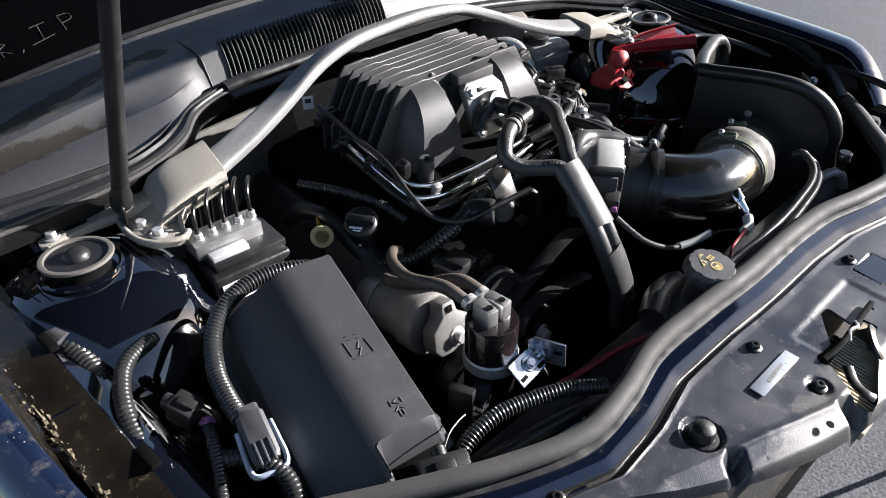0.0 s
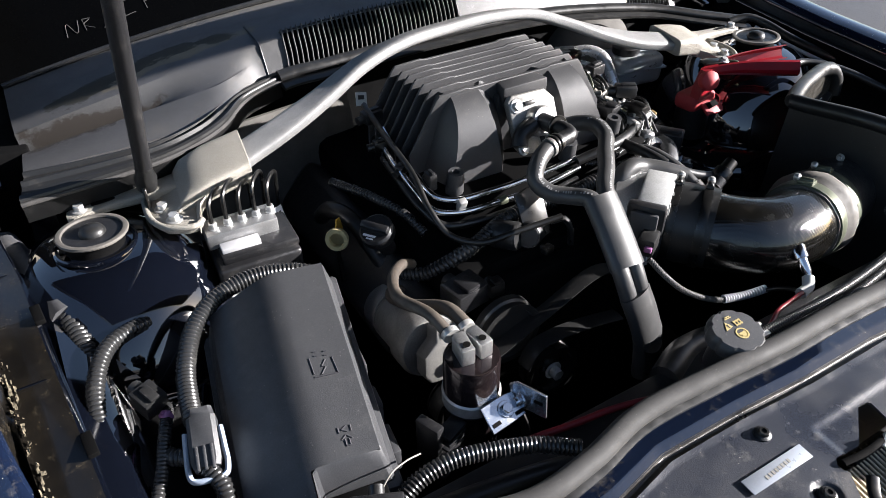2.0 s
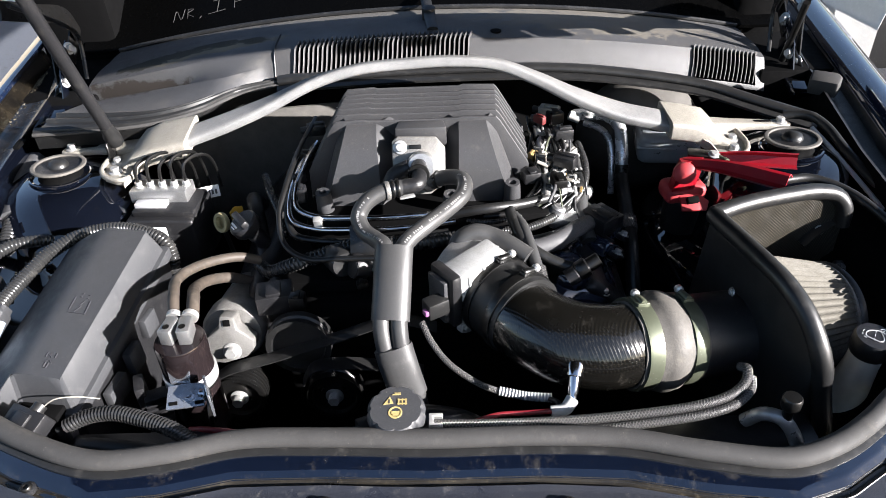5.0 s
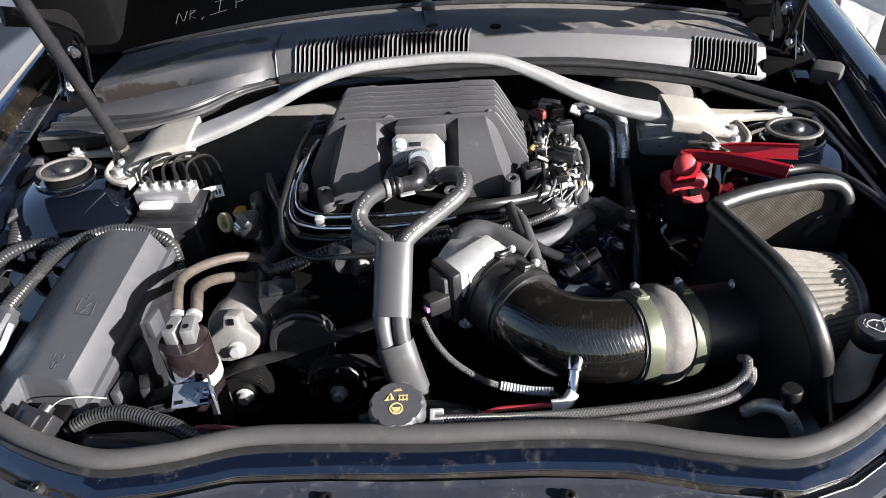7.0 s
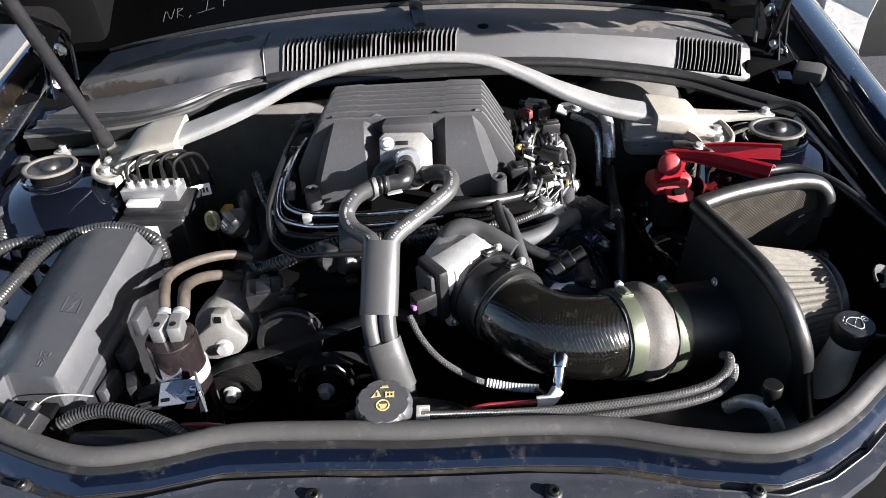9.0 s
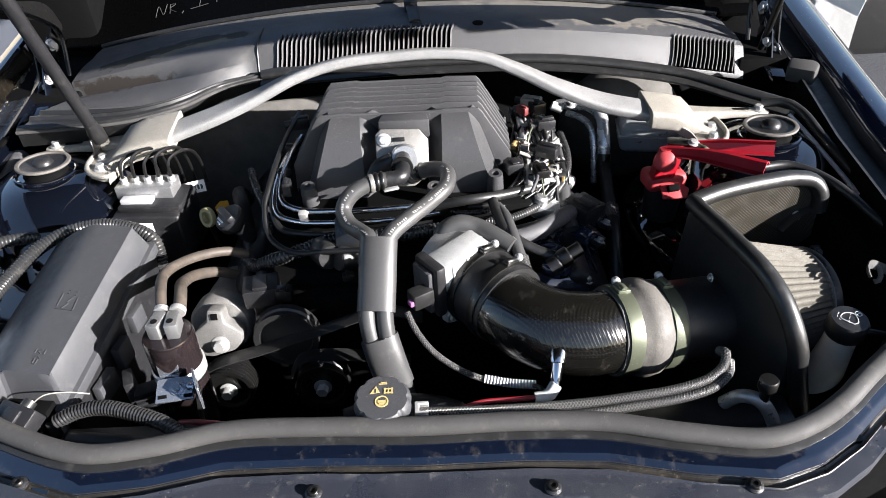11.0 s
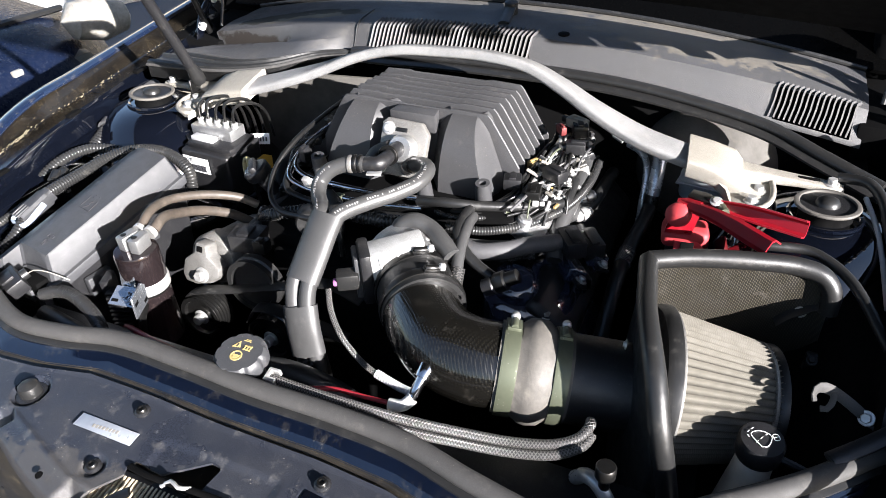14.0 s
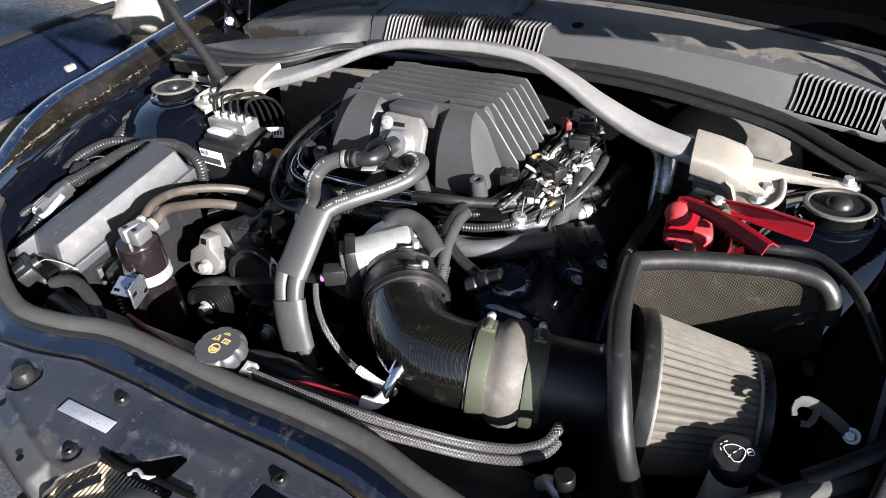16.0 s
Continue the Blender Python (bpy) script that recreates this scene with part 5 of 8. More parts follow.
# ---- coolant hoses over the engine ----
hoses = thing("coolant_hoses", (-0.03, -0.33, 0.75), "pair of grey-black rubber coolant hoses bound in a smooth sleeve", "coolant hose")
LEFT = [(-0.020, -0.238, 0.953), (-0.030, -0.240, 0.953), (-0.047, -0.245, 0.951), (-0.068, -0.256, 0.943), (-0.079, -0.268, 0.928), (-0.071, -0.288, 0.918), (-0.054, -0.308, 0.918), (-0.040, -0.334, 0.921), (-0.042, -0.371, 0.890), (-0.046, -0.405, 0.858), (-0.042, -0.422, 0.826), (-0.026, -0.440, 0.765), (-0.02, -0.445, 0.70)]
RIGHT = [(0.012, -0.170, 0.915), (0.018, -0.176, 0.925), (0.045, -0.184, 0.936), (0.064, -0.208, 0.942), (0.062, -0.236, 0.938), (0.040, -0.264, 0.932), (0.012, -0.298, 0.930), (-0.010, -0.322, 0.925), (-0.018, -0.336, 0.919), (-0.020, -0.371, 0.888), (-0.024, -0.405, 0.857), (-0.021, -0.422, 0.825), (-0.005, -0.440, 0.765), (0.0, -0.445, 0.70)]
part("hose", tube(LEFT, 0.0112, 16, 0.005), HOSE, hoses, "grey-black rubber hose")
part("hose", tube(RIGHT, 0.0112, 16, 0.005), HOSE, hoses, "grey-black rubber hose")


def sleeve(pts, w, h):
    return tube(pts, 1.0, 24, 0.006, oval=(w, h), up=(0, -0.6, 0.8))


part("sleeve", sleeve([(-0.0285, -0.333, 0.922), (-0.030, -0.352, 0.907), (-0.0315, -0.372, 0.889), (-0.0345, -0.404, 0.860)], 0.0245, 0.0145), HOSE, hoses, "smooth shrink sleeve")
part("sleeve", sleeve([(-0.0325, -0.420, 0.832), (-0.0255, -0.431, 0.805), (-0.016, -0.441, 0.768)], 0.0245, 0.0140), HOSE, hoses, "smooth shrink sleeve")
part("split_loom", tube([(-0.013, -0.443, 0.757), (-0.008, -0.446, 0.735), (-0.006, -0.447, 0.70)], 0.023, 20, oval=(1, 0.65)), WIRE, hoses)
for at, ax, w in (((-0.026, -0.239, 0.953), (-1, -0.2, 0), 0.004), ((-0.033, -0.241, 0.953), (-1, -0.25, 0), 0.004), ((-0.040, -0.243, 0.952), (-1, -0.3, 0), 0.006), ((0.016, -0.1745, 0.923), (0.8, -0.7, 0.9), 0.008), ((0.026, -0.178, 0.929), (0.9, -0.4, 0.4), 0.005)):
    part("hose_clamp", band(at, ax, 0.0116, w, 0.0011), DARKSTEEL if w < 0.006 else DULLALU, hoses, "thin spring clamp")
for hose_line, first, last in ((LEFT, 0.16, 0.50), (RIGHT, 0.18, 0.62)):
    line, _ = smooth_line(hose_line, 0.0035)
    n = len(line)
    for k in range(int(n * first * 0.75), int(n * last * 0.75)):
        if k % 7 == 5 or random.random() < 0.12:
            continue
        way = (line[k + 1] - line[k - 1]).normalized()
        up = Vector((0.0, -0.72, 0.69))
        up = (up - way * up.dot(way)).normalized()
        m = Matrix((way, up.cross(way), up)).transposed().to_4x4()
        m.translation = line[k] + up * 0.0112
        part("print_bar", rbox((0, random.uniform(-0.0003, 0.0003), 0), (0.0018, random.choice((0.0024, 0.0032, 0.0034)), 0.0004), Matrix(), 0).at(m), PRINT, hoses)

outlet = thing("coolant_outlet", (0.0, -0.19, 0.93), "black plastic quick-fit elbow on the aluminium flange", "hose fitting")
part("spigot", tube([(0.002, -0.152, 0.944), (0.001, -0.18, 0.950), (0.001, -0.205, 0.953)], 0.0118, 18), PLASTIC, outlet)
part("elbow", tube([(0.001, -0.195, 0.953), (0.003, -0.222, 0.955), (0.000, -0.234, 0.955), (-0.010, -0.2365, 0.954), (-0.026, -0.239, 0.953)], 0.0105, 18, 0.003), PLASTIC, outlet)
for s in (0.157, 0.166, 0.206):
    part("collar", band((0.0015, -s, 0.945 + (s - 0.152) * 0.17), (0, -1, 0.17), 0.0128, 0.005, 0.002), DARKSTEEL if s > 0.16 else GOLD, outlet)
part("tap", tube([(-0.012, -0.172, 0.948), (-0.035, -0.175, 0.936), (-0.042, -0.182, 0.924)], 0.012, 14), PLASTIC, outlet)
part("lower_spigot", tube([(0.006, -0.150, 0.912), (0.010, -0.166, 0.916), (0.016, -0.176, 0.923)], 0.0115, 16), PLASTIC, outlet)
part("tab", rbox((-0.016, -0.222, 0.930), (0.022, 0.012, 0.003), Matrix.Rotation(0.3, 4, "Z"), 0.001), STEEL, outlet, "small steel tab")

# ---- pipes and lines across the front of the engine ----
def braid(pts, r, strands=6, pitch=0.022, wire=0.00055):
    """Strands wound both ways round a hose through pts."""
    line, total = smooth_line(pts, 0.0022)
    n, v, f = len(line), [], []
    frames, prev = [], None
    for k, q in enumerate(line):
        way = (line[min(k + 1, n - 1)] - line[max(k - 1, 0)]).normalized()
        side = Vector((0, 0, 1)).cross(way) if prev is None else prev - way * prev.dot(way)
        side.normalize()
        prev = side
        frames.append((q, way, side, way.cross(side)))
    for hand in (1, -1):
        for s in range(strands):
            base = len(v)
            for k, (q, way, side, high) in enumerate(frames):
                a = hand * 2 * math.pi * total * k / (n - 1) / pitch + 2 * math.pi * s / strands
                out = side * math.cos(a) + high * math.sin(a)
                across = (way * 0.8 - way.cross(out) * (hand * 0.6)).normalized()
                mid = q + out * (r + 0.0002 * math.sin(a * strands + hand))
                v += [mid + across * wire, mid + out * wire * 0.8, mid - across * wire]
            if base:
                f.append((base - 3 * n, base - 3 * n + 1, base))
            for k in range(n - 1):
                i = base + 3 * k
                f += [(i, i + 1, i + 4, i + 3), (i + 1, i + 2, i + 5, i + 4)]
    return Geo(v, f)


def line_thing(name, lines, label, category, group=""):
    lo = lines[0][0][0]
    t = thing(name, lo, label, category, group)
    for pts, r, mat_, *ribs in lines:
        core = part("line", tube(pts, r, 10, ribs=ribs[0] if ribs else None), BRAIDCORE if mat_ is BRAID else mat_, t)
        if mat_ is BRAID:
            part("braid", braid(pts, r), STRAND, core, "woven grey protective sleeve")
    return t


fuel = line_thing("fuel_lines", [
    ([(-0.172, -0.02, 0.915), (-0.182, -0.08, 0.912), (-0.186, -0.15, 0.905), (-0.180, -0.185, 0.892), (-0.155, -0.196, 0.884), (-0.10, -0.200, 0.882), (-0.02, -0.200, 0.882), (0.05, -0.196, 0.885)], 0.0045, CHROME),
    ([(-0.184, -0.03, 0.905), (-0.194, -0.09, 0.902), (-0.196, -0.16, 0.893), (-0.188, -0.197, 0.879), (-0.155, -0.208, 0.871), (-0.10, -0.211, 0.869), (-0.02, -0.212, 0.870), (0.05, -0.205, 0.874)], 0.0045, CHROME),
    ([(-0.194, -0.06, 0.893), (-0.200, -0.12, 0.889), (-0.199, -0.18, 0.878), (-0.185, -0.212, 0.864), (-0.15, -0.220, 0.858), (-0.06, -0.223, 0.857), (0.04, -0.215, 0.862)], 0.0055, WIRE)],
    "bright steel fuel and coolant lines bent round the engine", "fuel line")
part("clip", rbox((-0.150, -0.203, 0.877), (0.012, 0.010, 0.024), Matrix.Rotation(0.4, 4, "X"), 0.002), STEEL, fuel, "steel retaining clip")
part("collar", band((-0.088, -0.211, 0.869), (1, 0, 0), 0.0046, 0.012, 0.0014, 16), GOLD, fuel, "brass ring")

line_thing("vacuum_line", [([(-0.178, 0.03, 0.935), (-0.19, -0.06, 0.930), (-0.198, -0.16, 0.918), (-0.203, -0.210, 0.895), (-0.193, -0.245, 0.871), (-0.16, -0.268, 0.861), (-0.11, -0.28, 0.868), (-0.05, -0.292, 0.876)], 0.0042, WIRE)],
           "thin black vacuum line from the firewall to the front", "vacuum line")
line_thing("breather_line", [([(0.045, -0.205, 0.886), (0.094, -0.214, 0.899), (0.145, -0.196, 0.893), (0.199, -0.165, 0.886), (0.235, -0.145, 0.885), (0.245, -0.12, 0.88), (0.243, -0.06, 0.88)], 0.0072, RUBBER)],
           "black plastic breather line along the front of the engine", "breather line")
line_thing("vent_hose", [([(0.128, -0.206, 0.892), (0.131, -0.245, 0.896), (0.139, -0.280, 0.893), (0.160, -0.298, 0.880), (0.195, -0.312, 0.868), (0.222, -0.322, 0.866)], 0.0075, RUBBER)],
           "black rubber vent hose ending in a check valve", "rubber hose")
valve = thing("check_valve", (0.235, -0.335, 0.86), "grey plastic check valve at the end of the vent hose", "valve")
part("barrel", lathe([(0.011, 0), (0.0135, 0.004), (0.0135, 0.016), (0.010, 0.018), (0.0095, 0.034), (0.008, 0.035)], (0.208, -0.325, 0.865), (0.72, 0.15, 0.42), 20), DARKSTEEL, valve)
part("plug", lathe([(0.012, -0.012), (0.0125, 0.002), (0.008, 0.006)], (0.206, -0.327, 0.864), (0.72, 0.15, 0.42), 16), PLASTIC, valve)
line_thing("heater_hose", [([(0.243, 0.035, 0.868), (0.246, -0.04, 0.872), (0.247, -0.10, 0.862), (0.243, -0.15, 0.845), (0.250, -0.19, 0.82)], 0.0125, HOSE)], "grey-black heater hose down the side of the engine", "rubber hose")
for p in ((0.246, -0.03, 0.871), (0.2465, -0.075, 0.867)):
    single("hose_clamp", band(p, (0, 1, 0.03), 0.0128, 0.008), STEEL, "steel band clamp on a heater hose", "hose clamp", "hose clamps")
line_thing("coolant_pipe", [([(0.250, -0.175, 0.842), (0.222, -0.215, 0.857), (0.190, -0.248, 0.862), (0.155, -0.262, 0.862), (0.125, -0.255, 0.865)], 0.0125, TAPE)], "cloth-wrapped coolant hose running to the throttle body", "rubber hose")
tbh = line_thing("throttle_hose", [([(0.050, -0.285, 0.870), (0.056, -0.283, 0.893), (0.075, -0.279, 0.902), (0.100, -0.282, 0.897), (0.125, -0.300, 0.892), (0.145, -0.315, 0.885)], 0.0135, HOSE)], "grey-black moulded hose behind the throttle body", "rubber hose")
line_thing("purge_line", [([(0.135, -0.215, 0.885), (0.142, -0.255, 0.895), (0.150, -0.300, 0.888), (0.158, -0.335, 0.870)], 0.0082, HOSE), ([(0.157, -0.325, 0.876), (0.160, -0.343, 0.864)], 0.0095, BRAID)], "grey purge hose with a braided end", "rubber hose")
for k in range(5):
    o = k * 0.011
    line_thing("injector_harness", [([(0.055 + o, -0.190 + o * 0.4, 0.868), (0.10 + o, -0.208 + o, 0.872 + 0.004 * (k % 2)), (0.16 + o, -0.185 + o, 0.874), (0.20 + o * 0.6, -0.12 + o, 0.884), (0.205 + o * 0.5, -0.04, 0.895 + 0.003 * k), (0.20 + o * 0.4, 0.04, 0.90)], 0.0045 - 0.0004 * k, (LOOM, WIRE, HOSE, LOOM, DARKSTEEL)[k], *([(0.004, 0.0008)] if k in (0, 3) else []))],
               "black wiring harness along the engine's side", "wiring harness", "wiring harnesses")
random.seed(4)
for k in range(15):
    x0 = 0.176 + 0.0046 * k
    pts = []
    for i in range(8):
        y = -0.185 + 0.036 * i
        pts.append(Vector((x0 + 0.02 * max(0, y) * 2 + random.uniform(-0.006, 0.006) - (0.03 if i == 0 else 0), y + random.uniform(-0.006, 0.006), 0.897 - 0.28 * (x0 - 0.176) + random.uniform(-0.006, 0.007) - (0.012 if i == 0 else 0))))
    line_thing("sensor_wire", [(pts, random.choice((0.0014, 0.002, 0.0028, 0.0036)), (WIRE, LOOM, WIRE, DARKSTEEL, TAPE, WIRE, GOLD, WIRE, LOOM, DULLALU, WIRE, TAPE, WIRE, LOOM, HOSE)[k])],
               "thin wire run along the engine's side", "wire", "loose wires")


def plug_thing(at, s, rz, mat_, label, wire_mat=None, rx=0.0, name="wiring_connector"):
    t = thing(name, Vector(at) - Vector((0, 0, s[2] / 2)), label, "connector", "wiring connectors")
    m = Matrix.Rotation(radians(rz), 4, "Z") @ Matrix.Rotation(radians(rx), 4, "X")
    part("shell", rbox(at, s, m, 0.0022), mat_, t)
    part("latch", rbox(Vector(at) + m @ Vector((0, -s[1] * 0.1, s[2] * 0.55)), (s[0] * 0.4, s[1] * 0.7, s[2] * 0.22), m, 0.001), mat_, t)
    part("wire_boot", tube([Vector(at) + m @ Vector((0, s[1] * 0.4, 0)), Vector(at) + m @ Vector((0, s[1] * 0.85, -0.001))], min(s[0], s[2]) * 0.36, 10), wire_mat or RUBBER, t)
    return t


for at, s, rz, mm, lab in (
        ((0.166, -0.134, 0.904), (0.026, 0.024, 0.018), 15, PLASTIC, "black sensor connector on the supercharger's side"), ((0.176, -0.060, 0.897), (0.012, 0.020, 0.014), -30, CLEARAMB, "amber connector block beside the supercharger"),
        ((0.192, -0.058, 0.896), (0.012, 0.020, 0.013), 40, DULLWHITE, "white connector beside the supercharger"), ((0.222, -0.105, 0.912), (0.022, 0.034, 0.018), 60, PLASTIC, "black plastic injector connector on the engine"),
        ((0.205, -0.155, 0.905), (0.020, 0.028, 0.016), 10, DARKSTEEL, "dark injector plug on the engine"), ((0.215, 0.045, 0.925), (0.020, 0.034, 0.016), 65, DULLWHITE, "pale connector behind the supercharger"),
        ((0.196, 0.018, 0.923), (0.010, 0.022, 0.014), 40, FADEDCLIP, "small red connector clip behind the supercharger"), ((0.230, -0.02, 0.915), (0.02, 0.03, 0.018), 100, PLASTIC, "black plastic injector connector on the engine"), ((0.222, 0.035, 0.92), (0.024, 0.03, 0.02), 20, DARKSTEEL, "dark sensor plug behind the supercharger"),
        ((-0.176, 0.01, 0.925), (0.02, 0.03, 0.018), 100, PLASTIC, "black connector beside the supercharger"), ((-0.187, -0.045, 0.905), (0.016, 0.026, 0.016), 80, DARKSTEEL, "dark connector beside the supercharger"),
        ((-0.190, -0.11, 0.900), (0.014, 0.022, 0.014), 120, PLASTIC, "black plastic injector connector on the engine"), ((-0.175, -0.165, 0.905), (0.012, 0.018, 0.024), 0, PLASTIC, "black plastic injector connector on the engine"),
        ((0.268, -0.168, 0.842), (0.030, 0.050, 0.026), 35, PLASTIC, "black coil connector on the valve cover"), ((0.287, -0.128, 0.818), (0.030, 0.05, 0.026), 35, PLASTIC, "black coil connector on the valve cover"), ((0.290, -0.178, 0.79), (0.020, 0.034, 0.018), 30, DARKSTEEL, "dark coil plug on the valve cover"),
        ((-0.205, -0.30, 0.82), (0.05, 0.04, 0.03), 10, PLASTIC, "black sensor block on the engine's front"), ((-0.17, -0.315, 0.825), (0.022, 0.018, 0.020), 0, DARKSTEEL, "dark square sensor plug"), ((-0.08, -0.305, 0.842), (0.016, 0.012, 0.010), 15, DARKSTEEL, "small dark connector on the engine's front")):
    plug_thing(at, s, rz, mm, lab)

coil = thing("coil_cover", (0.24, -0.2, 0.72), "glossy dark cam cover, sky blue in its colour, on the engine's bank", "engine cover")
def cam_ring(k, z, dx):
    c, r = Vector((0.232 + dx, -0.205, z)), []
    for i in range(28):
        a = 2 * math.pi * i / 28
        px = math.copysign(abs(math.cos(a)) ** 0.6, math.cos(a)) * 0.062 * k
        py = math.copysign(abs(math.sin(a)) ** 0.6, math.sin(a)) * 0.088 * k
        r.append(c + Vector((px, py + 0.25 * px, -0.35 * px)))
    return r


part("shell", loft([cam_ring(1.12, 0.70, 0.02), cam_ring(1.06, 0.770, 0.0), cam_ring(0.98, 0.790, -0.004), cam_ring(0.80, 0.800, -0.006), cam_ring(0.3, 0.804, -0.006), cam_ring(0.05, 0.804, -0.006)]), COILBLUE, coil, "glossy rounded cover")
part("dome", lathe([(0.036, -0.03), (0.036, 0.0), (0.031, 0.009), (0.018, 0.014), (0, 0.015)], (0.212, -0.250, 0.812), (0.35, -0.2, 1), 32), COILBLUE, coil, "round raised dome")
for p in ((0.242, -0.175, 0.812), (0.291, -0.174, 0.773), (0.295, -0.113, 0.777), (0.262, -0.268, 0.782)):
    part("boss", lathe([(0.009, -0.02), (0.009, 0.0), (0.007, 0.002)], p, (0.35, 0, 1), 16), COILBLUE, coil)
    part("bolt", hexbolt(p, (0.35, 0, 1), 0.006, 0.006), STEEL, coil)
for x, y, z in ((0.268, -0.170, 0.802), (0.288, -0.120, 0.800)):
    pack = thing("ignition_coil", (x, y, z - 0.02), "black ignition coil bolted to the cam cover", "ignition coil", "ignition coils")
    m = Matrix.Rotation(radians(35), 4, "Z") @ Matrix.Rotation(radians(30), 4, "Y")
    part("case", rbox((x, y, z), (0.030, 0.062, 0.026), m, 0.005, 3), COILBLUE, pack)
    part("rib", rbox(Vector((x, y, z)) + m @ Vector((0, 0, 0.014)), (0.010, 0.05, 0.004), m, 0.001), PLASTIC, pack)
    part("ear", rbox(Vector((x, y, z)) + m @ Vector((0.004, -0.038, -0.003)), (0.020, 0.020, 0.008), m, 0.003), PLASTIC, pack)
    part("bolt", hexbolt(Vector((x, y, z)) + m @ Vector((0.004, -0.038, 0.001)), m @ Vector((0, 0, 1)), 0.006, 0.006), STEEL, pack)
cast = thing("rail_casting", (0.20, -0.1, 0.84), "pale bare aluminium casting under the injector wiring", "engine casting")
part("ledge", rbox((0.205, -0.10, 0.858), (0.055, 0.20, 0.018), Matrix.Rotation(radians(18), 4, "Y"), 0.004), ALU, cast)
for k in range(5):
    y = -0.185 + k * 0.042
    part("boss", lathe([(0.012, -0.02), (0.011, 0.010), (0.008, 0.013), (0, 0.013)], (0.200, y, 0.868), (0.3, 0, 1), 18), ALU, cast)
    part("bolt", hexbolt((0.222, y + 0.02, 0.862), (0.3, 0, 1), 0.006, 0.007), STEEL, cast)
rail_r = line_thing("fuel_rail", [([(0.186, -0.175, 0.888), (0.192, -0.08, 0.892), (0.196, 0.05, 0.896)], 0.0078, STEEL)], "bare steel fuel rail under the wiring", "fuel rail")
for k in range(4):
    y = -0.15 + k * 0.05
    inj = thing("fuel_injector", (0.188, y, 0.86), "fuel injector with a pale collar on the rail", "fuel injector", "fuel injectors")
    part("body", lathe([(0.006, -0.030), (0.007, -0.01), (0.009, -0.008), (0.009, 0.004), (0.006, 0.006), (0.006, 0.018)], (0.200, y, 0.880), (0.5, 0, 0.85), 16), ALU, inj)
    part("plug", rbox((0.214, y, 0.890), (0.014, 0.016, 0.014), Matrix.Rotation(radians(-35), 4, "Y"), 0.002), PLASTIC, inj)
    part("lock", rbox((0.221, y, 0.896), (0.005, 0.010, 0.005), Matrix.Rotation(radians(-35), 4, "Y"), 0.001), (GREYINK, DULLWHITE, CLEARAMB, GREYINK)[k], inj)
for x, y, z, r, w in ((0.205, 0.055, 0.905, 0.014, 0.05), (0.255, -0.03, 0.835, 0.010, 0.03), (0.262, -0.075, 0.832, 0.009, 0.03)):
    fit_ = thing("pipe_fitting", (x, y, z - r), "bright metal pipe fitting among the engine's hoses", "pipe fitting", "pipe fittings")
    part("barrel", lathe([(r * 0.7, -w / 2), (r, -w / 2 + 0.004), (r, -0.004), (r * 1.25, -0.003), (r * 1.25, 0.005), (r * 0.8, 0.006), (r * 0.8, w / 2)], (x, y, z), (0.55, 0.6, 0.1), 20), DARKSTEEL if r > 0.012 else STEEL, fit_)
    part("nut", hexbolt((x, y, z), (0.55, 0.6, 0.1), r * 1.1, 0.012, 1.0), STEEL, fit_)
line_thing("bank_hose", [([(0.272, 0.101, 0.815), (0.270, 0.05, 0.820), (0.266, -0.01, 0.822), (0.258, -0.05, 0.822)], 0.0105, RUBBER), ([(0.258, -0.045, 0.822), (0.246, -0.085, 0.835), (0.222, -0.125, 0.845), (0.190, -0.165, 0.850)], 0.0125, HOSE)], "printed grey hose joined to a black one", "rubber hose")
line_thing("bank_loom", [([(0.10, -0.232, 0.872), (0.15, -0.222, 0.868), (0.205, -0.185, 0.868), (0.245, -0.13, 0.872), (0.262, -0.06, 0.874), (0.262, 0.02, 0.875)], 0.0068, LOOM, (0.004, 0.0009)), ([(0.08, -0.245, 0.862), (0.14, -0.240, 0.858), (0.20, -0.212, 0.852), (0.235, -0.175, 0.850)], 0.0058, HOSE), ([(0.115, -0.25, 0.85), (0.17, -0.245, 0.845), (0.225, -0.21, 0.84)], 0.009, LOOM, (0.005, 0.0012))],
           "looms and hoses swept round the engine's corner", "wiring harness", "wiring harnesses")
random.seed(21)
for k in range(26):
    y = random.uniform(-0.17, 0.07)
    x = 0.18 + random.uniform(0.0, 0.065) + 0.05 * max(0, y)
    p = Vector((x, y, 0.885 + random.uniform(-0.012, 0.02) - 0.25 * (x - 0.18)))
    d = Vector((random.uniform(-0.4, 0.4), random.choice((-1, 1)), 0)).normalized() * random.uniform(0.02, 0.05)
    lift = random.uniform(0.004, 0.016)
    line_thing("sensor_wire", [([p - d, p - d * 0.4 + Vector((0.006, 0, lift)), p + d * 0.4 + Vector((0.004, 0, lift * 0.8)), p + d + Vector((0.004, 0, -0.014))], random.choice((0.0013, 0.0018, 0.0024)), random.choice((WIRE, WIRE, WIRE, DARKSTEEL, DULLALU, GOLD, LOOM, TAPE)))],
               "thin wire looped over the engine's side", "wire", "loose wires")
for k in range(9):
    y = -0.15 + k * 0.024 + random.uniform(-0.006, 0.006)
    x = 0.215 + random.uniform(-0.02, 0.03)
    plug_thing((x, y, 0.896 - 0.3 * (x - 0.2)), (random.uniform(0.010, 0.016), random.uniform(0.014, 0.024), random.uniform(0.010, 0.014)), random.uniform(0, 180), random.choice((PLASTIC, PLASTIC, DARKSTEEL, DULLALU, STEEL)), "small injector connector among the engine's wiring", rx=random.uniform(-25, 25))

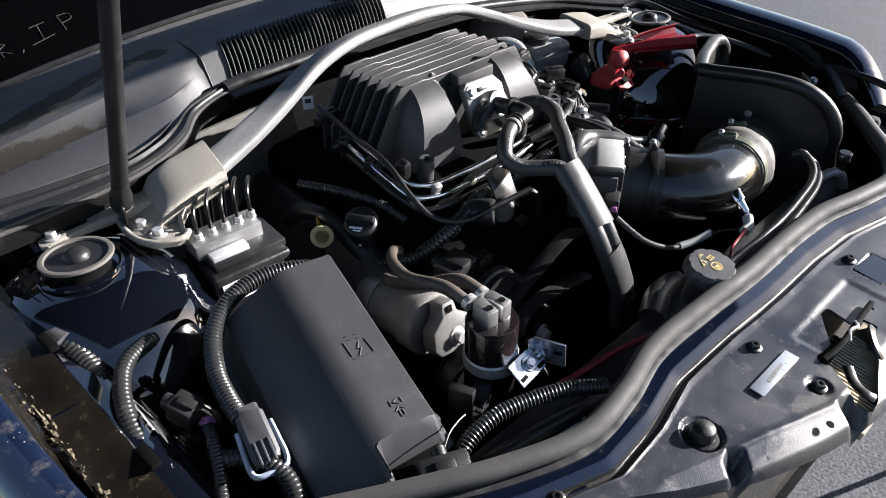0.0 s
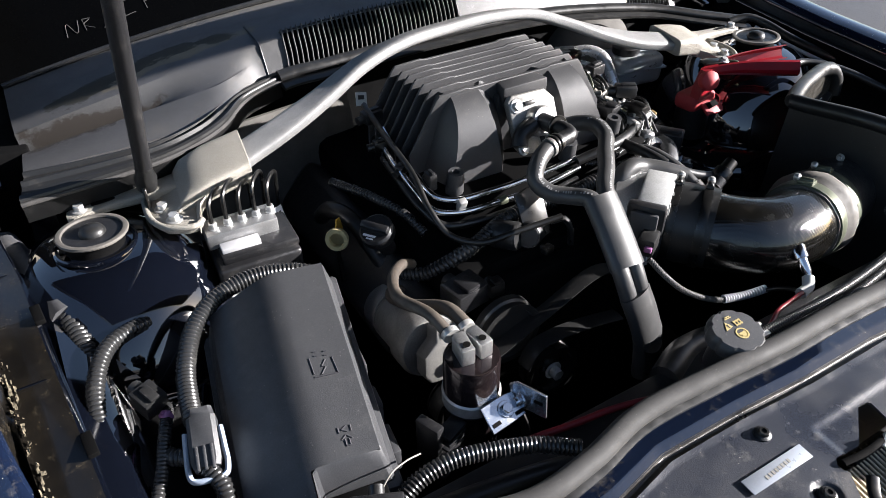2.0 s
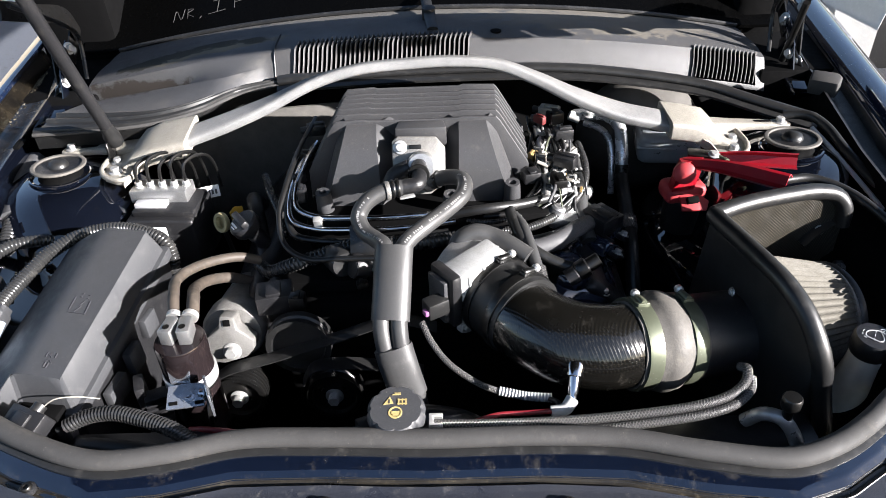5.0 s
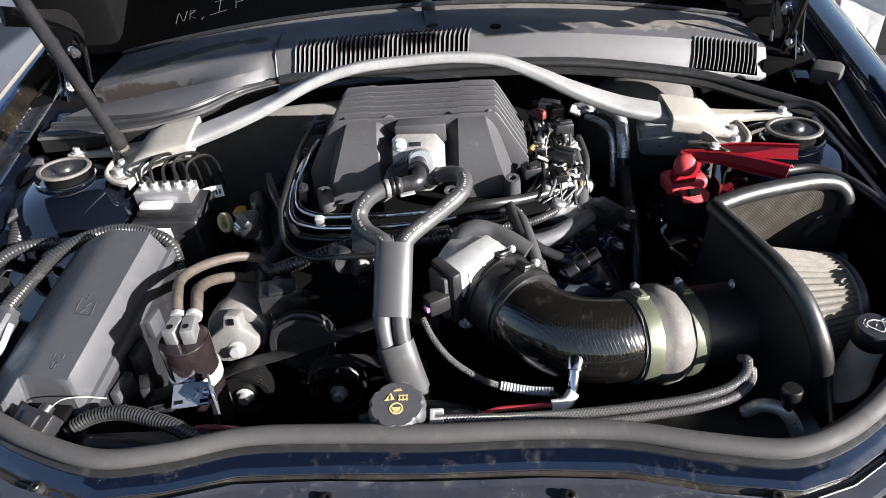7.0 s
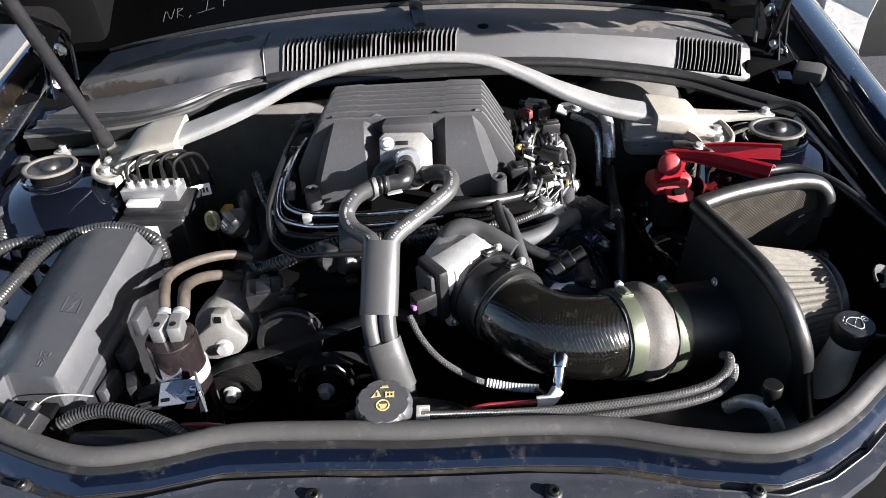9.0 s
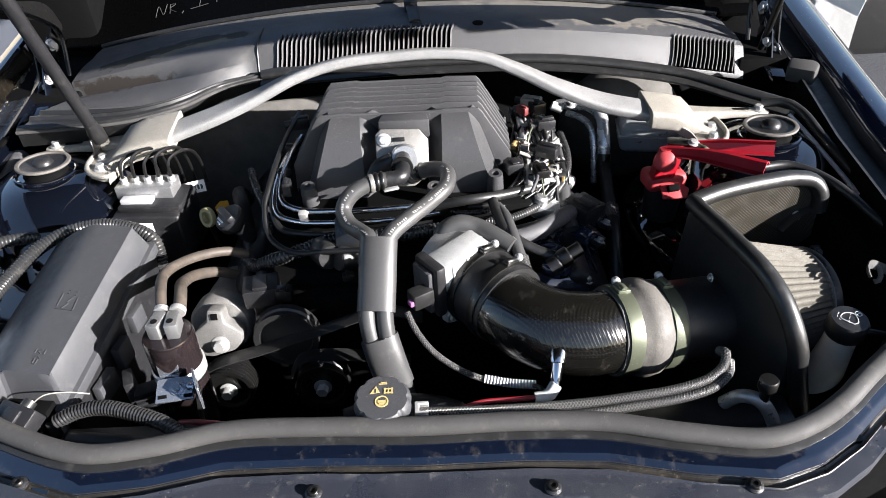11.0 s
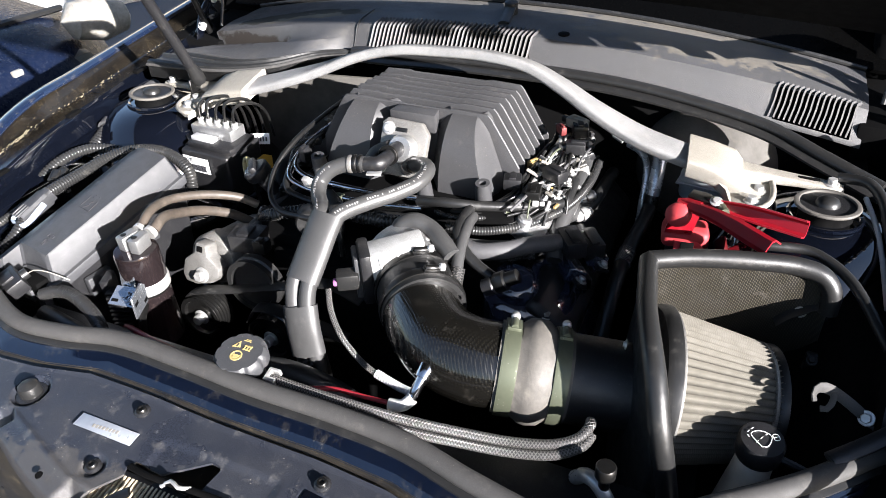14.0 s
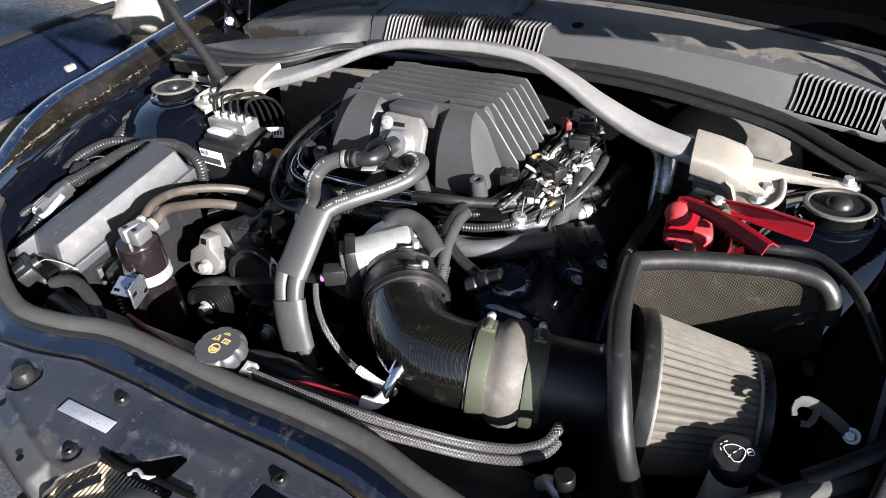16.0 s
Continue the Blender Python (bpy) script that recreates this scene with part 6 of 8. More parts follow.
cluster = thing("wiring_terminals", (0.2, -0.05, 0.87), "cluster of metal terminals and clips on the injector wiring", "wiring terminals")
for k in range(90):
    y = random.uniform(-0.175, 0.085)
    x = 0.186 + random.uniform(0.0, 0.055) + 0.08 * max(0, y)
    p = Vector((x, y, 0.902 - 0.28 * (x - 0.18) + random.uniform(-0.004, 0.008)))
    d = Vector((random.uniform(-1, 1), random.uniform(-1, 1), random.uniform(-0.3, 0.5))).normalized()
    r, w = random.uniform(0.0018, 0.0042), random.uniform(0.008, 0.020)
    if k % 3:
        part("terminal", tube([p - d * w / 2, p + d * w / 2], r, 8), random.choice((STEEL, CASTALU, STEEL, DULLWHITE, DARKSTEEL, DULLALU)), cluster)
    else:
        part("clip", rbox(p, (w * 0.7, r * 2.2, r * 2.4), turn_to(d), 0.0008, 1), random.choice((CASTALU, STEEL, DULLWHITE, CLEARAMB, PLASTIC)), cluster)

pump = thing("vacuum_pump", (-0.075, -0.262, 0.83), "black drum-shaped pump on the engine's front", "pump")
part("drum", lathe([(0.015, -0.03), (0.0185, -0.026), (0.0185, 0.010), (0.017, 0.014), (0.015, 0.014)], (-0.085, -0.272, 0.850), (-0.72, -0.55, 0.30), 30), PLASTIC, pump)
part("face", lathe([(0.0165, 0.012), (0.015, 0.015), (0.0, 0.0155)], (-0.085, -0.272, 0.850), (-0.72, -0.55, 0.30), 30), PLASTIC, pump, "dull black face")
part("lead", tube([(-0.062, -0.285, 0.868), (-0.045, -0.292, 0.870), (-0.038, -0.298, 0.855), (-0.036, -0.30, 0.83)], 0.0045, 8), WIRE, pump)
knob = thing("purge_valve", (-0.115, -0.25, 0.82), "round black purge valve on the engine's front", "valve")
part("drum", lathe([(0.018, -0.02), (0.0195, -0.016), (0.0195, 0.014), (0.017, 0.018), (0, 0.018)], (-0.115, -0.262, 0.852), (0.45, -0.75, 0.15), 28), RUBBER, knob)
single("engine_lifting_plate", prism([(-0.022, -0.03), (0.018, -0.036), (0.02, 0.02), (0.0, 0.034), (-0.022, 0.03)], 0.004, Matrix.Translation((-0.075, -0.262, 0.874)) @ Matrix.Rotation(radians(58), 4, "X"), 0.001), DARKSTEEL, "pale aluminium lifting plate behind the coolant hoses", "metal plate")
line_thing("front_harness", [([(-0.25, -0.20, 0.80), (-0.225, -0.235, 0.815), (-0.19, -0.255, 0.840), (-0.16, -0.255, 0.850), (-0.10, -0.24, 0.86), (0.0, -0.24, 0.862), (0.06, -0.235, 0.866)], 0.011, LOOM, (0.006, 0.0016))], "black corrugated harness across the engine's front", "wiring harness", "wiring harnesses")
line_thing("return_hose", [([(-0.285, -0.02, 0.80), (-0.283, -0.06, 0.835), (-0.27, -0.10, 0.838), (-0.255, -0.15, 0.80), (-0.24, -0.20, 0.76)], 0.0125, RUBBER)], "black radiator hose beside the dipstick", "rubber hose")
line_thing("coil_wires", [([(-0.265, -0.03, 0.86), (-0.24, -0.10, 0.868), (-0.215, -0.16, 0.862), (-0.205, -0.20, 0.85)], 0.007, LOOM, (0.005, 0.001))], "black corrugated loom along the cylinder bank", "wiring harness", "wiring harnesses")

oil = thing("oil_cap", (-0.266, -0.18, 0.82), "black oil filler cap with a printed symbol", "oil cap")
oil_m = Matrix.Translation((-0.266, -0.181, 0.866)) @ turn_to((-0.35, -0.25, 0.8))
part("cap", lathe([(0.012, -0.05), (0.013, -0.012), (0.021, -0.012), (0.023, -0.008), (0.023, 0.004), (0.020, 0.007), (0, 0.007)], seg=30).at(oil_m), PLASTIC, oil)
part("grip", rbox((0, 0, 0.010), (0.040, 0.011, 0.012), None, 0.003).at(oil_m), PLASTIC, oil, "raised grip")
part("symbol_bar", rbox((-0.004, -0.012, 0.0074), (0.018, 0.003, 0.0006), None, 0).at(oil_m), PAPER, oil)
part("symbol_bar", rbox((-0.002, -0.016, 0.0074), (0.010, 0.002, 0.0006), None, 0).at(oil_m), PAPER, oil)
dip = thing("dipstick", (-0.31, -0.15, 0.78), "yellow ring dipstick with a yellow tag", "dipstick")
part("ring", lathe([(0.0100, -0.004), (0.0152, -0.004), (0.0162, 0), (0.0152, 0.004), (0.0100, 0.004), (0.0092, 0), (0.0100, -0.004)], (-0.311, -0.150, 0.850), (-0.55, -0.75, 0.25), 28), YPLASTIC, dip)
part("stem", tube([(-0.311, -0.148, 0.836), (-0.310, -0.146, 0.822), (-0.306, -0.14, 0.77)], 0.0035, 10), DARKSTEEL, dip)
single("warning_tag", prism([(-0.012, -0.012), (0.012, -0.012), (0.014, 0.010), (0, 0.016), (-0.012, 0.011)], 0.0015, Matrix.Translation((-0.296, -0.120, 0.843)) @ Matrix.Rotation(radians(55), 4, "Z") @ Matrix.Rotation(radians(80), 4, "X"), 0.0004, 1), YTAG, "folded yellow warning tag hanging by the dipstick", "tag")

# ---- belt drive ----
tens = thing("belt_tensioner", (-0.262, -0.33, 0.72), "bare aluminium belt tensioner with a square hole", "belt tensioner")
tm = Matrix.Translation((-0.262, -0.332, 0.780)) @ Matrix.Rotation(radians(72), 4, "X")
part("arm", prism([(-0.036, -0.016), (-0.030, -0.028), (-0.010, -0.030), (0.020, -0.022), (0.032, -0.010), (0.034, 0.004), (0.012, 0.020), (0.010, 0.038), (-0.010, 0.040), (-0.014, 0.022), (-0.032, 0.008)], 0.026, tm, 0.003), DULLALU, tens)
part("square_hole", rbox(tm @ Vector((-0.001, 0.030, 0.026)), (0.009, 0.009, 0.004), Matrix.Rotation(radians(72), 4, "X"), 0.0005), DARKIN, tens)
part("bolt", hexbolt(tm @ Vector((0.002, -0.012, 0.026)), (0, -0.95, 0.31), 0.0085, 0.010), STEEL, tens)


def pulley(at, r, width, grooves, label, face):
    t = thing("belt_pulley", Vector(at) - Vector((0, 0, r)), label, "pulley", "belt pulleys")
    prof = [(r * 0.55, -width)]
    for i in range(grooves):
        a = -width + width * 2 * i / grooves
        prof += [(r, a), (r, a + width / grooves * 0.8), (r * 0.93, a + width / grooves), (r * 0.93, a + width / grooves * 1.6)]
    prof += [(r, width), (r * 0.82, width), (r * 0.78, width - 0.006), (r * 0.4, width - 0.006), (0, width - 0.006)]
    part("rim", lathe(prof, at, (0, -1, 0.06), 40), face, t)
    if face is not RUBBER:
        part("bolt", hexbolt(Vector(at) + Vector((0, -width + 0.004, 0)), (0, -1, 0.06), 0.0085, 0.012), STEEL, t)
    return t


pulley((-0.257, -0.373, 0.714), 0.037, 0.018, 6, "ribbed dark alternator pulley with a bright bolt", DARKSTEEL)
pulley((-0.124, -0.380, 0.715), 0.038, 0.014, 1, "smooth dark idler pulley with a bright bolt", DARKSTEEL)
pulley((-0.17, -0.345, 0.775), 0.045, 0.012, 1, "large black pulley behind the belt", RUBBER)
single("drive_belt", tube([(-0.296, -0.373, 0.715), (-0.290, -0.373, 0.735), (-0.27, -0.373, 0.752), (-0.20, -0.366, 0.770), (-0.12, -0.358, 0.792), (-0.03, -0.35, 0.815), (0.02, -0.35, 0.80)], 0.0125, 8, oval=(1.0, 0.18), up=(0, 0, 1)), RUBBER, "black ribbed drive belt over the pulleys", "belt")
single("lower_belt", tube([(-0.165, -0.38, 0.735), (-0.15, -0.378, 0.758), (-0.12, -0.376, 0.763), (-0.06, -0.374, 0.755), (0.0, -0.372, 0.74)], 0.012, 8, oval=(1.0, 0.16), up=(0, 0, 1)), RUBBER, "black drive belt over the idler pulley", "belt")
alt = thing("coolant_pump_housing", (-0.33, -0.33, 0.75), "dull cast drum behind the belt tensioner", "pump")
part("drum", lathe([(0.030, -0.09), (0.036, -0.085), (0.038, -0.03), (0.043, -0.026), (0.044, 0.0), (0.040, 0.006), (0.02, 0.008)], (-0.268, -0.318, 0.776), (0.02, -1, 0.2), 36), DULLALU, alt)
part("rear_shell", lathe([(0.026, -0.13), (0.034, -0.12), (0.035, -0.09), (0.028, -0.088)], (-0.268, -0.318, 0.776), (0.02, -1, 0.2), 32), ALU, alt)

# ---- oil catch can ----
can = thing("catch_can", (-0.284, -0.440, 0.72), "dark gunmetal oil catch can with silver fittings on a bracket", "catch can")
cc = Vector((-0.284, -0.440, 0.0))
part("body", lathe([(0.029, 0.715), (0.0305, 0.72), (0.0305, 0.872), (0.029, 0.875), (0, 0.8755)], cc, seg=44), CANBLACK, can)
part("ring", band(cc + Vector((0, 0, 0.809)), (0, 0, 1), 0.0307, 0.004, 0.0006), DARKSTEEL, can)
for dx, rz in ((-0.009, -8), (0.010, 6)):
    m = Matrix.Rotation(radians(rz), 4, "Z")
    part("fitting", prism([(-0.0078, -0.015), (0.0078, -0.015), (0.0078, 0.012), (0.005, 0.015), (-0.005, 0.015), (-0.0078, 0.012)], 0.022, Matrix.Translation(cc + Vector((dx, 0.003, 0.875))) @ m, 0.002), ALU, can, "square silver fitting")
    part("socket", lathe([(0.004, 0), (0.0042, 0.0006), (0, 0.0007)], cc + Vector((dx, -0.004, 0.898)), seg=12), DARKSTEEL, can)
    part("clamp", band(cc + Vector((dx - 0.001, 0.026, 0.888)), (0, 1, 0.15), 0.0088, 0.007, 0.001), STEEL, can)
part("saddle", lathe([(0.0308, -0.009), (0.0325, -0.007), (0.0325, 0.007), (0.0308, 0.009)], cc + Vector((0, 0, 0.818)), seg=40), STEEL, can, "bright steel band")
bk = Matrix.Translation((-0.275, -0.487, 0.824)) @ Matrix.Rotation(radians(8), 4, "Z") @ Matrix.Rotation(radians(30), 4, "X")
brk = part("bracket", prism([(-0.023, -0.013), (0.022, -0.013), (0.022, 0.014), (0.010, 0.016), (-0.020, 0.016)], 0.003, bk, 0.0006, 1), ZINC, can, "bright slotted zinc bracket")
up = Matrix.Translation((-0.247, -0.490, 0.832)) @ Matrix.Rotation(radians(24), 4, "Z") @ Matrix.Rotation(math.pi / 2, 4, "Y")
part("upright", prism([(-0.018, -0.022), (0.015, -0.024), (0.017, 0.018), (-0.010, 0.022), (-0.018, 0.014)], 0.003, up, 0.0006, 1), ZINC, brk)
part("saddle_foot", prism([(-0.012, -0.006), (0.012, -0.006), (0.014, 0.020), (-0.014, 0.020)], 0.003, Matrix.Translation((-0.284, -0.468, 0.836)) @ Matrix.Rotation(radians(75), 4, "X"), 0.0006, 1), ZINC, brk)
for dx, dy in ((-0.014, -0.006), (0.016, -0.008)):
    part("slot", rbox(bk @ Vector((dx, dy, 0.0032)), (0.010, 0.0042, 0.001), bk.to_3x3().to_4x4(), 0), DARKIN, brk)
for dx, dy in ((-0.004, -0.014), (0.010, 0.012)):
    for h in (-0.0002, 0.0032):
        part("slot", rbox(up @ Vector((dx, dy, h)), (0.005, 0.010, 0.0006), up.to_3x3().to_4x4(), 0), DARKIN, brk)
part("bolt", hexbolt(bk @ Vector((0.004, 0.002, 0.003)), bk.to_3x3() @ Vector((0, 0, 1)), 0.0062, 0.007), ZINC, brk)
part("bolt", hexbolt(up @ Vector((0.004, 0.006, -0.001)), (-1, 0, 0.1), 0.006, 0.008), ZINC, brk)
part("strap", tube([(-0.252, -0.478, 0.815), (-0.250, -0.492, 0.800), (-0.249, -0.500, 0.775), (-0.249, -0.505, 0.74)], 0.0085, 8, oval=(0.3, 1.0)), DARKSTEEL, brk, "flat grey strap")
line_thing("catch_can_hose", [([(-0.296, -0.410, 0.889), (-0.302, -0.385, 0.897), (-0.313, -0.335, 0.887), (-0.295, -0.282, 0.870), (-0.262, -0.240, 0.848), (-0.24, -0.225, 0.83)], 0.0070, TAN)], "dusty tan-grey rubber hose to the catch can", "rubber hose", "catch can hoses")
line_thing("catch_can_hose", [([(-0.273, -0.410, 0.889), (-0.278, -0.385, 0.893), (-0.296, -0.335, 0.868), (-0.297, -0.285, 0.842), (-0.28, -0.245, 0.815), (-0.255, -0.225, 0.79)], 0.0078, TAN)], "dusty tan-grey rubber hose to the catch can", "rubber hose", "catch can hoses")

# ---- radiator cap and the front of the bay ----
cap = thing("coolant_filler", (-0.019, -0.557, 0.83), "black scalloped radiator cap with gold warning symbols", "radiator cap")
cm = Matrix.Translation((-0.019, -0.557, 0.874)) @ turn_to((0.0, -0.12, 1)) @ Matrix.Diagonal((0.92, 0.92, 1, 1))
part("neck", lathe([(0.022, -0.06), (0.022, -0.02), (0.028, -0.02), (0.028, -0.012)], seg=30).at(cm), PLASTIC, cap)
part("cap", lathe([(0.0275, -0.020), (0.0335, -0.018), (0.0345, -0.010), (0.0335, -0.004), (0.030, 0.0), (0, 0.0005)], seg=96, wobble=lambda a, r, h: r * (1 - (0.075 * max(0, math.cos(a * 8)) ** 3 if r > 0.026 else 0))).at(cm), LID, cap)
cs_ = cm @ Matrix.Diagonal((0.84, 0.84, 1, 1))
part("symbol", prism([(-0.017, 0.005), (-0.003, 0.007), (-0.0085, 0.018)], 0.0006, cs_ @ Matrix.Translation((0, 0, 0.0004)), 0), YELLOW, cap, "gold warning triangle")
part("symbol_mark", rbox(cs_ @ Vector((-0.0092, 0.0098, 0.0012)), (0.0016, 0.0055, 0.0004), cm.to_3x3().to_4x4(), 0), INK, cap)
part("symbol", lathe([(0.0075, 0.0004), (0.0095, 0.0004), (0.0095, 0.001), (0.0075, 0.001), (0.0075, 0.0004)], (0, -0.008, 0), seg=28).at(cs_), YELLOW, cap, "gold ring symbol")
for dx, dy, w, h in ((0.009, 0.0125, 0.011, 0.0016), (0.009, 0.0060, 0.011, 0.0016), (0.004, 0.0092, 0.0016, 0.008), (0.014, 0.0092, 0.0016, 0.008), (0.009, 0.0092, 0.0014, 0.008), (0.001, 0.021, 0.010, 0.0012), (0.002, 0.0235, 0.007, 0.001), (0.0, -0.008, 0.009, 0.003), (0.0, -0.0115, 0.006, 0.002)):
    part("symbol_bar", rbox(cs_ @ Vector((dx, dy, 0.0009)), (w, h, 0.0006), cm.to_3x3().to_4x4(), 0), YELLOW, cap)

braided = line_thing("braided_hose", [([(0.020, -0.558, 0.847), (0.06, -0.559, 0.847), (0.12, -0.560, 0.848), (0.185, -0.557, 0.847), (0.25, -0.550, 0.846), (0.31, -0.540, 0.845), (0.350, -0.525, 0.844), (0.370, -0.509, 0.846), (0.376, -0.494, 0.850), (0.374, -0.482, 0.842)], 0.0052, BRAID),
                            ([(0.03, -0.567, 0.840), (0.12, -0.569, 0.840), (0.19, -0.566, 0.840), (0.25, -0.559, 0.840), (0.31, -0.549, 0.839), (0.352, -0.534, 0.838), (0.374, -0.516, 0.841), (0.380, -0.500, 0.843)], 0.0050, BRAID)],
           "pair of braided hoses along the radiator's top", "braided hose")
clipw = thing("hose_clip", (0.022, -0.56, 0.83), "bright spring clip at the end of the braided hose", "clip")
part("spring", prism([(-0.007, -0.008), (-0.007, 0.010), (0.008, 0.010), (0.008, 0.006), (-0.002, 0.006), (-0.002, -0.002), (0.008, -0.002), (0.008, -0.008)], 0.009, Matrix.Translation((0.022, -0.558, 0.846)) @ Matrix.Rotation(0.2, 4, "X"), 0.0008, 1), STEEL, clipw)
line_thing("sensor_loom", [([(0.004, -0.402, 0.856), (0.016, -0.420, 0.838), (0.038, -0.437, 0.815), (0.075, -0.452, 0.794), (0.100, -0.458, 0.786), (0.115, -0.462, 0.783)], 0.0036, BRAID), ([(0.098, -0.457, 0.787), (0.130, -0.464, 0.784), (0.160, -0.472, 0.788)], 0.0060, GREYINK, (0.004, 0.0012)), ([(0.155, -0.470, 0.786), (0.165, -0.49, 0.80), (0.158, -0.515, 0.817), (0.152, -0.522, 0.820)], 0.003, WIRE)],
           "thin corrugated sensor loom from the throttle body", "wiring harness", "wiring harnesses")
line_thing("red_cable", [([(0.160, -0.522, 0.822), (0.12, -0.530, 0.829), (0.089, -0.536, 0.834), (0.055, -0.550, 0.836), (0.03, -0.556, 0.835)], 0.0030, REDWIRE)], "thin dark red cable along the radiator", "cable", "red cables")
line_thing("red_cable", [([(-0.275, -0.503, 0.785), (-0.25, -0.512, 0.795), (-0.21, -0.522, 0.800), (-0.16, -0.532, 0.806), (-0.12, -0.545, 0.81), (-0.06, -0.565, 0.81)], 0.0042, REDWIRE)], "red battery cable beside the catch can", "cable", "red cables")
line_thing("corrugated_loom", [([(-0.410, -0.514, 0.812), (-0.385, -0.510, 0.822), (-0.350, -0.513, 0.830), (-0.306, -0.527, 0.832), (-0.270, -0.543, 0.832), (-0.235, -0.565, 0.828)], 0.0095, LOOM, (0.0045, 0.0016))], "fat black corrugated loom at the fuse box", "wiring harness", "wiring harnesses")
line_thing("black_hose", [([(-0.39, -0.535, 0.800), (-0.33, -0.545, 0.802), (-0.27, -0.555, 0.80), (-0.20, -0.565, 0.79)], 0.012, RUBBER)], "black rubber hose below the corrugated loom", "rubber hose")
plug_thing((-0.440, -0.528, 0.836), (0.050, 0.026, 0.022), -24, PLASTIC, "black connector at the corner of the fuse box", rx=20)
line_thing("loose_wire", [([(-0.43, -0.515, 0.842), (-0.415, -0.508, 0.850), (-0.395, -0.500, 0.845), (-0.375, -0.49, 0.83)], 0.0009, DULLWHITE)], "thin pale loose wire by the fuse box", "wire", "loose wires")
fan = thing("radiator_fan_shroud", (0.05, -0.52, 0.70), "black radiator shroud below the hoses", "fan shroud")
part("top", rbox((0.02, -0.545, 0.785), (0.86, 0.07, 0.02), bevel=0.006), PLASTIC, fan)
# the shroud's face is coloured as shade
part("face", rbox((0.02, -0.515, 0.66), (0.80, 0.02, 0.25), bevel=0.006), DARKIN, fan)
line_thing("radiator_hose", [([(-0.07, -0.52, 0.790), (-0.02, -0.50, 0.788), (0.04, -0.49, 0.77), (0.08, -0.47, 0.72)], 0.018, RUBBER)], "black radiator hose below the cap", "rubber hose")
fins = thing("resistor_pack", (-0.335, -0.465, 0.74), "black finned module beside the catch can", "module")
for k in range(8):
    part("fin", rbox((-0.330 + k * 0.001, -0.462, 0.745 + k * 0.0085), (0.030, 0.020, 0.004), Matrix.Rotation(0.4, 4, "Z"), 0.001), PLASTIC, fins)
part("base", rbox((-0.345, -0.455, 0.775), (0.012, 0.03, 0.09), Matrix.Rotation(0.4, 4, "Z"), 0.002), PLASTIC, fins)


# ---- brake modulator ----
abs_ = thing("brake_modulator", (-0.41, -0.10, 0.75), "black brake modulator with an aluminium block and five bent pipes", "brake modulator")
am = Matrix.Rotation(radians(-3), 4, "Z")
part("case", rbox((-0.410, -0.098, 0.805), (0.108, 0.092, 0.095), am, 0.005, 3), PLASTIC, abs_)
part("lid_step", rbox((-0.405, -0.098, 0.857), (0.100, 0.070, 0.012), am, 0.003), PLASTIC, abs_)
part("valve_block", rbox((-0.418, -0.085, 0.872), (0.092, 0.040, 0.022), am, 0.002), ALU, abs_, "pale aluminium block")
part("sub_block", rbox((-0.428, -0.114, 0.866), (0.050, 0.016, 0.008), am, 0.001), GREYINK, abs_)
lab = part("label", rbox((-0.430, -0.1465, 0.828), (0.058, 0.001, 0.030), am, 0), PAPER, abs_, "white printed barcode label")
for k in range(22):
    part("print_bar", rbox((-0.4545 + k * 0.0022, -0.1472 - k * 0.0001, 0.823), (0.0006 + 0.0008 * (k * 7 % 3) / 2, 0.0006, 0.012), am, 0), INK, lab)
c = bpy.data.curves.new("print", "FONT")
c.body, c.size, c.extrude = "ALR", 0.012, 0.0001
c.materials.append(INK)
ob = new("print", c)
bpy.context.view_layer.update()
mesh = bpy.data.meshes.new_from_object(ob)
bpy.data.objects.remove(ob)
ob = new("print", mesh)
ob.parent = lab
ob.matrix_parent_inverse = PLACE[lab].inverted()
ob.matrix_basis = Matrix.Translation((-0.4555, -0.1474, 0.833)) @ am @ Matrix.Rotation(math.pi / 2, 4, "X")
for k in range(5):
    x = -0.452 + k * 0.019
    part("nut", hexbolt((x, -0.087, 0.883), (0, 0, 1), 0.0062, 0.008, 1.1), STEEL, abs_)
    h = 0.918 + 0.006 * (k % 2)
    part("brake_pipe", tube([(x, -0.087, 0.885), (x, -0.087, 0.903), (x + 0.003, -0.082, h), (x + 0.014, -0.066, h + 0.004), (x + 0.026, -0.046, h - 0.004), (x + 0.03, -0.03, 0.89), (x + 0.03, -0.02, 0.84)], 0.0028, 8, 0.004), DARKSTEEL, abs_, "bent dark brake pipe")
tag = thing("part_number_tag", (-0.362, -0.043, 0.82), "white numbered tag behind the brake modulator", "tag")
tg = Matrix.Translation((-0.362, -0.043, 0.842)) @ Matrix.Rotation(radians(20), 4, "Z") @ Matrix.Rotation(radians(68), 4, "X")
part("card", rbox((0, 0, 0), (0.036, 0.020, 0.001), None, 0).at(tg), PAPER, tag)
for k in range(5):
    part("print_bar", rbox((-0.010 + k * 0.0055, -0.001, 0.0009), (0.0035, 0.008, 0.0004), None, 0).at(tg), INK, tag)

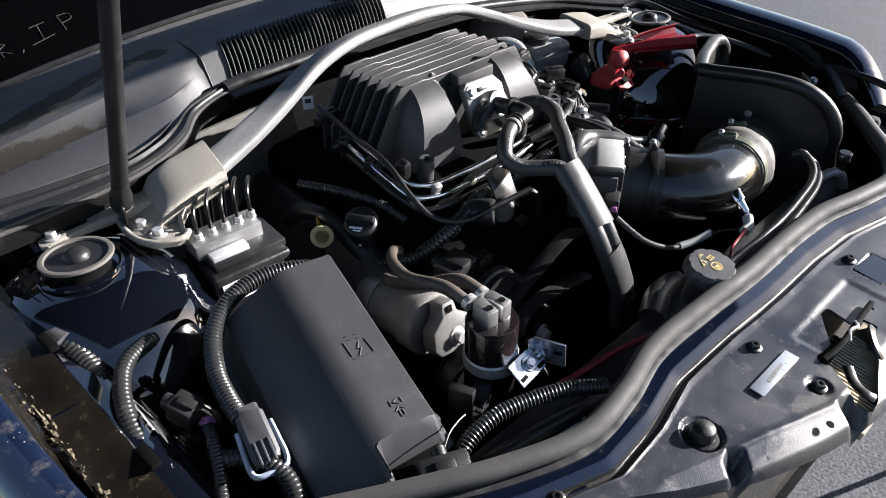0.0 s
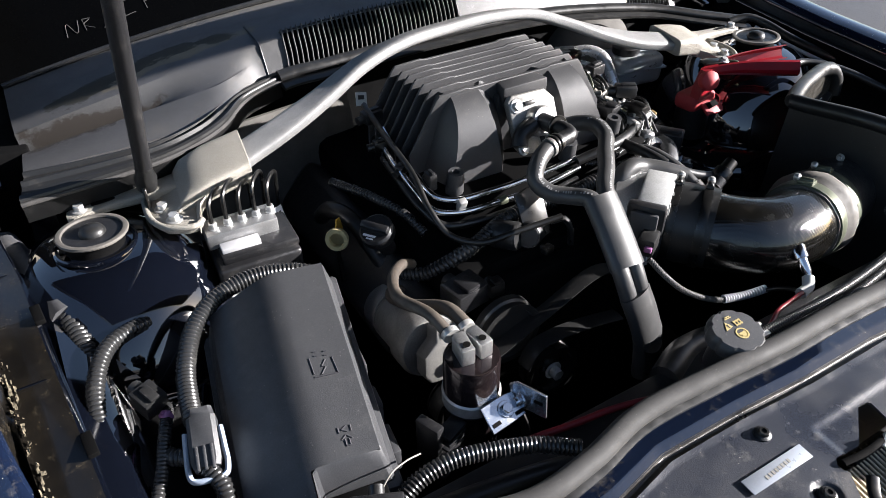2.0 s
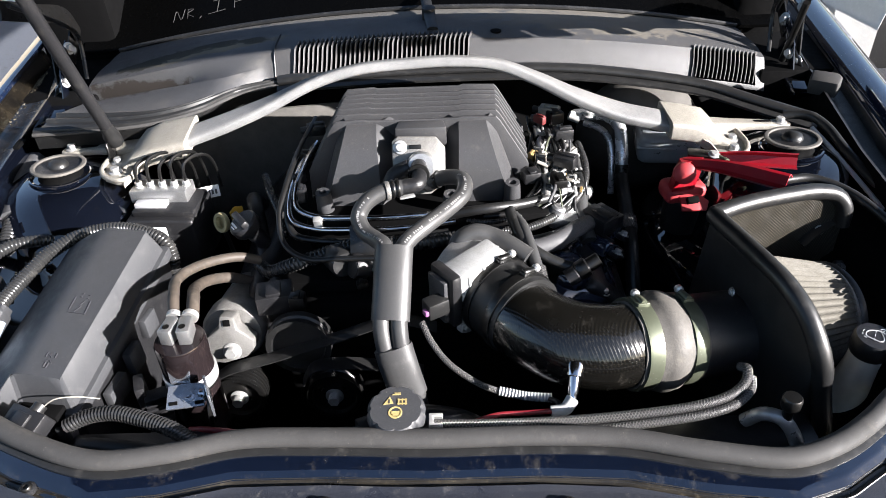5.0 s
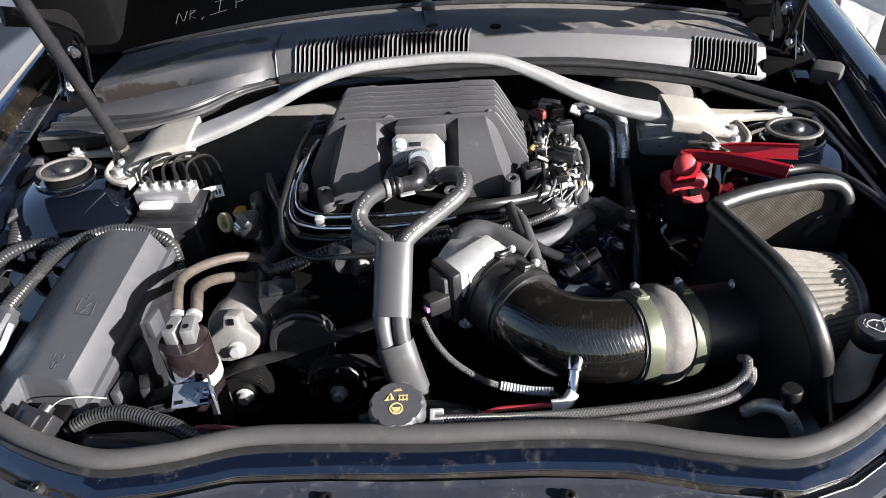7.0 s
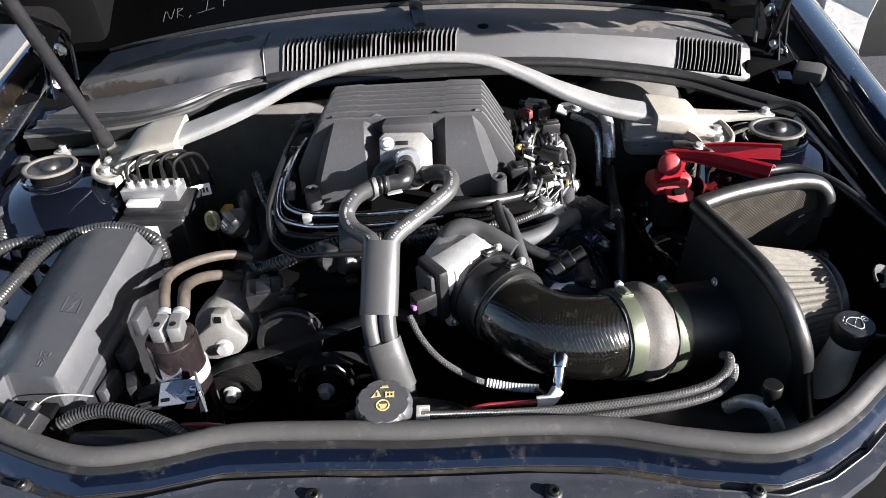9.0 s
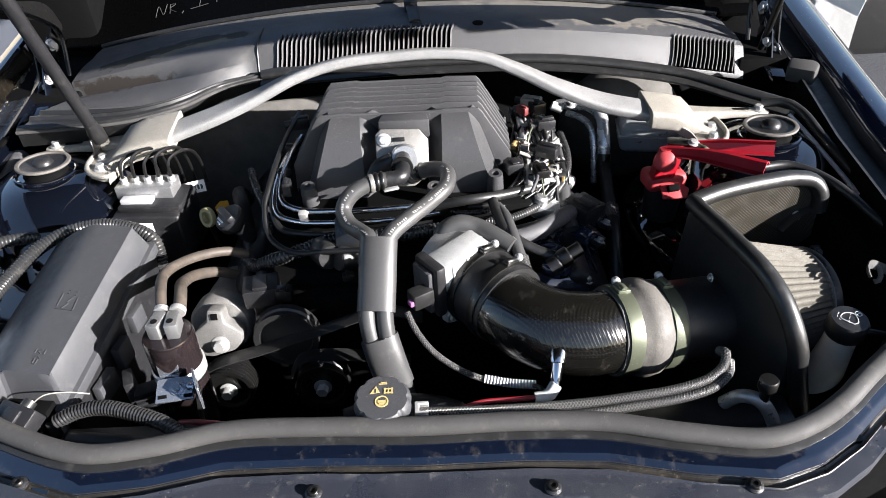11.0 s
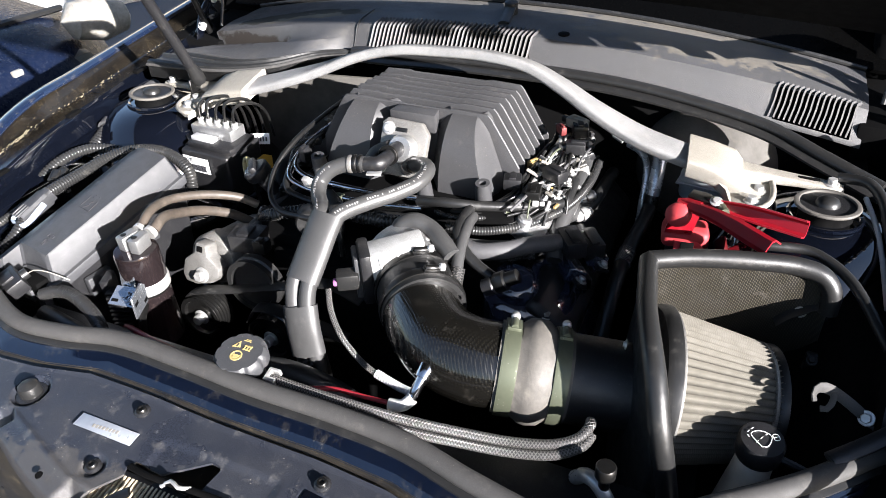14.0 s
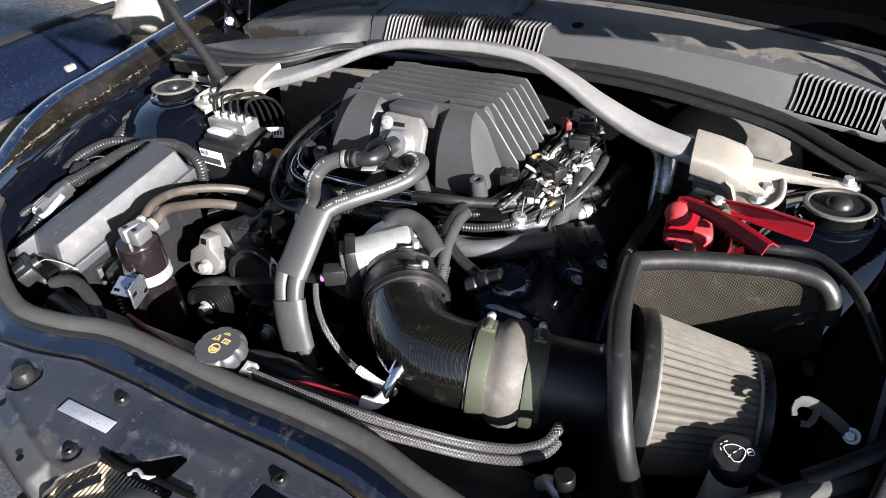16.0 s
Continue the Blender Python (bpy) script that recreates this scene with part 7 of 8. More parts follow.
# ---- looms and plugs between the tower and the fuse box ----
line_thing("corrugated_loom", [([(-0.362, -0.240, 0.825), (-0.370, -0.226, 0.868), (-0.43, -0.210, 0.884), (-0.484, -0.220, 0.884), (-0.520, -0.248, 0.878), (-0.544, -0.292, 0.866), (-0.553, -0.333, 0.862), (-0.556, -0.362, 0.860)], 0.0105, LOOM, (0.0048, 0.0014))], "fat corrugated loom beside the fuse box", "wiring harness", "wiring harnesses")
big = thing("large_connector", (-0.553, -0.39, 0.82), "grey-black plug with a pale blue lever beside the fuse box", "connector", "wiring connectors")
bm_ = Matrix.Translation((-0.553, -0.382, 0.852)) @ Matrix.Rotation(radians(-12), 4, "Z") @ Matrix.Rotation(radians(20), 4, "X")
part("shell", loft([[bm_ @ Vector((x * w, y, z * w)) for x, z in ((-0.011, -0.012), (0.011, -0.012), (0.014, -0.008), (0.014, 0.009), (0.010, 0.013), (-0.010, 0.013), (-0.014, 0.009), (-0.014, -0.008))] for y, w in ((-0.030, 0.86), (-0.024, 1.0), (0.020, 0.98), (0.023, 0.82), (0.030, 0.8))]), LID, big)
part("lever", tube([bm_ @ Vector(q) for q in ((-0.0165, 0.008, 0.004), (-0.0175, -0.010, 0.002), (-0.0180, -0.030, 0.0), (-0.0150, -0.038, 0.0), (0.0, -0.040, 0.0), (0.0150, -0.038, 0.0), (0.0180, -0.030, 0.0), (0.0175, -0.010, 0.002), (0.0165, 0.008, 0.004))], 0.0036, 10, 0.003, oval=(0.8, 1.5)), BLUEPL, big, "pale locking lever")
for k in range(3):
    part("rib", rbox((-0.007 + k * 0.007, -0.022, 0.0125), (0.003, 0.024, 0.005), None, 0.001).at(bm_), LID, big)
line_thing("corrugated_loom", [([(-0.545, -0.165, 0.835), (-0.575, -0.185, 0.852), (-0.610, -0.215, 0.862), (-0.632, -0.262, 0.856), (-0.640, -0.32, 0.835), (-0.64, -0.40, 0.80)], 0.0098, LOOM, (0.0055, 0.0013))], "corrugated loom looping beside the wing", "wiring harness", "wiring harnesses")
line_thing("taped_loom", [([(-0.690, 0.05, 0.865), (-0.672, -0.02, 0.868), (-0.652, -0.09, 0.868), (-0.640, -0.14, 0.862)], 0.017, TAPE), ([(-0.640, -0.135, 0.862), (-0.632, -0.19, 0.845), (-0.632, -0.26, 0.825), (-0.632, -0.34, 0.80), (-0.63, -0.42, 0.78)], 0.0135, LOOM, (0.006, 0.0016))],
           "thick taped loom passing the strut tower", "wiring harness", "wiring harnesses")
line_thing("corrugated_loom", [([(-0.572, -0.305, 0.835), (-0.583, -0.345, 0.846), (-0.600, -0.39, 0.836), (-0.622, -0.43, 0.815), (-0.63, -0.45, 0.79)], 0.0068, LOOM, (0.004, 0.001))], "thin corrugated loom near the wing", "wiring harness", "wiring harnesses")
line_thing("corrugated_loom", [([(-0.590, -0.37, 0.838), (-0.565, -0.395, 0.842), (-0.552, -0.43, 0.832), (-0.562, -0.465, 0.81)], 0.0095, LOOM, (0.005, 0.0013))], "corrugated loom in front of the large plug", "wiring harness", "wiring harnesses")
plug_thing((-0.588, -0.303, 0.852), (0.026, 0.028, 0.024), 25, RUBBER, "black connector beside the looms", rx=12)
plug_thing((-0.578, -0.328, 0.846), (0.010, 0.014, 0.010), 25, PURPLE, "small purple plug beside the looms", rx=-30)
# symbols moulded into the fuse box lid
LID_SHIFT = -0.009
lid_n = Vector((-0.181, -0.983, -0.236)).cross(FZ_WIDE).normalized()
lid_n = lid_n if lid_n.z > 0 else -lid_n
for bars in ((((0.029, 0.120), (0.027, 0.139)), ((0.0515, 0.116), (0.0505, 0.135)), ((0.027, 0.139), (0.0505, 0.1385)), ((0.046, 0.115), (0.043, 0.115)), ((0.036, 0.1165), (0.033, 0.1165)), ((0.046, 0.110), (0.043, 0.110)), ((0.036, 0.1115), (0.033, 0.1115)), ((0.036, 0.121), (0.041, 0.128)), ((0.041, 0.128), (0.037, 0.129)), ((0.037, 0.129), (0.043, 0.137))),
             (((0.031, 0.196), (0.031, 0.202)), ((0.043, 0.196), (0.043, 0.202)), ((0.035, 0.196), (0.040, 0.199)), ((0.035, 0.202), (0.040, 0.199)), ((0.032, 0.209), (0.037, 0.205)), ((0.042, 0.209), (0.037, 0.205)), ((0.035, 0.209), (0.035, 0.2155)), ((0.039, 0.209), (0.039, 0.2155)), ((0.035, 0.2155), (0.039, 0.2155)))):
    for (a, b), (c_, d) in bars:
        part("moulded_mark", tube([lid_at(a + LID_SHIFT, b) + lid_n * 0.0002, lid_at(c_ + LID_SHIFT, d) + lid_n * 0.0002], 0.0008, 6, 0.01), INK, fuse)
for x, y, z, s in ((-0.385, -0.44, 0.79, (0.012, 0.04, 0.03)), (-0.378, -0.39, 0.80, (0.012, 0.03, 0.035)), (-0.372, -0.34, 0.815, (0.012, 0.03, 0.03)), (-0.45, -0.508, 0.80, (0.03, 0.012, 0.02)), (-0.415, -0.512, 0.795, (0.02, 0.012, 0.03)), (-0.49, -0.50, 0.80, (0.02, 0.014, 0.03))):
    part("catch", rbox((x, y, z), s, Matrix.Rotation(radians(-7), 4, "Z"), 0.002), LID, fuse)
part("front_notch", rbox((-0.445, -0.500, 0.812), (0.055, 0.02, 0.028), Matrix.Rotation(radians(-8), 4, "Z"), 0.002), DARKIN, fuse)

# ---- round the filter ----
res = thing("brake_fluid_reservoir", (0.44, 0.104, 0.798), "milky plastic brake fluid reservoir with a black cap", "fluid reservoir")
part("tank", rbox((0.440, 0.104, 0.828), (0.104, 0.078, 0.060), Matrix.Rotation(radians(-8), 4, "Z"), 0.014, 3, (1.04, 1.04)), TANK, res)
part("seam", rbox((0.440, 0.104, 0.832), (0.112, 0.085, 0.004), Matrix.Rotation(radians(-8), 4, "Z"), 0.0015), TANK, res)
part("cap", lathe([(0.026, 0), (0.027, 0.004), (0.027, 0.014), (0.022, 0.018), (0, 0.0185)], (0.425, 0.108, 0.857), seg=30), PLASTIC, res)
single("booster", lathe([(0.12, 0), (0.12, 0.03), (0.09, 0.07), (0.05, 0.085), (0, 0.085)], (0.415, 0.232, 0.79), (0, -1, 0), 40), INSUL, "round black brake booster on the firewall", "brake booster")
ac = thing("ac_pipes", (0.345, 0.1, 0.75), "polished aluminium air-conditioning pipes bent down to black hoses", "pipe")
part("pipe", tube([(0.275, 0.135, 0.872), (0.300, 0.125, 0.878), (0.330, 0.105, 0.882), (0.346, 0.085, 0.872), (0.349, 0.055, 0.835), (0.349, 0.045, 0.812)], 0.0112, 16, 0.004), POLISH, ac)
part("pipe", tube([(0.290, 0.115, 0.866), (0.315, 0.098, 0.862), (0.329, 0.078, 0.850), (0.333, 0.05, 0.80), (0.333, 0.04, 0.76)], 0.0060, 12, 0.004), POLISH, ac)
part("ferrule", tube([(0.349, 0.047, 0.816), (0.348, 0.040, 0.796)], 0.0125, 16, 0.004), DARKSTEEL, ac)
part("hose", tube([(0.348, 0.040, 0.798), (0.345, 0.0, 0.79), (0.338, -0.06, 0.785), (0.334, -0.12, 0.77), (0.33, -0.2, 0.70)], 0.0115, 14), RUBBER, ac)
part("braid_patch", tube([(0.337, -0.078, 0.7835), (0.335, -0.105, 0.776)], 0.0135, 16), BRAID, ac, "woven protective sleeve")
part("fitting_cap", lathe([(0.009, 0), (0.009, 0.02), (0.006, 0.022)], (0.282, 0.118, 0.872), (-0.8, 0.2, 0.3), 14), WHITE, ac)
part("block_bolt", hexbolt((0.296, 0.112, 0.882), (0, -0.3, 1), 0.006, 0.008), STEEL, ac)

boot = thing("jump_terminal", (0.42, -0.085, 0.80), "faded red rubber boot over the positive jump terminal", "battery terminal")
part("boot", rbox((0.415, -0.088, 0.842), (0.066, 0.046, 0.030), Matrix.Rotation(radians(8), 4, "Z"), 0.010, 3), REDCAP, boot)
part("flap", prism([(-0.020, -0.022), (0.018, -0.022), (0.024, -0.006), (0.010, 0.006), (-0.022, 0.008)], 0.006, Matrix.Translation((0.425, -0.112, 0.838)) @ Matrix.Rotation(radians(35), 4, "X"), 0.002), REDCAP, boot)
part("notch", rbox((0.422, -0.122, 0.842), (0.018, 0.010, 0.010), Matrix.Rotation(radians(8), 4, "Z") @ Matrix.Rotation(radians(35), 4, "X"), 0.001), DARKIN, boot)
part("post", lathe([(0.030, -0.06), (0.030, 0.0), (0.02, 0.004)], (0.42, -0.085, 0.83), seg=24), PLASTIC, boot)

jc = thing("jumper_clamp", (0.44, -0.10, 0.86), "red jumper cable clamp gripping the jump terminal", "jumper clamp")


def handle(a, b, c0_, w, up):
    """A channel-shaped handle from jaw a over b to grip end c0_."""
    line, _ = smooth_line([a, b, c0_], 0.008)
    rings = []
    n = len(line)
    for k, q in enumerate(line):
        way = (line[min(k + 1, n - 1)] - line[max(k - 1, 0)]).normalized()
        side = way.cross(Vector(up)).normalized()
        high = side.cross(way)
        f = lerp(0.55, 1.0, min(1, k / (n - 1) * 1.6))
        ww, hh = w * f, w * 0.75 * f
        out = [(-ww, -hh), (-ww, hh * 0.5), (-ww * 0.6, hh), (ww * 0.6, hh), (ww, hh * 0.5), (ww, -hh)]
        inn = [(x * 0.82, y - 0.0022 if y > 0 else y) for x, y in reversed(out)]
        rings.append([q + side * x + high * y for x, y in out + inn])
    return loft(rings)


part("handle", handle((0.412, -0.098, 0.900), (0.470, -0.106, 0.906), (0.560, -0.139, 0.914), 0.0118, (0.30, 0.80, -0.45)), RED, jc, "red rubber-coated handle")
part("handle", handle((0.404, -0.104, 0.900), (0.452, -0.136, 0.908), (0.523, -0.199, 0.915), 0.0118, (-0.45, -0.60, 0.62)), RED, jc, "red rubber-coated handle")
part("jaw", loft([[Vector((x, y, z)) for x, y, z in ((0.388, -0.118, 0.856), (0.424, -0.112, 0.856), (0.424, -0.094, 0.856), (0.388, -0.098, 0.856))], [Vector((x, y, z)) for x, y, z in ((0.392, -0.120, 0.88), (0.430, -0.112, 0.884), (0.430, -0.092, 0.884), (0.392, -0.098, 0.88))], [Vector((x, y, z)) for x, y, z in ((0.398, -0.118, 0.905), (0.432, -0.108, 0.909), (0.432, -0.094, 0.909), (0.398, -0.10, 0.905))]]), RED, jc)
part("jaw_plate", prism([(-0.016, -0.010), (0.018, -0.012), (0.022, 0.004), (0.004, 0.012), (-0.016, 0.010)], 0.004, Matrix.Translation((0.428, -0.094, 0.908)) @ Matrix.Rotation(radians(-14), 4, "Z"), 0.001), DARKSTEEL, jc, "worn steel jaw plate")
part("pivot_cap", lathe([(0.0165, 0), (0.0175, 0.004), (0.0165, 0.014), (0.012, 0.018), (0, 0.019)], (0.405, -0.112, 0.887), (-0.25, -0.85, 0.35), 28), REDCAP, jc, "round faded cap")
part("pivot_bolt", hexbolt((0.448, -0.105, 0.912), (0, -0.3, 1), 0.006, 0.004), STEEL, jc)
part("spring", lathe([(0.007, -0.018), (0.008, -0.012), (0.007, -0.006), (0.008, 0), (0.007, 0.006), (0.008, 0.012), (0.007, 0.018)], (0.455, -0.108, 0.905), (0.3, -0.8, 0.1), 14), GOLD, jc)
line_thing("jumper_cable", [([(0.515, -0.178, 0.905), (0.566, -0.172, 0.905), (0.594, -0.187, 0.902), (0.616, -0.211, 0.897), (0.632, -0.24, 0.890), (0.645, -0.268, 0.882), (0.658, -0.30, 0.875), (0.668, -0.36, 0.874), (0.666, -0.42, 0.882), (0.650, -0.49, 0.886), (0.640, -0.56, 0.872), (0.64, -0.64, 0.82), (0.66, -0.74, 0.62), (0.70, -0.80, 0.3), (0.85, -0.85, 0.012), (1.4, -0.9, 0.012)], 0.0065, RUBBER)], "thick black jumper cable lying over the wing", "cable")
line_thing("grommet_hose", [([(0.60, 0.02, 0.912), (0.635, 0.005, 0.918), (0.652, -0.02, 0.912), (0.662, -0.08, 0.898), (0.668, -0.16, 0.890), (0.672, -0.26, 0.885), (0.665, -0.36, 0.87), (0.65, -0.44, 0.84)], 0.0075, RUBBER), ([(0.635, -0.015, 0.905), (0.648, -0.06, 0.893), (0.655, -0.12, 0.884), (0.658, -0.22, 0.876)], 0.0036, GREYINK)], "black hose and grey cable along the wing", "hose")

wash = thing("washer_filler", (0.55, -0.44, 0.68), "cream washer bottle neck with a black printed cap", "washer bottle")
wx = (0.03, -0.08, 1)
part("neck", lathe([(0.032, -0.17), (0.026, -0.12), (0.0195, -0.045), (0.0185, -0.012), (0.017, -0.01)], (0.541, -0.450, 0.851), wx, 32), CREAM, wash, "yellowed translucent neck")
wcap = part("cap", lathe([(0.0215, -0.026), (0.0232, -0.022), (0.0232, -0.004), (0.021, 0.0), (0, 0.001)], (0.541, -0.450, 0.853), wx, 40), PLASTIC, wash, "black push-on cap")
wm = Matrix.Translation((0.541, -0.450, 0.8542)) @ turn_to(wx)
for pts in ([(-0.006, -0.014), (0.002, -0.014), (0.012, 0.003), (0.005, 0.010), (-0.005, 0.012), (-0.015, 0.007), (-0.006, -0.014)], [(-0.012, -0.008), (-0.008, -0.004)], [(-0.004, -0.001), (0.000, 0.002)], [(0.004, 0.005), (0.009, 0.008)],
            [(-0.019, 0.002), (-0.020, 0.006)], [(-0.019, 0.010), (-0.016, 0.013)], [(-0.013, 0.015), (-0.009, 0.017)], [(0.015, -0.004), (0.022, -0.003), (0.021, 0.006), (0.014, 0.005), (0.015, -0.004)], [(0.015, 0.001), (0.021, 0.002)]):
    part("symbol_line", tube([wm @ Vector((x * 0.72, y * 0.72, 0.0004)) for x, y in pts], 0.0004, 5, 0.002), PAPER, wcap)
part("tether", tube([(0.562, -0.45, 0.832), (0.60, -0.455, 0.822), (0.61, -0.46, 0.81)], 0.004, 8), PLASTIC, wash)

pst = thing("service_port", (0.404, -0.545, 0.78), "small grey capped port with a bent pipe by the seal", "service port")
part("cap", lathe([(0.0095, 0), (0.0105, 0.002), (0.0105, 0.014), (0.009, 0.016), (0, 0.0162)], (0.404, -0.547, 0.845), seg=24), DARKSTEEL, pst, "knurled grey cap")
part("stem", lathe([(0.006, -0.03), (0.006, 0.001)], (0.404, -0.547, 0.845), seg=14), DARKSTEEL, pst)
part("pipe", tube([(0.372, -0.525, 0.80), (0.385, -0.535, 0.822), (0.40, -0.546, 0.826), (0.418, -0.556, 0.800), (0.425, -0.56, 0.76)], 0.008, 12), STEEL, pst)
hb = thing("headlamp_bracket", (0.62, -0.44, 0.80), "grey bent steel bracket with a bolt by the wing", "bracket")
part("arm", tube([(0.690, -0.404, 0.830), (0.662, -0.396, 0.846), (0.641, -0.392, 0.856), (0.612, -0.385, 0.872), (0.596, -0.384, 0.880), (0.586, -0.388, 0.884), (0.580, -0.396, 0.882), (0.582, -0.402, 0.876)], 0.0060, 10, oval=(1.0, 0.35), up=(0.2, -0.8, 0.5)), SEAL, hb)
part("prong", tube([(0.600, -0.386, 0.878), (0.599, -0.396, 0.873), (0.594, -0.402, 0.868), (0.589, -0.402, 0.868)], 0.0034, 8, oval=(1.0, 0.5)), SEAL, hb, "short hooked prong")
part("cross_bar", tube([(0.600, -0.462, 0.862), (0.632, -0.436, 0.870), (0.668, -0.405, 0.880), (0.700, -0.380, 0.884)], 0.009, 10, oval=(1.0, 0.6)), PLASTIC, hb, "grey cross bar")
part("bolt", hexbolt((0.634, -0.392, 0.861), (-0.3, -0.6, 0.5), 0.0055, 0.006), STEEL, hb)
part("foot", rbox((0.615, -0.46, 0.815), (0.06, 0.03, 0.02), Matrix.Rotation(0.5, 4, "Z"), 0.004), PLASTIC, hb)
part("bolt", hexbolt((0.592, -0.270, 0.815), (0, -0.5, 0.8), 0.0045, 0.005), DARKSTEEL, hb)
part("rod", rbox((0.592, -0.262, 0.79), (0.014, 0.01, 0.06), None, 0.003), PLASTIC, hb)

# ---- the lock panel's fittings ----
def push_clip(x, y, z, r, label):
    t = thing("push_clip", (x, y, z - 0.004), label, "fastener", "fasteners of the front panel")
    part("washer", lathe([(r * 1.5, -0.002), (r * 1.5, 0.0015), (r * 1.1, 0.003), (r, 0.0032)], (x, y, z), (0, -0.1, 1), 24), PLASTIC, t)
    part("head", lathe([(r, 0.0), (r, 0.005), (r * 0.8, 0.0065), (r * 0.45, 0.0065), (r * 0.4, 0.0045), (0, 0.0045)], (x, y, z), (0, -0.1, 1), 20), DARKSTEEL, t)
    return t


for x, y, z in ((-0.085, -0.653, 0.846), (-0.085, -0.727, 0.8405), (0.151, -0.660, 0.846), (0.345, -0.668, 0.845), (-0.392, -0.624, 0.844), (0.16, -0.735, 0.838)):
    push_clip(x, y, z, 0.0058, "dusty black screw clip in the front panel")
buf = thing("bonnet_buffer", (-0.232, -0.676, 0.82), "domed black rubber bonnet buffer", "rubber buffer", "bonnet buffers")
part("base", lathe([(0.018, 0), (0.017, 0.002), (0.012, 0.003)], (-0.232, -0.676, 0.839), seg=28), PLASTIC, buf)
part("dome", lathe([(0.0125, 0), (0.0125, 0.010), (0.011, 0.015), (0.006, 0.018), (0, 0.0185)], (-0.232, -0.676, 0.839), seg=28), RUBBER, buf)
stick = thing("label_sticker", (-0.103, -0.693, 0.84), "blank silver-white label on the front panel", "label")
part("paper", rbox((-0.105, -0.687, 0.8462), (0.080, 0.0160, 0.0012), Matrix.Rotation(radians(3), 4, "X"), 0.0003), SILVERTAG, stick)
for k in range(8):
    part("print_bar", rbox((-0.105 + (k - 3.5) * 0.0045, -0.6875 + (k - 3.5) * 0.0003, 0.8470), (0.0028, 0.004, 0.0003), Matrix.Rotation(radians(3), 4, "X"), 0), DULLWHITE, stick)
latch = thing("bonnet_latch", (0.02, -0.74, 0.80), "black steel bonnet latch set into the front panel", "latch")
part("plate", prism([(-0.05, -0.012), (0.045, -0.022), (0.06, 0.0), (0.03, 0.012), (-0.03, 0.016)], 0.005, Matrix.Translation((0.012, -0.725, 0.822)) @ Matrix.Rotation(0.25, 4, "X"), 0.001), DARKSTEEL, latch)
part("bar", tube([(-0.046, -0.714, 0.845), (-0.02, -0.718, 0.848), (0.03, -0.716, 0.849), (0.086, -0.713, 0.847)], 0.0036, 10, oval=(1, 0.6)), DARKIN, latch)
part("hook", tube([(0.02, -0.765, 0.820), (0.014, -0.748, 0.842), (0.030, -0.735, 0.846), (0.05, -0.73, 0.838)], 0.007, 8, oval=(1, 0.5)), DARKSTEEL, latch)
part("spring", tube([(0.002, -0.722, 0.846), (0.012, -0.716, 0.852), (0.024, -0.720, 0.852), (0.034, -0.714, 0.849)], 0.0022, 8), STEEL, latch)
part("lever", tube([(-0.03, -0.735, 0.838), (-0.045, -0.75, 0.834), (-0.05, -0.77, 0.832), (-0.03, -0.78, 0.82)], 0.006, 8, oval=(1, 0.4)), DARKSTEEL, latch)
core = thing("radiator_core", (0.03, -0.70, 0.35), "dirty tan radiator core with fins below the latch", "radiator")
part("core", rbox((0, -0.665, 0.55), (0.90, 0.05, 0.46), bevel=0.004), DIRTY, core)
part("support", rbox((0.02, -0.725, 0.765), (0.22, 0.05, 0.02), Matrix.Rotation(0.5, 4, "X"), 0.004), LICHEN, core, "dusty pale support")
part("tray", rbox((-0.02, -0.748, 0.811), (0.13, 0.07, 0.012), Matrix.Rotation(0.12, 4, "X"), 0.002), FINTAN, core, "leaf-littered tan tray")
for k in range(22):
    part("fin", rbox((-0.075 + k * 0.0052, -0.748, 0.821), (0.0020, 0.062, 0.010), Matrix.Rotation(0.12, 4, "X"), 0), FINTAN, core)
for k in range(16):
    part("fin", rbox((-0.06 + k * 0.010, -0.70, 0.75), (0.002, 0.03, 0.05), bevel=0), LICHEN, core)


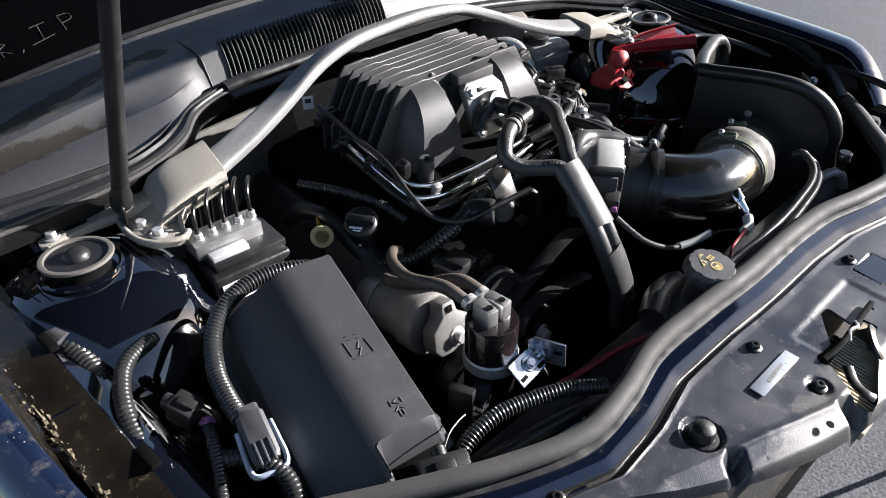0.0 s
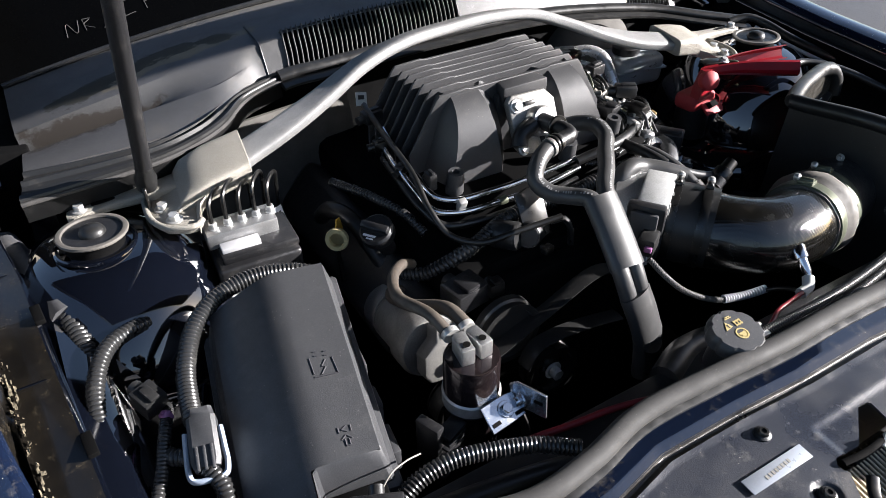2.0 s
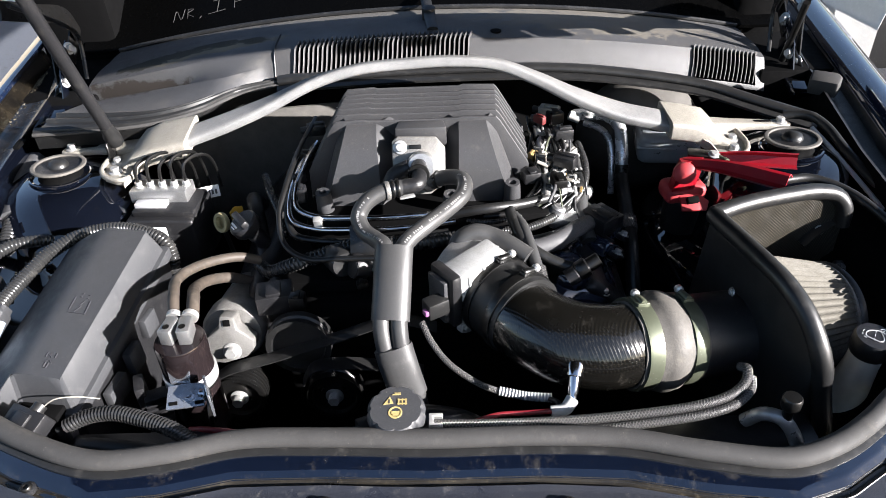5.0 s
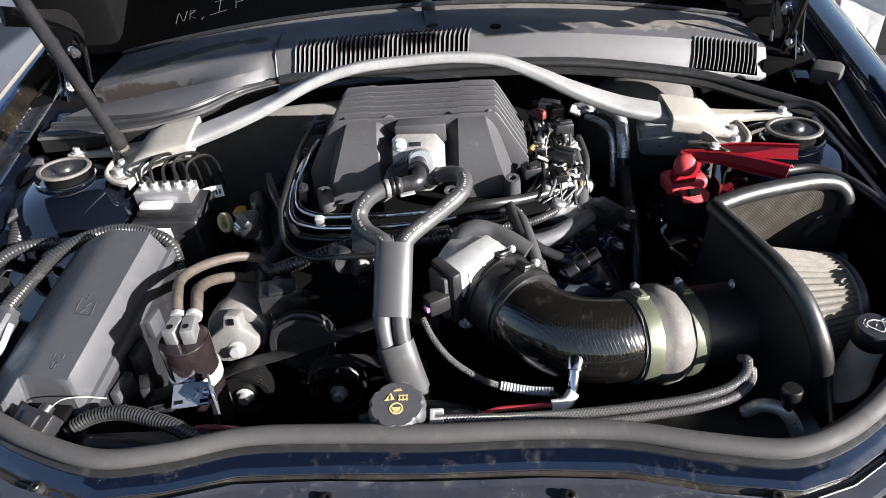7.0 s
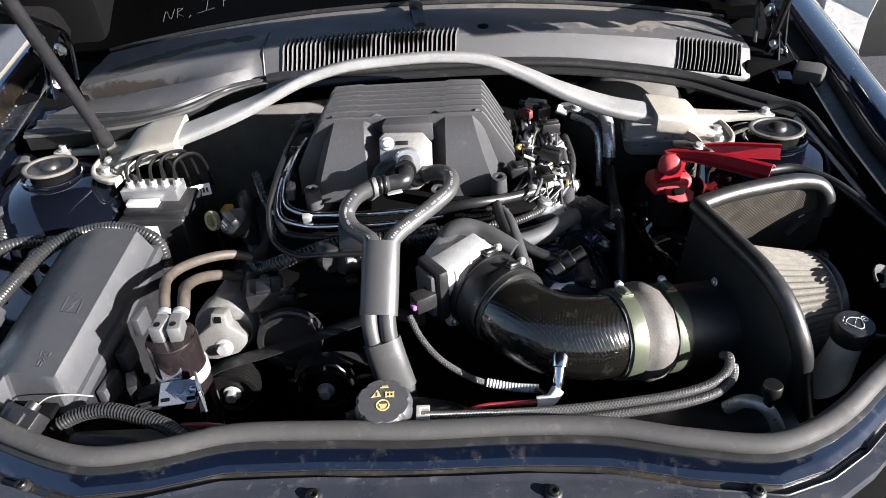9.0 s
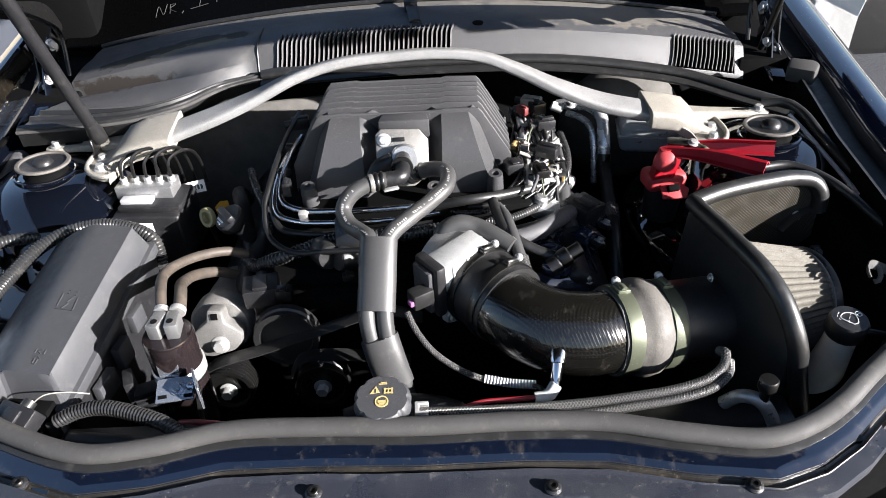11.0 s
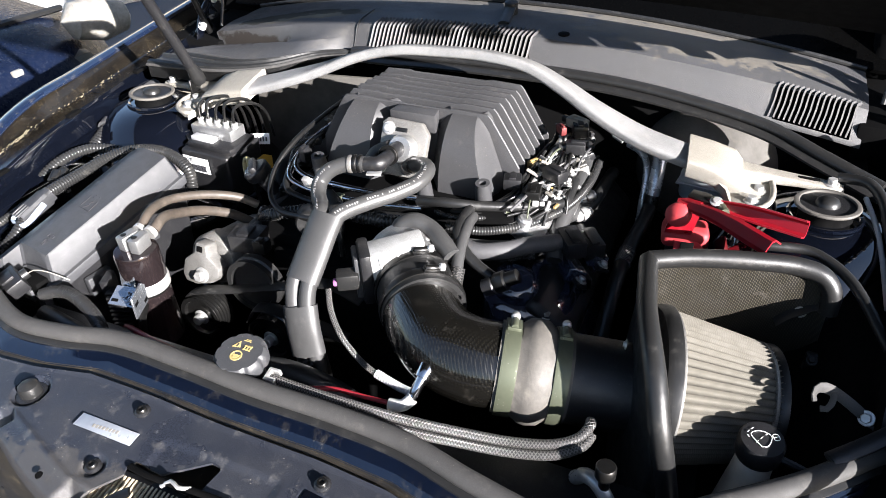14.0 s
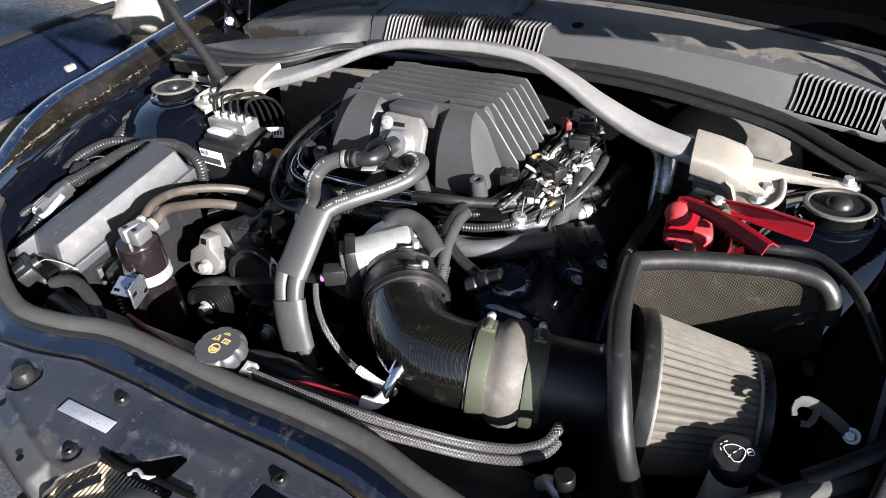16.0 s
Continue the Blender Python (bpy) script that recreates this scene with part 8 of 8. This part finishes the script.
def corner(side):
    """The panel between the seal's end and the wing, with its headlamp mount."""
    t = thing("corner_panel", (side * 0.52, -0.58, 0.78), "scuffed black corner panel with a dusty headlamp mount", "body panel", "corner panels")

    def f(x, v):
        y0 = seal_y(x) + 0.004
        y1 = lerp(-0.690, -0.50, max(0.0, min(1.0, (abs(x) - 0.36) / 0.32)))
        return Vector((x, lerp(y0, min(y1, y0 - 0.03), v), 0.848 - 0.05 * max(0, abs(x) - 0.45) - 0.012 * v - 0.03 * v**4))

    xs = span(0.36, 0.69, 30) if side > 0 else span(-0.615, -0.36, 24)
    part("panel", sheet(xs, span(0, 1, 14), f, 0.003), PAINT_IN, t)
    if side > 0:
        m = part("headlamp_mount", prism([(-0.030, -0.07), (0.012, -0.085), (0.030, -0.05), (0.032, 0.0), (0.022, 0.045), (-0.008, 0.05), (-0.026, 0.01)], 0.012, Matrix.Translation((side * 0.662, -0.485, 0.815)) @ Matrix.Rotation(radians(10), 4, "X") @ Matrix.Rotation(side * -0.5, 4, "Z"), 0.003), PLASTIC, t, "dusty grey headlamp mount")
        part("bolt", hexbolt((side * 0.660, -0.440, 0.832), (0, -0.2, 1), 0.0075, 0.007), STEEL, m)
        part("bolt", hexbolt((side * 0.640, -0.535, 0.818), (0, -0.2, 1), 0.0075, 0.007), STEEL, m)
    part("screw", hexbolt((side * 0.47, -0.615, 0.839), (0, -0.1, 1), 0.007, 0.004), DARKSTEEL, t)
    part("rubber_stop", lathe([(0.013, -0.004), (0.013, 0.014), (0.010, 0.020), (0, 0.021)], (side * 0.564, -0.528, 0.838), seg=24), SEAL, t, "dusty rubber stop")


corner(-1)
corner(1)

# the steel headlamp carrier at the corner beside the fuse box
car_ = thing("headlamp_carrier", (-0.66, -0.45, 0.79), "dusty grey stamped steel headlamp carrier with bolts", "bracket")
outline = [(-0.706, -0.432), (-0.698, -0.372), (-0.690, -0.362), (-0.668, -0.392), (-0.652, -0.418), (-0.645, -0.464), (-0.622, -0.504), (-0.604, -0.540), (-0.622, -0.556), (-0.641, -0.530), (-0.674, -0.485), (-0.696, -0.456)]
part("plate", prism(outline[::-1], 0.006, Matrix.Translation((0, 0, 0.822)), 0.003, 2), BARK, car_)
part("rib", tube([(-0.690, -0.385, 0.828), (-0.668, -0.43, 0.831), (-0.655, -0.47, 0.829), (-0.628, -0.52, 0.828)], 0.007, 8, oval=(1, 0.6)), BARK, car_)
part("bolt", hexbolt((-0.662, -0.432, 0.832), (0, -0.1, 1), 0.008, 0.007), STEEL, car_)
part("bolt", hexbolt((-0.619, -0.525, 0.828), (0, -0.1, 1), 0.009, 0.008), STEEL, car_)
part("washer", lathe([(0.014, 0), (0.013, 0.0015), (0.009, 0.002)], (-0.619, -0.525, 0.828), seg=20), STEEL, car_)
slip = thing("parts_label", (-0.289, -0.566, 0.79), "white printed label on the radiator below the seal", "label")
sl = Matrix.Translation((-0.289, -0.566, 0.802)) @ Matrix.Rotation(radians(-14), 4, "Z") @ Matrix.Rotation(radians(28), 4, "X")
part("paper", rbox((0, 0, 0), (0.040, 0.026, 0.0008), None, 0).at(sl), PAPER, slip)
for i in range(5):
    part("print_bar", rbox((-0.008 + 0.002 * (i % 2), -0.009 + 0.0045 * i, 0.0007), (0.018, 0.0016, 0.0003), None, 0).at(sl), INK, slip)
for i in range(9):
    part("print_mark", rbox((0.009 + 0.003 * (i % 3), 0.001 + 0.003 * (i // 3), 0.0007), (0.002, 0.002, 0.0003), None, 0).at(sl), INK, slip)
wall_tag = thing("warning_label", (-0.148, 0.1, 0.895), "small white label behind the supercharger", "label")
wt = Matrix.Translation((-0.148, 0.108, 0.905)) @ Matrix.Rotation(radians(-25), 4, "Z") @ Matrix.Rotation(radians(80), 4, "X")
part("paper", rbox((0, 0, 0), (0.018, 0.022, 0.0008), None, 0).at(wt), PAPER, wall_tag)
part("print_bar", rbox((0, 0.003, 0.0007), (0.010, 0.007, 0.0003), None, 0).at(wt), INK, wall_tag)

single("bonnet_stop", prism([(-0.030, -0.020), (0.030, -0.022), (0.034, 0.010), (0.020, 0.022), (-0.030, 0.020)], 0.040, Matrix.Translation((0.712, 0.125, 0.905)) @ Matrix.Diagonal((0.8, 0.8, 0.8, 1)) @ Matrix.Rotation(radians(-32), 4, "Z") @ Matrix.Rotation(radians(14), 4, "X"), 0.006), SEAL, "grey-black foam block beside the bonnet hinge", "foam block")


# ---- other cars in the car park ----
def wheel(parent, at, r=0.33):
    w = part("wheel", lathe([(r * 0.62, -0.10), (r * 0.9, -0.11), (r, -0.08), (r, 0.08), (r * 0.9, 0.11), (r * 0.66, 0.105)], at, (1, 0, 0), 40), RUBBER, parent, "black tyre")
    part("rim", lathe([(r * 0.64, 0.10), (r * 0.60, 0.08), (r * 0.2, 0.09), (0, 0.09)], at, (1, 0, 0), 40), DARKSTEEL, w, "dark alloy rim")


def other_car(x, y, side, paint, label, d=1):
    """A saloon alongside, its flank facing the bay; side is the way to it, d the way its tail points."""
    t = thing("parked_car", (x, y + d * 1.0, 0), label, "car", "parked cars")
    s = side

    def body(yy, v):
        prof = [(0.02, 0.22), (0.0, 0.34), (0.0, 0.48), (0.02, 0.58), (0.07, 0.66), (0.20, 0.71), (0.5, 0.75), (0.9, 0.77)]
        i = min(int(v), 6)
        k = v - i
        dx, z = lerp(prof[i][0], prof[i + 1][0], k), lerp(prof[i][1], prof[i + 1][1], k)
        nose = max(0.0, (-0.55 - yy)) ** 2 * 0.9
        if v < 3.2 and ((yy - 0.75) ** 2 + (z - 0.33) ** 2) ** 0.5 < 0.36:
            return None
        return Vector((x + s * (dx + nose), y + d * yy, z - nose * 0.35 + 0.06 * max(0, yy) * (1 if v > 3 else 0.3)))

    part("body", sheet(span(-0.95, 3.4, 90), span(0, 7, 42), body, 0.01), paint, t)
    part("lower_body", rbox((x + s * 0.5, y + d * 1.3, 0.40), (0.9, 4.2, 0.45), bevel=0.05), RUBBER, t)
    part("cabin", loft([[Vector((x + s * a, y + d * b, z)) for a, b in ((0.12, 1.3), (1.6, 1.3), (1.6, 3.4), (0.12, 3.4))] if z < 1 else [Vector((x + s * a, y + d * b, z)) for a, b in ((0.35, 2.0), (1.4, 2.0), (1.4, 3.0), (0.35, 3.0))] for z in (0.76, 1.38)]), GLASS, t, "dark glass cabin")
    wheel(t, (x + s * 0.12, y + d * 0.75, 0.33))
    part("headlamp", lathe([(0.0, -0.13), (0.05, -0.10), (0.075, -0.02), (0.06, 0.08), (0, 0.12)], (x + s * 0.07, y - d * 0.84, 0.70), (s * 0.25, d * 0.9, 0.15), 24), DULLWHITE, t, "milky headlamp")
    part("side_marker", rbox((x + s * 0.055, y - d * 0.48, 0.642), (0.02, 0.036, 0.02), None, 0.005), DULLWHITE, t, "pale side marker")
    vent = part("side_vent", loft([[Vector((x + s * (dx - 0.012), y - d * 0.17 + k * 0.15 * math.cos(a), 0.55 + k * 0.045 * math.sin(a))) for a in [2 * math.pi * i / 24 for i in range(24)]] for dx, k in ((0.03, 1), (0.004, 1), (0.004, 0.85), (0.02, 0.8))]), SILICONE, t, "pale side recess")
    part("bonnet_gap", tube([(x + s * 0.30, y - d * 0.9, 0.70), (x + s * 0.28, y - d * 0.6, 0.722), (x + s * 0.26, y, 0.724), (x + s * 0.24, y + d * 0.9, 0.745)], 0.012, 6, 0.1), RUBBER, t, "dark bonnet shut line")
    return t


other_car(-1.58, -0.08, -1, BLUECAR, "dark blue car parked alongside, wet and dusty", -1)
other_car(1.62, 2.70, 1, WHITECAR, "white car parked on the far side")
